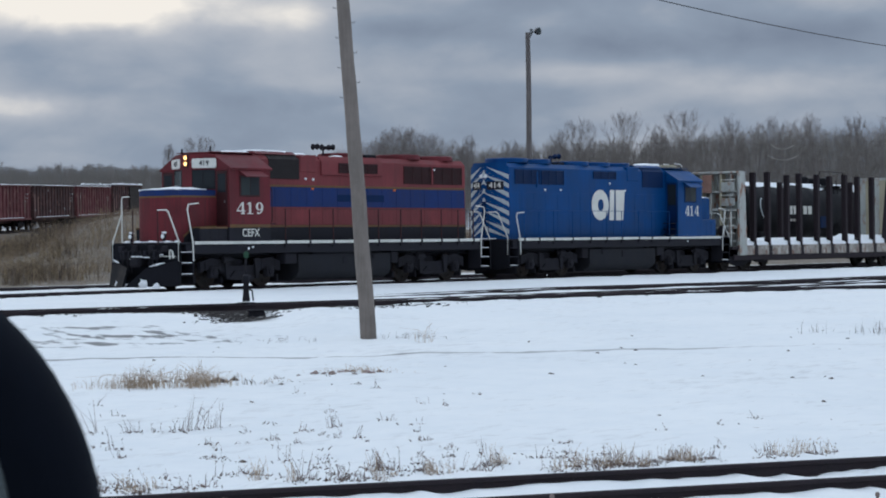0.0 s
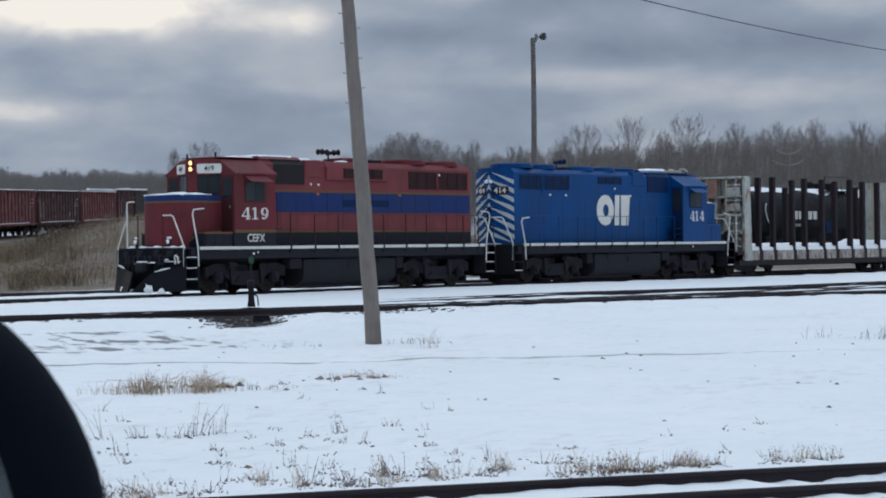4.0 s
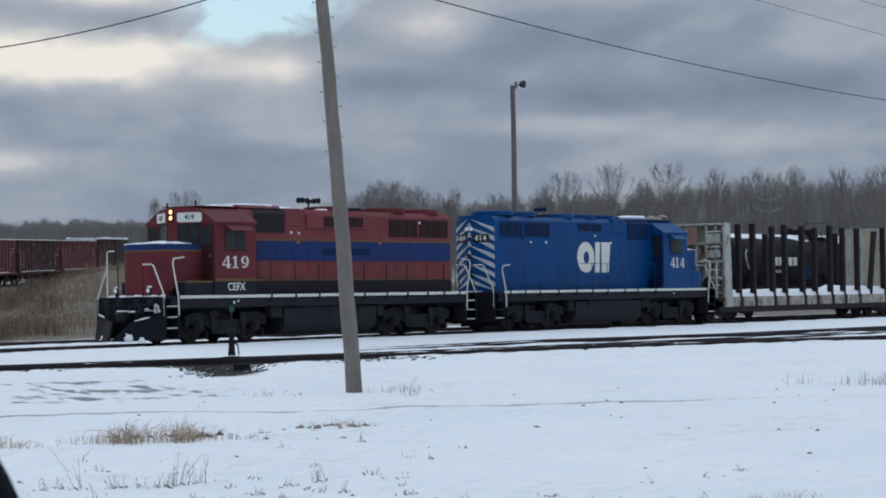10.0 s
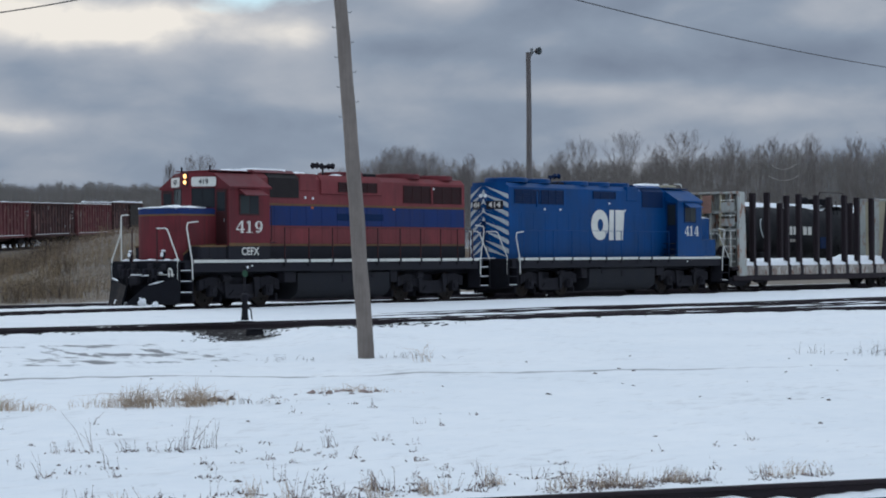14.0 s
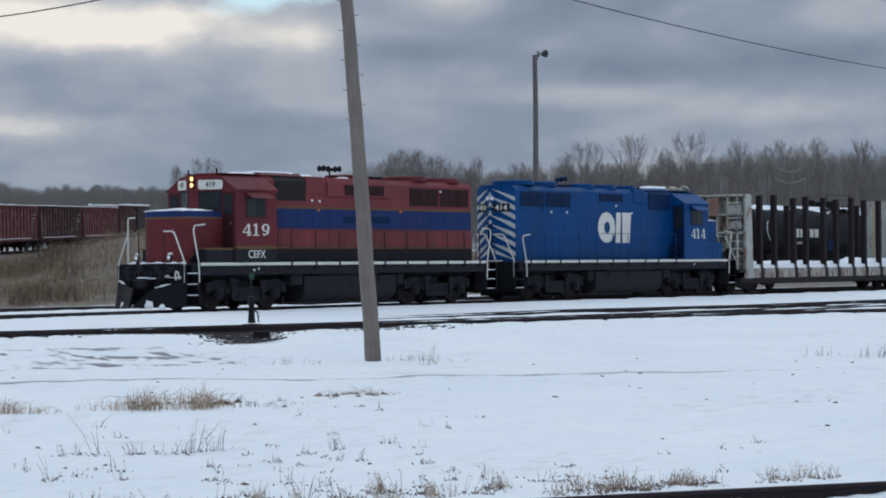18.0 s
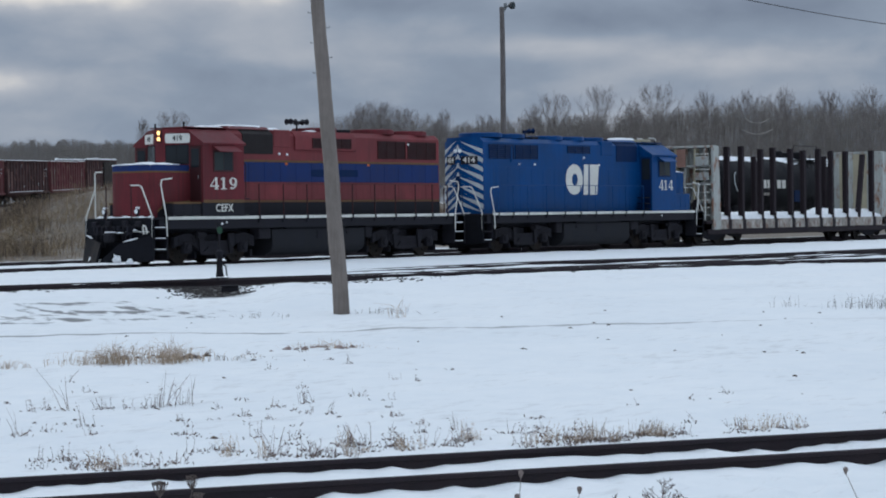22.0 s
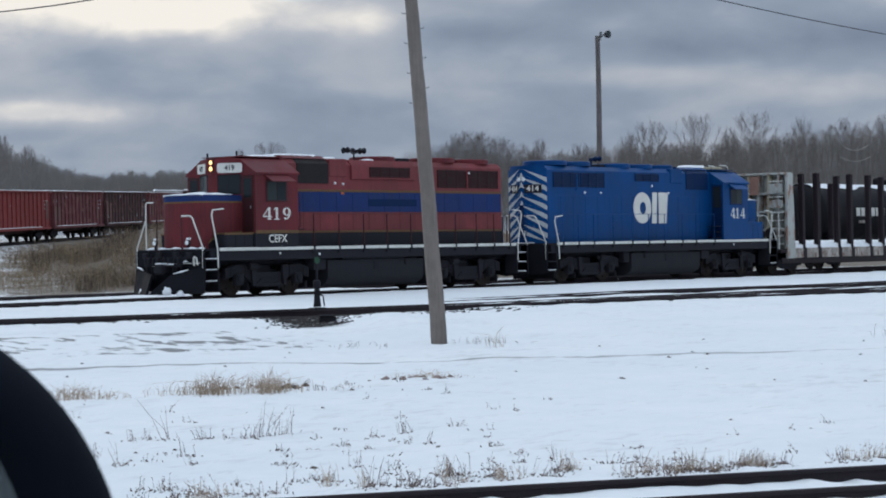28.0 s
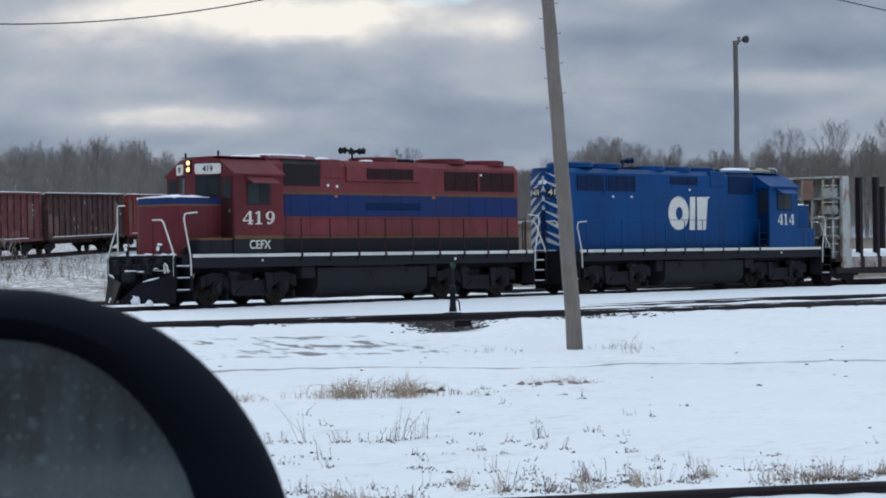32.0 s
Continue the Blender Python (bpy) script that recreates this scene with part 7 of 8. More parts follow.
def make_brush():
    """Undergrowth: upright saplings and scrub that close the wood's foot."""
    rng = np.random.default_rng(5)
    n = 110000
    az = rng.uniform(-22, 22, n)
    dist = rng.uniform(250, 330, n)
    low = np.array([skyline(a)[0] for a in az])
    x = EYE.x + np.sin(np.radians(VIEW_AZ + az)) * dist
    y = EYE.y + np.cos(np.radians(VIEW_AZ + az)) * dist
    g = np.array([ground_z(a, b) for a, b in zip(x, y)]) - 0.2
    wave = np.array([0.5 * noise.noise((a * 1.1, 3.0, 0)) + 0.6 * noise.noise((a * 4.2, 8.0, 0)) + 0.35 * noise.noise((a * 11.0, 2.0, 0)) for a in az])
    h = (low / 1000 * dist + EYE.z - g) * (0.97 + 0.16 * wave)
    start = g + h * rng.random(n) ** 0.75 * 0.88
    size = np.minimum(rng.uniform(0.9, 3.0, n), np.maximum(0.5, g + h - start) * 1.15)
    lean = rng.normal(0, 0.13, (n, 2)) * size[:, None]
    r = rng.uniform(0.010, 0.027, n)
    s = np.stack([x, y, start, x + lean[:, 0], y + lean[:, 1], start + size, r, r * 0.4], 1)
    return seg_mesh("underbrush", s, hazed_twig)


tagged(new("underbrush", make_brush()), "dense brown leafless scrub at the foot of the wood", "scrub", kind="stuff")

# single trees that stand out of the wood
rng_t = random.Random(4)
solo_a, solo_b, bush = grow_tree(rng_t, 0.22, 30, 4, 0.52, 7, 0.72), grow_tree(rng_t, 0.165, 26, 4, 0.50, 7, 0.70), grow_tree(rng_t, 0.30, 14, 4, 0.12, 5)


def solo_tree(az, dist, top, kind, label, wide=1.0, material=None, stem_rows=6):
    x, y = EYE.x + math.sin(radians(VIEW_AZ + az)) * dist, EYE.y + math.cos(radians(VIEW_AZ + az)) * dist
    g = ground_z(x, y)
    h = top / 1000 * dist + EYE.z - g
    t = thing("tree", label, "tree", pose(x, y, g - 0.3, 0, 0, az * 37))
    k = kind.copy()
    k[:, [0, 1, 3, 4]] *= h * wide
    k[:, [2, 5]] *= h
    k[:, 6:8] = np.maximum(k[:, 6:8] * h * 0.32, 0.0075)
    thick = np.arange(len(k)) < stem_rows
    for nm, sel in (("trunk", thick), ("crown", ~thick)):
        o = new(nm, seg_mesh(nm, k[sel], material or hazed_solo_bark, 5 if nm == "trunk" else 3))
        o.parent = t
    return t


for az, dist, top, kind, wide in ((-6.25, 250, 51.5, solo_a, 1), (-6.95, 250, 48, solo_b, 0.5), (-5.7, 255, 44, solo_b, 0.7), (-1.7, 258, 49, solo_a, 1.01), (-1.3, 262, 53.5, solo_b, 1.12), (-1, 258, 55, solo_a, 0.9), (-0.7, 262, 54, solo_b, 1.01), (-0.35, 258, 52, solo_a, 0.9), (-2.2, 260, 45, solo_b, 1.01), (0.7, 258, 50.5, solo_b, 0.62), (0.45, 262, 46, solo_a, 0.56), (1.65, 262, 48, solo_a, 0.67), (3.4, 258, 57.5, solo_a, 0.84), (2.9, 262, 52.5, solo_b, 0.78), (4.6, 255, 60.5, solo_a, 0.95), (6.1, 256, 61, solo_a, 1.01), (5.4, 262, 53.5, solo_b, 0.67), (7.3, 258, 57.5, solo_b, 0.78), (8.4, 262, 57, solo_b, 0.78), (9.3, 258, 58, solo_b, 0.67), (10.3, 262, 56.5, solo_a, 0.67), (-15.8, 250, 53, solo_a, 0.7), (-14.8, 250, 54, solo_b, 0.8), (-13.95, 255, 57, solo_a, 0.75), (-12.9, 250, 56, solo_a, 0.65), (-12.2, 255, 51, solo_b, 0.7), (11.3, 258, 57.5, solo_b, 0.9)):
    solo_tree(az, dist, top, kind, "bare broad-crowned deciduous tree against the grey sky" if kind is solo_a else "bare upright deciduous tree at the wood's edge", wide)
lone = solo_b[solo_b[:, 6] > 0.0025][:22].copy()
lone[:, 6:8] *= 1.5
lone[:, [0, 3]] += 0.22 * lone[:, [2, 5]]
solo_tree(-15.2, 200, 42, lone, "slender pale birch leaning before the wood", 0.5, birch_bark)
arch = [(0, 0, 0, 0.02, 0, 0.5, 0.006, 0.005), (0.02, 0, 0.5, 0.05, 0, 0.95, 0.005, 0.003)]
for z, w in ((0.88, 0.13), (0.77, 0.16)):
    q = [(0.03 + w * (k / 5 - 0.5) * 2, 0.02, z + 0.05 * (abs(k / 5 - 0.5) * 2) ** 2) for k in range(6)]
    arch += [(*q[k], *q[k + 1], 0.011, 0.011) for k in range(5)]
solo_tree(8.5, 245, 46, np.array(arch), "bent pale birch with snow on its arched limbs", 1.0, birch_bark, 2)
solo_tree(-15.75, 96, 21, lone, "thin bare pale sapling on the snowy bank", 0.6, birch_bark)
solo_tree(-16.2, 92, 15, bush, "low bare shrub on the snowy bank", 0.7, pale_twig)


def blades(name, n, place, height, material, lean=0.35, r=0.006, seed=1, bend=True):
    """Dry stalks, each of two joined pieces."""
    rng = random.Random(seed)
    rows = []
    tries = 0
    while len(rows) < n and tries < n * 6:
        tries += 1
        got = place(rng)
        if got is None:
            continue
        x, y, k = got
        z = ground_z(x, y) + rough_z(x, y) - 0.03
        h = height * k * rng.uniform(0.45, 1.15)
        a, l = rng.uniform(0, 6.28), abs(rng.gauss(0, lean))
        dx, dy = math.cos(a) * l * h, math.sin(a) * l * h
        m = (x + dx * 0.35, y + dy * 0.35, z + h * 0.62)
        rr = r * rng.uniform(0.7, 1.4)
        rows.append((x, y, z, *m, rr, rr * 0.8))
        if bend:
            rows.append((*m, x + dx * 1.2, y + dy * 1.2, z + h * (1 - 0.25 * l), rr * 0.8, rr * 0.25))
    return seg_mesh(name, rows, material)


def bank_place(rng):
    x, y = rng.uniform(-10, 58), rng.uniform(11, 46)
    u = (Vector((x, y, 0)) - GON_0).dot(GON_ACROSS)
    if u > -0.9:
        return None
    if x - 0.9 * y < -9 + 5 * noise.noise((x * 0.2, y * 0.2, 4)):
        return None
    k = 0.5 + 0.9 * noise.noise((x * 0.11, y * 0.11, 6)) + 0.5 * noise.noise((x * 0.4, y * 0.4, 2)) + 0.016 * (x - 12)
    if k < 0.22 or (y < 17 and noise.noise((x * 0.5, y * 0.5, 13)) < 0.02 + 0.03 * (17 - y)):
        return None
    return x, y, min(1.25, k)


def far_grass_place(rng):
    x, y = rng.uniform(20, 110), rng.uniform(40, 100)
    if (Vector((x, y, 0)) - GON_0).dot(GON_ACROSS) > -7 + 4 * noise.noise((x * 0.12, y * 0.12, 1)):
        return None
    k = 0.7 + 0.8 * noise.noise((x * 0.09, y * 0.09, 6))
    return (x, y, min(1.2, k)) if k > 0.3 else None


BUSHES = []
rng_b = random.Random(19)
while len(BUSHES) < 130:
    bx, by = rng_b.uniform(-2, 48), rng_b.uniform(12, 44)
    if bx - 0.9 * by > -10 and (Vector((bx, by, 0)) - GON_0).dot(GON_ACROSS) < -3.5:
        BUSHES.append((bx, by, rng_b.uniform(0.3, 1.1), rng_b.uniform(0.5, 1.2)))


def bush_place(rng):
    bx, by, w, k = BUSHES[rng.randrange(len(BUSHES))]
    return bx + rng.gauss(0, w), by + rng.gauss(0, w), k


def dark_bush_place(rng):
    bx, by, w, k = BUSHES[rng.randrange(0, len(BUSHES), 3)]
    return bx + rng.gauss(0, w * 0.8), by + rng.gauss(0, w * 0.8), k


tagged(new("grass_clumps", blades("grass_clumps", 13000, bush_place, 1.0, bank_straw, 0.55, 0.0075, 41)), "clumps of tall tan grass standing on the bank", "grass", kind="stuff")
tagged(new("bank_brush", blades("bank_brush", 7000, dark_bush_place, 1.2, dark_weed, 0.55, 0.007, 42)), "dark leafless brush among the grass of the bank", "scrub", kind="stuff")
tagged(new("far_grass", blades("far_grass", 16000, far_grass_place, 0.7, dead_grass, 1.0, 0.010, 5, False)), "pale dead grass below the gondola siding", "grass", kind="stuff")
tagged(new("tall_grass", blades("tall_grass", 42000, bank_place, 0.6, dead_grass, 1.0, 0.0055, 3)), "tall straw-coloured dead grass on the bank behind the train", "grass", kind="stuff")


def shrub_place(rng):
    x, y = rng.uniform(0, 60), rng.uniform(24, 46)
    u = (Vector((x, y, 0)) - GON_0).dot(GON_ACROSS)
    if u > -3.0 or noise.noise((x * 0.16, y * 0.16, 9)) < 0.06:
        return None
    return x, y, 1.0


tagged(new("scrub", blades("scrub", 2600, shrub_place, 0.85, litter_brown, 0.7, 0.008, 8)), "leafless dark scrub below the gondola siding", "scrub", kind="stuff")


def spot(cx, cy, w, h, turn=-32.7):
    c, s = math.cos(radians(turn)), math.sin(radians(turn))
    def place(rng):
        a, b = rng.gauss(0, w), rng.gauss(0, h)
        return cx + a * c - b * s, cy + a * s + b * c, max(0.35, 1 - 0.25 * abs(a) / w)
    return place


for cx, cy, w, h, n, tall, mt in ((-27.85, -28.2, 0.62, 0.24, 520, 0.34, straw), (-28.25, -27.95, 0.16, 0.12, 240, 0.40, straw), (-27.6, -28.5, 0.14, 0.10, 220, 0.40, straw), (-30.0, -27.0, 0.32, 0.18, 380, 0.30, straw), (-24.4, -28.8, 0.38, 0.18, 150, 0.18, straw), (-26.9, -28.9, 0.3, 0.12, 60, 0.14, dark_weed), (-18.4, -25.6, 0.10, 0.10, 26, 0.45, straw), (-17.4, -24.5, 0.5, 0.3, 70, 0.18, dark_weed), (-19.3, -23.0, 0.5, 0.3, 50, 0.16, dark_weed)):
    tagged(new("grass_tuft", blades("grass_tuft", n, spot(cx, cy, w, h), tall, mt, 0.6, 0.0036, int(abs(cx * 10)))), "tuft of dry straw grass poking through the snow" if mt is straw else "small dark weed tuft in the snow", "grass", "grass tufts", kind="stuff")
def sprigs(name, places, stems_mat, seed, stems=(1, 6), tall=0.2, leaves=10, spread=0.05, thick=1.0):
    """Dead weeds in the snow: a few thin stems fanning from one foot, and curled leaves lying round it."""
    rng = random.Random(seed)
    rows, litter = [], []
    for x, y, k in places:
        z = ground_z(x, y) + rough_z(x, y) - 0.015
        lean = rng.uniform(0, 6.28)
        for _ in range(rng.randint(*stems)):
            h = tall * k * rng.uniform(0.35, 1.2)
            a, l = lean + rng.gauss(0, 0.9), abs(rng.gauss(0.0, 0.38))
            fx, fy = x + rng.gauss(0, spread * 0.6), y + rng.gauss(0, spread * 0.6)
            dx, dy = math.cos(a) * l * h, math.sin(a) * l * h
            m = (fx + dx * 0.45, fy + dy * 0.45, z + h * 0.55)
            e = (fx + dx * 1.1, fy + dy * 1.1, z + h)
            r = rng.uniform(0.0014, 0.0026) * thick
            rows += [(fx, fy, z, *m, r, r * 0.8), (*m, *e, r * 0.8, r * 0.4)]
            for _ in range(rng.randint(0, 3)):
                f = rng.uniform(0.3, 1.0)
                p = [fx + (e[0] - fx) * f, fy + (e[1] - fy) * f, z + h * f]
                rows.append((*p, p[0] + rng.uniform(-0.02, 0.02), p[1] + rng.uniform(-0.02, 0.02), p[2] + rng.uniform(-0.005, 0.022), 0.0035 * thick, 0.0015 * thick))
        for _ in range(rng.randint(leaves // 3, leaves)):
            px, py = x + rng.gauss(0, spread), y + rng.gauss(0, spread)
            pz = ground_z(px, py) + rough_z(px, py)
            t, l = rng.uniform(0, 6.28), rng.uniform(0.010, 0.034)
            litter.append((px, py, pz, px + math.cos(t) * l, py + math.sin(t) * l, pz + rng.uniform(0.0, 0.03), rng.uniform(0.003, 0.009), rng.uniform(0.002, 0.006)))
    tagged(new(name, seg_mesh(name, rows, stems_mat)), "thin dead stalks standing in the snow", "weeds", kind="stuff")
    tagged(new("leaf_litter", seg_mesh("leaf_litter", litter, litter_brown, 4)), "curled brown leaves lying on the snow round the weeds", "leaf litter", kind="stuff")


def beside_track(rng, n, near, far, bias):
    """Feet of weeds on the far side of the near track, thicker in two stretches."""
    out = []
    while len(out) < n:
        a, b = rng.uniform(-7.5, 6.0), near + abs(rng.gauss(0, far))
        thick = lerp(a, (-7.5, -4.4, -3.6, -1.6, -1.0, 0.3, 1.0, 3.0, 3.6, 6.0), (0.2, 0.2, 0.5, 0.5, 0.4, 0.6, 1.0, 1.0, 0.15, 0.1))
        if rng.random() > thick or noise.noise((a * 1.3, b * 0.9, 2.0)) + bias * rng.random() < 0.1:
            continue
        p = EYE + NEAR_OUT * (19.45 + b) + NEAR_WAY * (a + 8.2)
        out.append((p.x, p.y, rng.uniform(0.5, 1.1)))
    return out


def in_field(rng, n):
    out = []
    while len(out) < n:
        b = rng.choice((rng.uniform(20.5, 25), rng.uniform(20.5, 33)))
        a = (rng.uniform(-6.5, 0.5) if rng.random() < 0.6 else rng.uniform(-6.5, 6)) * b / 22
        if noise.noise((a * 0.45, b * 0.45, 7.0)) - 0.05 * max(0.0, a) + 0.3 * rng.random() < 0.12:
            continue
        p = EYE + NEAR_OUT * b + NEAR_WAY * (a + b * 0.376)
        out.append((p.x, p.y, rng.uniform(0.5, 1.2)))
    return out


rng_w = random.Random(51)
sprigs("trackside_weeds", beside_track(rng_w, 120, 0.75, 0.75, 0.4), weed_brown, 21, (1, 6), 0.18, 12, 0.07, 1.15)
sprigs("trackside_straw", beside_track(rng_w, 46, 0.8, 0.4, 0.2), straw, 22, (6, 22), 0.20, 9, 0.07)
sprigs("field_weeds", in_field(rng_w, 85), weed_brown, 23, (1, 5), 0.13, 7, 0.06, 1.2)
# single clumps in the field: away from the car, along the track, stems, height
for k, (b, a, stems, tall) in enumerate(((23.41, 4.4, 2, 0.33), (25.86, 4.97, 4, 0.17), (26.1, 5.18, 4, 0.17), (26.01, 5.38, 3, 0.47), (24.05, 5.24, 2, 0.37), (25.93, 5.84, 5, 0.17), (25.82, 6.09, 3, 0.12), (25.71, 6.33, 6, 0.17), (25.83, 6.53, 5, 0.4), (25.93, 6.76, 9, 0.34), (24.17, 6.3, 2, 0.1), (22.72, 5.95, 3, 0.07), (24.27, 7.04, 3, 0.11), (25.14, 8.04, 5, 0.17), (24.04, 7.96, 2, 0.29), (21.28, 4.44, 4, 0.12), (20.56, 4.74, 2, 0.27), (20.55, 5.06, 3, 0.05), (20.53, 5.3, 6, 0.17), (20.82, 6.72, 5, 0.12), (21.08, 7.24, 14, 0.21), (20.93, 7.57, 6, 0.15), (20.77, 6.3, 4, 0.25), (23.3, 8.5, 4, 0.07))):
    p = EYE + NEAR_OUT * b + NEAR_WAY * a
    sprigs("weed_clump", [(p.x, p.y, 1.0)], weed_brown, 60 + k, (stems + 1, stems * 2), tall * 0.95, 12 + 2 * stems, 0.05 + 0.006 * stems, 1.5)


def far_weed_place(rng):
    a = rng.uniform(0, 12)
    if noise.noise((a * 0.8, 1, 1)) < -0.1:
        return None
    return -12.2 + a * 0.66 + rng.gauss(0, 0.25), -30.2 - a * 0.75 + rng.gauss(0, 0.25), rng.choice((0.6, 1.0))


tagged(new("roadside_weeds", blades("roadside_weeds", 900, far_weed_place, 0.34, dark_weed, 0.5, 0.0032, 24)), "dry weeds beside the snowy yard road", "weeds", kind="stuff")


# clods and stones that show through the snow
def clods(name, n, place, size, material, seed, label, category):
    rng = random.Random(seed)
    m = Mesh()
    for _ in range(n):
        got = place(rng)
        if got is None:
            continue
        x, y, _k = got
        z = ground_z(x, y) + rough_z(x, y)
        s = size * rng.uniform(0.4, 1.5)
        pts = [(0, 0, 0.7), (1, 0, 0), (0.2, 1, 0), (-1, 0.3, 0), (-0.3, -0.9, 0), (0, 0, -0.8)]
        t = rng.uniform(0, 6.28)
        c, sn_ = math.cos(t) * s, math.sin(t) * s
        m.add([(x + (a * c - b * sn_) * rng.uniform(0.7, 1.4), y + (a * sn_ + b * c) * rng.uniform(0.7, 1.4), z + q * s * 0.7) for a, b, q in pts], [(0, 1, 2), (0, 2, 3), (0, 3, 4), (0, 4, 1), (5, 2, 1), (5, 3, 2), (5, 4, 3), (5, 1, 4)])
    return tagged(part(name, m, material, smooth=0), label, category, kind="stuff")


def clod_place(rng):
    a, b = rng.uniform(-10, 10), rng.uniform(21, 40)
    p = EYE + NEAR_OUT * b + NEAR_WAY * (a + b * 0.376)
    return (p.x, p.y, 1) if noise.noise((a * 0.5, b * 0.5, 3)) > 0.08 or rng.random() < 0.12 else None


clods("earth_clods", 130, clod_place, 0.035, dark_weed, 31, "small dark clods and leaf litter on the snow", "clods")
clods("tuft_litter", 22, spot(-24.5, -28.7, 0.42, 0.14), 0.06, weed_brown, 38, "brown leaf clumps round a small tuft", "clods")
clods("clump_litter", 16, spot(-27.0, -28.0, 0.30, 0.14), 0.085, dark_weed, 32, "dark clods beside the grass tuft", "clods")


def pit_place(rng):
    f = rng.random()
    return -12.6 + 8.5 * f + rng.gauss(0, 0.9), -9.6 - 3.6 * f - abs(rng.gauss(0, 1.0)) - 2.2 * rng.random() * (1 - abs(2 * f - 1)), 1


def hollow_place(rng):
    v = rng.uniform(-0.5, 8.0)
    u = 4.7 - 0.44 * v + rng.gauss(0, 0.5)
    return -12.5 + u * 0.948 - v * 0.319, -9.4 - u * 0.319 - v * 0.948, 1


clods("switch_pit", 900, hollow_place, 0.05, ballast, 37, "dark cinders heaped before the switch stand", "ballast")
clods("turnout_ballast", 1000, pit_place, 0.05, ballast, 33, "dark bare ballast round the switch stand", "ballast")


def bed_place(rng):
    k = rng.random() * (len(B_LINE) - 2)
    i = int(k)
    p = Vector(B_LINE[i]).lerp(Vector(B_LINE[i + 1]), k - i)
    return p.x + rng.gauss(0, 0.5), p.y + rng.gauss(0, 0.6), 1


clods("track_ballast", 600, bed_place, 0.05, ballast, 34, "dark ballast stones showing along the yard track", "ballast")


# dead stalks standing close to the road
def seed_head_plant(kind, at, height, lean, label):
    t = thing("dried_weed", label, "weed", pose(at[0], at[1], ground_z(*at) - 0.03), "dried roadside weeds")
    rng = random.Random(int(at[0] * 100) + int(height * 50))
    tip = Vector((lean * NEAR_WAY.x, lean * NEAR_WAY.y, height))
    mid = tip * 0.55 + Vector((0, 0, 0.03))
    part("stem", Mesh().sweep([(0, 0, 0), tuple(mid), tuple(tip)], [0.0034, 0.0028, 0.0022], 6), dry_stalk, t)
    if kind == "umbel":
        rays = []
        for k in range(26):
            a, o = rng.uniform(0, 6.28), rng.uniform(0.006, 0.045)
            w = tip + Vector((math.cos(a) * o * 0.85, math.sin(a) * o * 0.85, 0.045))
            q = tip + Vector((math.cos(a) * o, math.sin(a) * o, 0.085 - o * 0.2))
            rays += [(*tip, *w, 0.002, 0.002), (*w, *q, 0.002, 0.002)]
            for _ in range(4):
                rays.append((*q, q.x + rng.uniform(-0.012, 0.012), q.y + rng.uniform(-0.012, 0.012), q.z + rng.uniform(0.0, 0.02), 0.003, 0.0045))
        o = new("seed_head", seg_mesh("seed_head", rays, dry_stalk))
        o.parent = t
    elif kind == "bud":
        part("seed_head", Mesh().lathe([(0.003, -0.012), (0.010, 0.0), (0.017, 0.018), (0.016, 0.032), (0.008, 0.04)], tip, "z", 10), dry_stalk, t)
    elif kind == "spike":
        rows = []
        for k in range(16):
            p = tip * rng.uniform(0.4, 1.0)
            a, l = rng.uniform(0, 6.28), rng.uniform(0.012, 0.05)
            rows.append((*p, p.x + math.cos(a) * l * 0.6, p.y + math.sin(a) * l * 0.6, p.z + l * rng.uniform(0.2, 1.0), 0.005, 0.0015))
        o = new("dry_leaves", seg_mesh("dry_leaves", rows, dry_stalk))
        o.parent = t
    else:
        rows = []
        for k in range(30):
            f = rng.uniform(0.25, 0.95)
            p = tip * f
            a = rng.uniform(0, 6.28)
            l = 0.26 * (1.12 - f) * (height / 0.46 + 0.3) / 1.3
            q = p + Vector((math.cos(a) * l, math.sin(a) * l, l * rng.uniform(0.5, 1.1)))
            rows.append((*p, *q, 0.0028, 0.002))
            for _ in range(4):
                g = p.lerp(q, rng.uniform(0.5, 1.0))
                rows.append((*g, g.x + rng.uniform(-0.03, 0.03), g.y + rng.uniform(-0.03, 0.03), g.z + rng.uniform(0, 0.03), 0.0035, 0.001))
        o = new("branchwork", seg_mesh("branchwork", rows, dry_stalk))
        o.parent = t
    return t


def roadside(a, q):
    p = EYE + NEAR_OUT * q + NEAR_WAY * (a + 5.1)
    return p.x, p.y


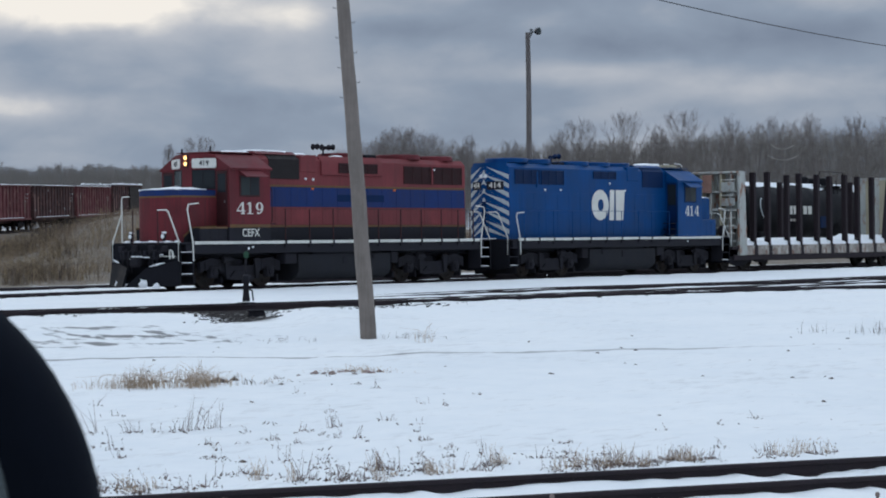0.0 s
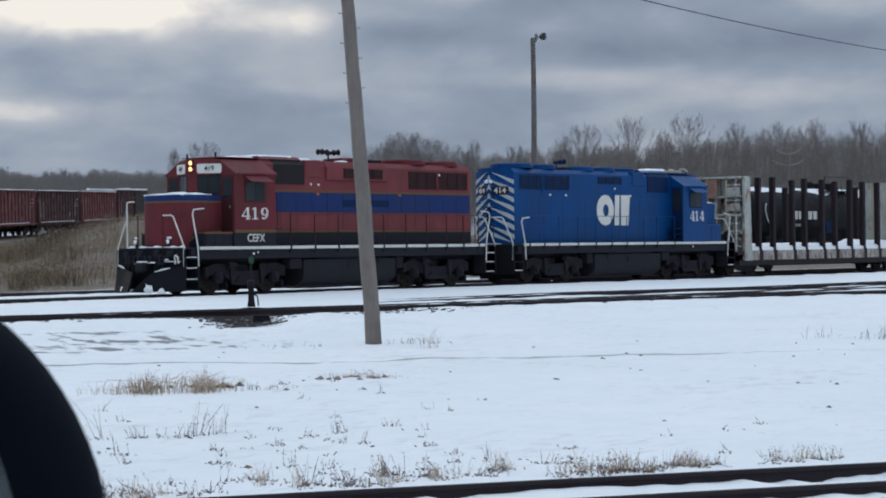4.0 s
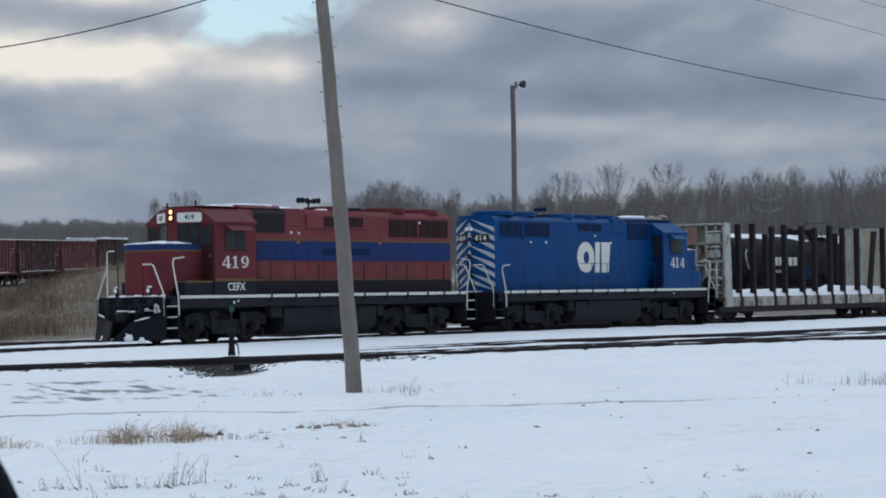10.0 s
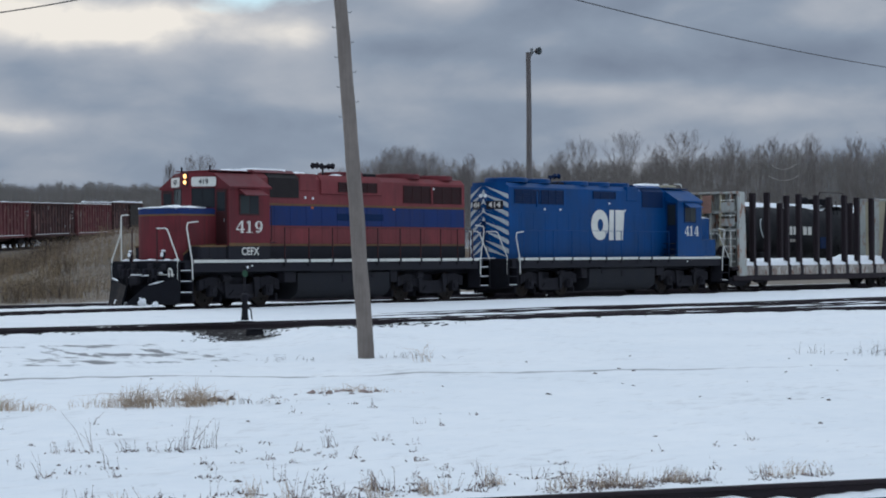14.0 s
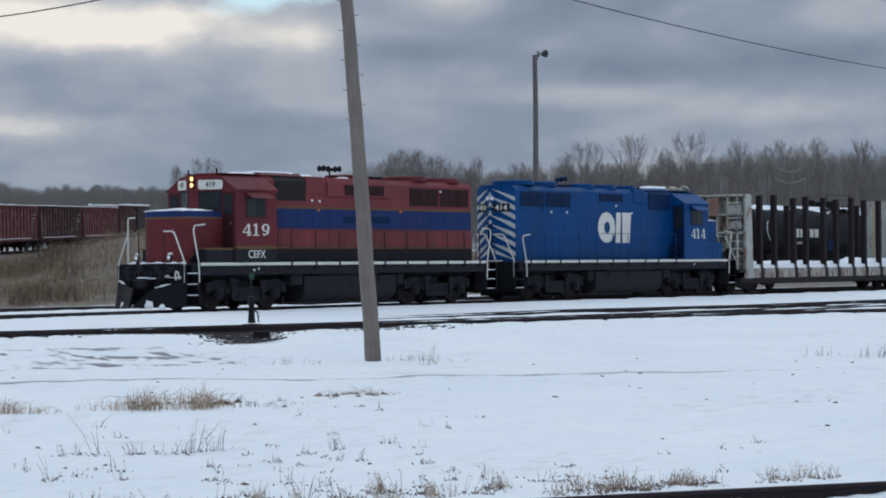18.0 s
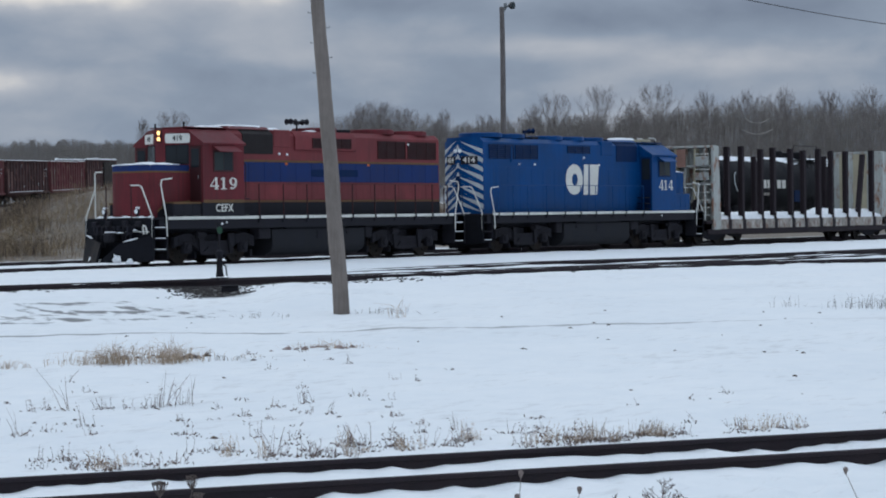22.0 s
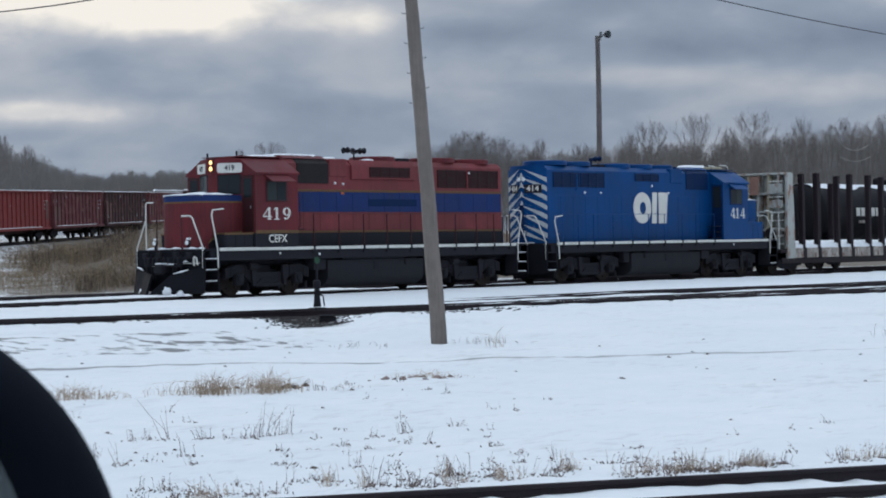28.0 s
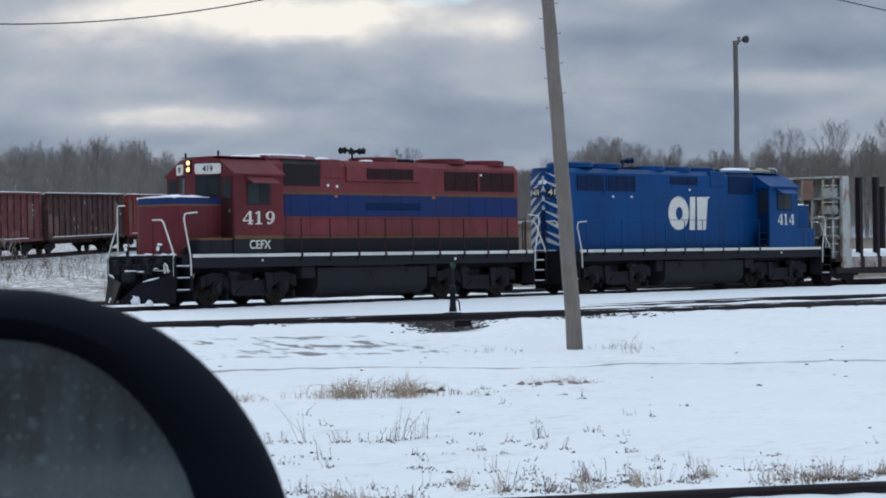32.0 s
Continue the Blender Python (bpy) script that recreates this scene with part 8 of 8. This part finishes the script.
NEAR_PLANTS = [("umbel", -2.26, 13.6, 0.40, 0.0), ("umbel", -1.84, 13.4, 0.55, 0.11), ("bud", -1.69, 13.4, 0.40, 0.0), ("umbel", -1.65, 13.5, 0.57, 0.15), ("umbel", -1.68, 13.5, 0.46, 0.21), ("bush", -1.46, 13.0, 0.31, 0.0), ("spike", -1.14, 13.2, 0.36, -0.07), ("spike", -1.07, 13.2, 0.35, 0.02),
               ("bud", 0.62, 13.4, 0.55, 0.04), ("bud", 0.61, 13.4, 0.40, 0.02), ("bud", 1.04, 13.5, 0.41, 0.08), ("spike", 1.01, 13.3, 0.28, 0.06), ("bush", 1.64, 13.4, 0.46, 0.05), ("spike", 2.09, 13.4, 0.27, 0.0), ("bud", 3.32, 13.5, 0.43, -0.18), ("spike", 1.34, 13.6, 0.37, 0.09), ("spike", 0.95, 13.3, 0.33, -0.10), ("bud", 0.81, 13.2, 0.18, 0.0), ("bush", 0.63, 13.0, 0.18, 0.02)]
for kind, a, q, h, l in NEAR_PLANTS:
    seed_head_plant(kind, roadside(a, q), h, l, {"umbel": "dried wild carrot stalk with a folded seed head", "bud": "thin dead stalk with one round seed head", "bush": "branching dead goldenrod stalk in the snow", "spike": "thin dry stalk with small clinging leaves"}[kind])

# ---- what moves: the train draws off to the left ----
SHIFT = [(0, 0), (23.4, 0), (24, -0.06), (24.5, -0.14), (25, -0.26), (25.5, -0.43), (26.0, -0.67), (26.5, -0.96), (27.0, -1.30), (27.5, -1.69), (28, -2.11), (28.5, -2.67), (29, -3.28), (29.5, -3.99), (30, -4.77), (30.5, -5.62), (31, -6.67), (31.5, -7.75), (32, -8.89)]


def motions():
    times = [0.0, 23.4] + [round(23.5 + 0.25 * k, 2) for k in range(35)]
    shift = [(t, lerp(t, [a for a, _ in SHIFT], [b for _, b in SHIFT])) for t in times]
    for ob, x0, turn in MOVING:
        walk(ob, [(t, pose(x0 + x, 0, 0, 0, 0, turn)) for t, x in SHIFT])
    for ob, x0, r, sign in WHEELS:
        walk(ob, [(t, pose(x0, 0, r, 0, math.degrees(sign * x / r), 0)) for t, x in shift])


motions()
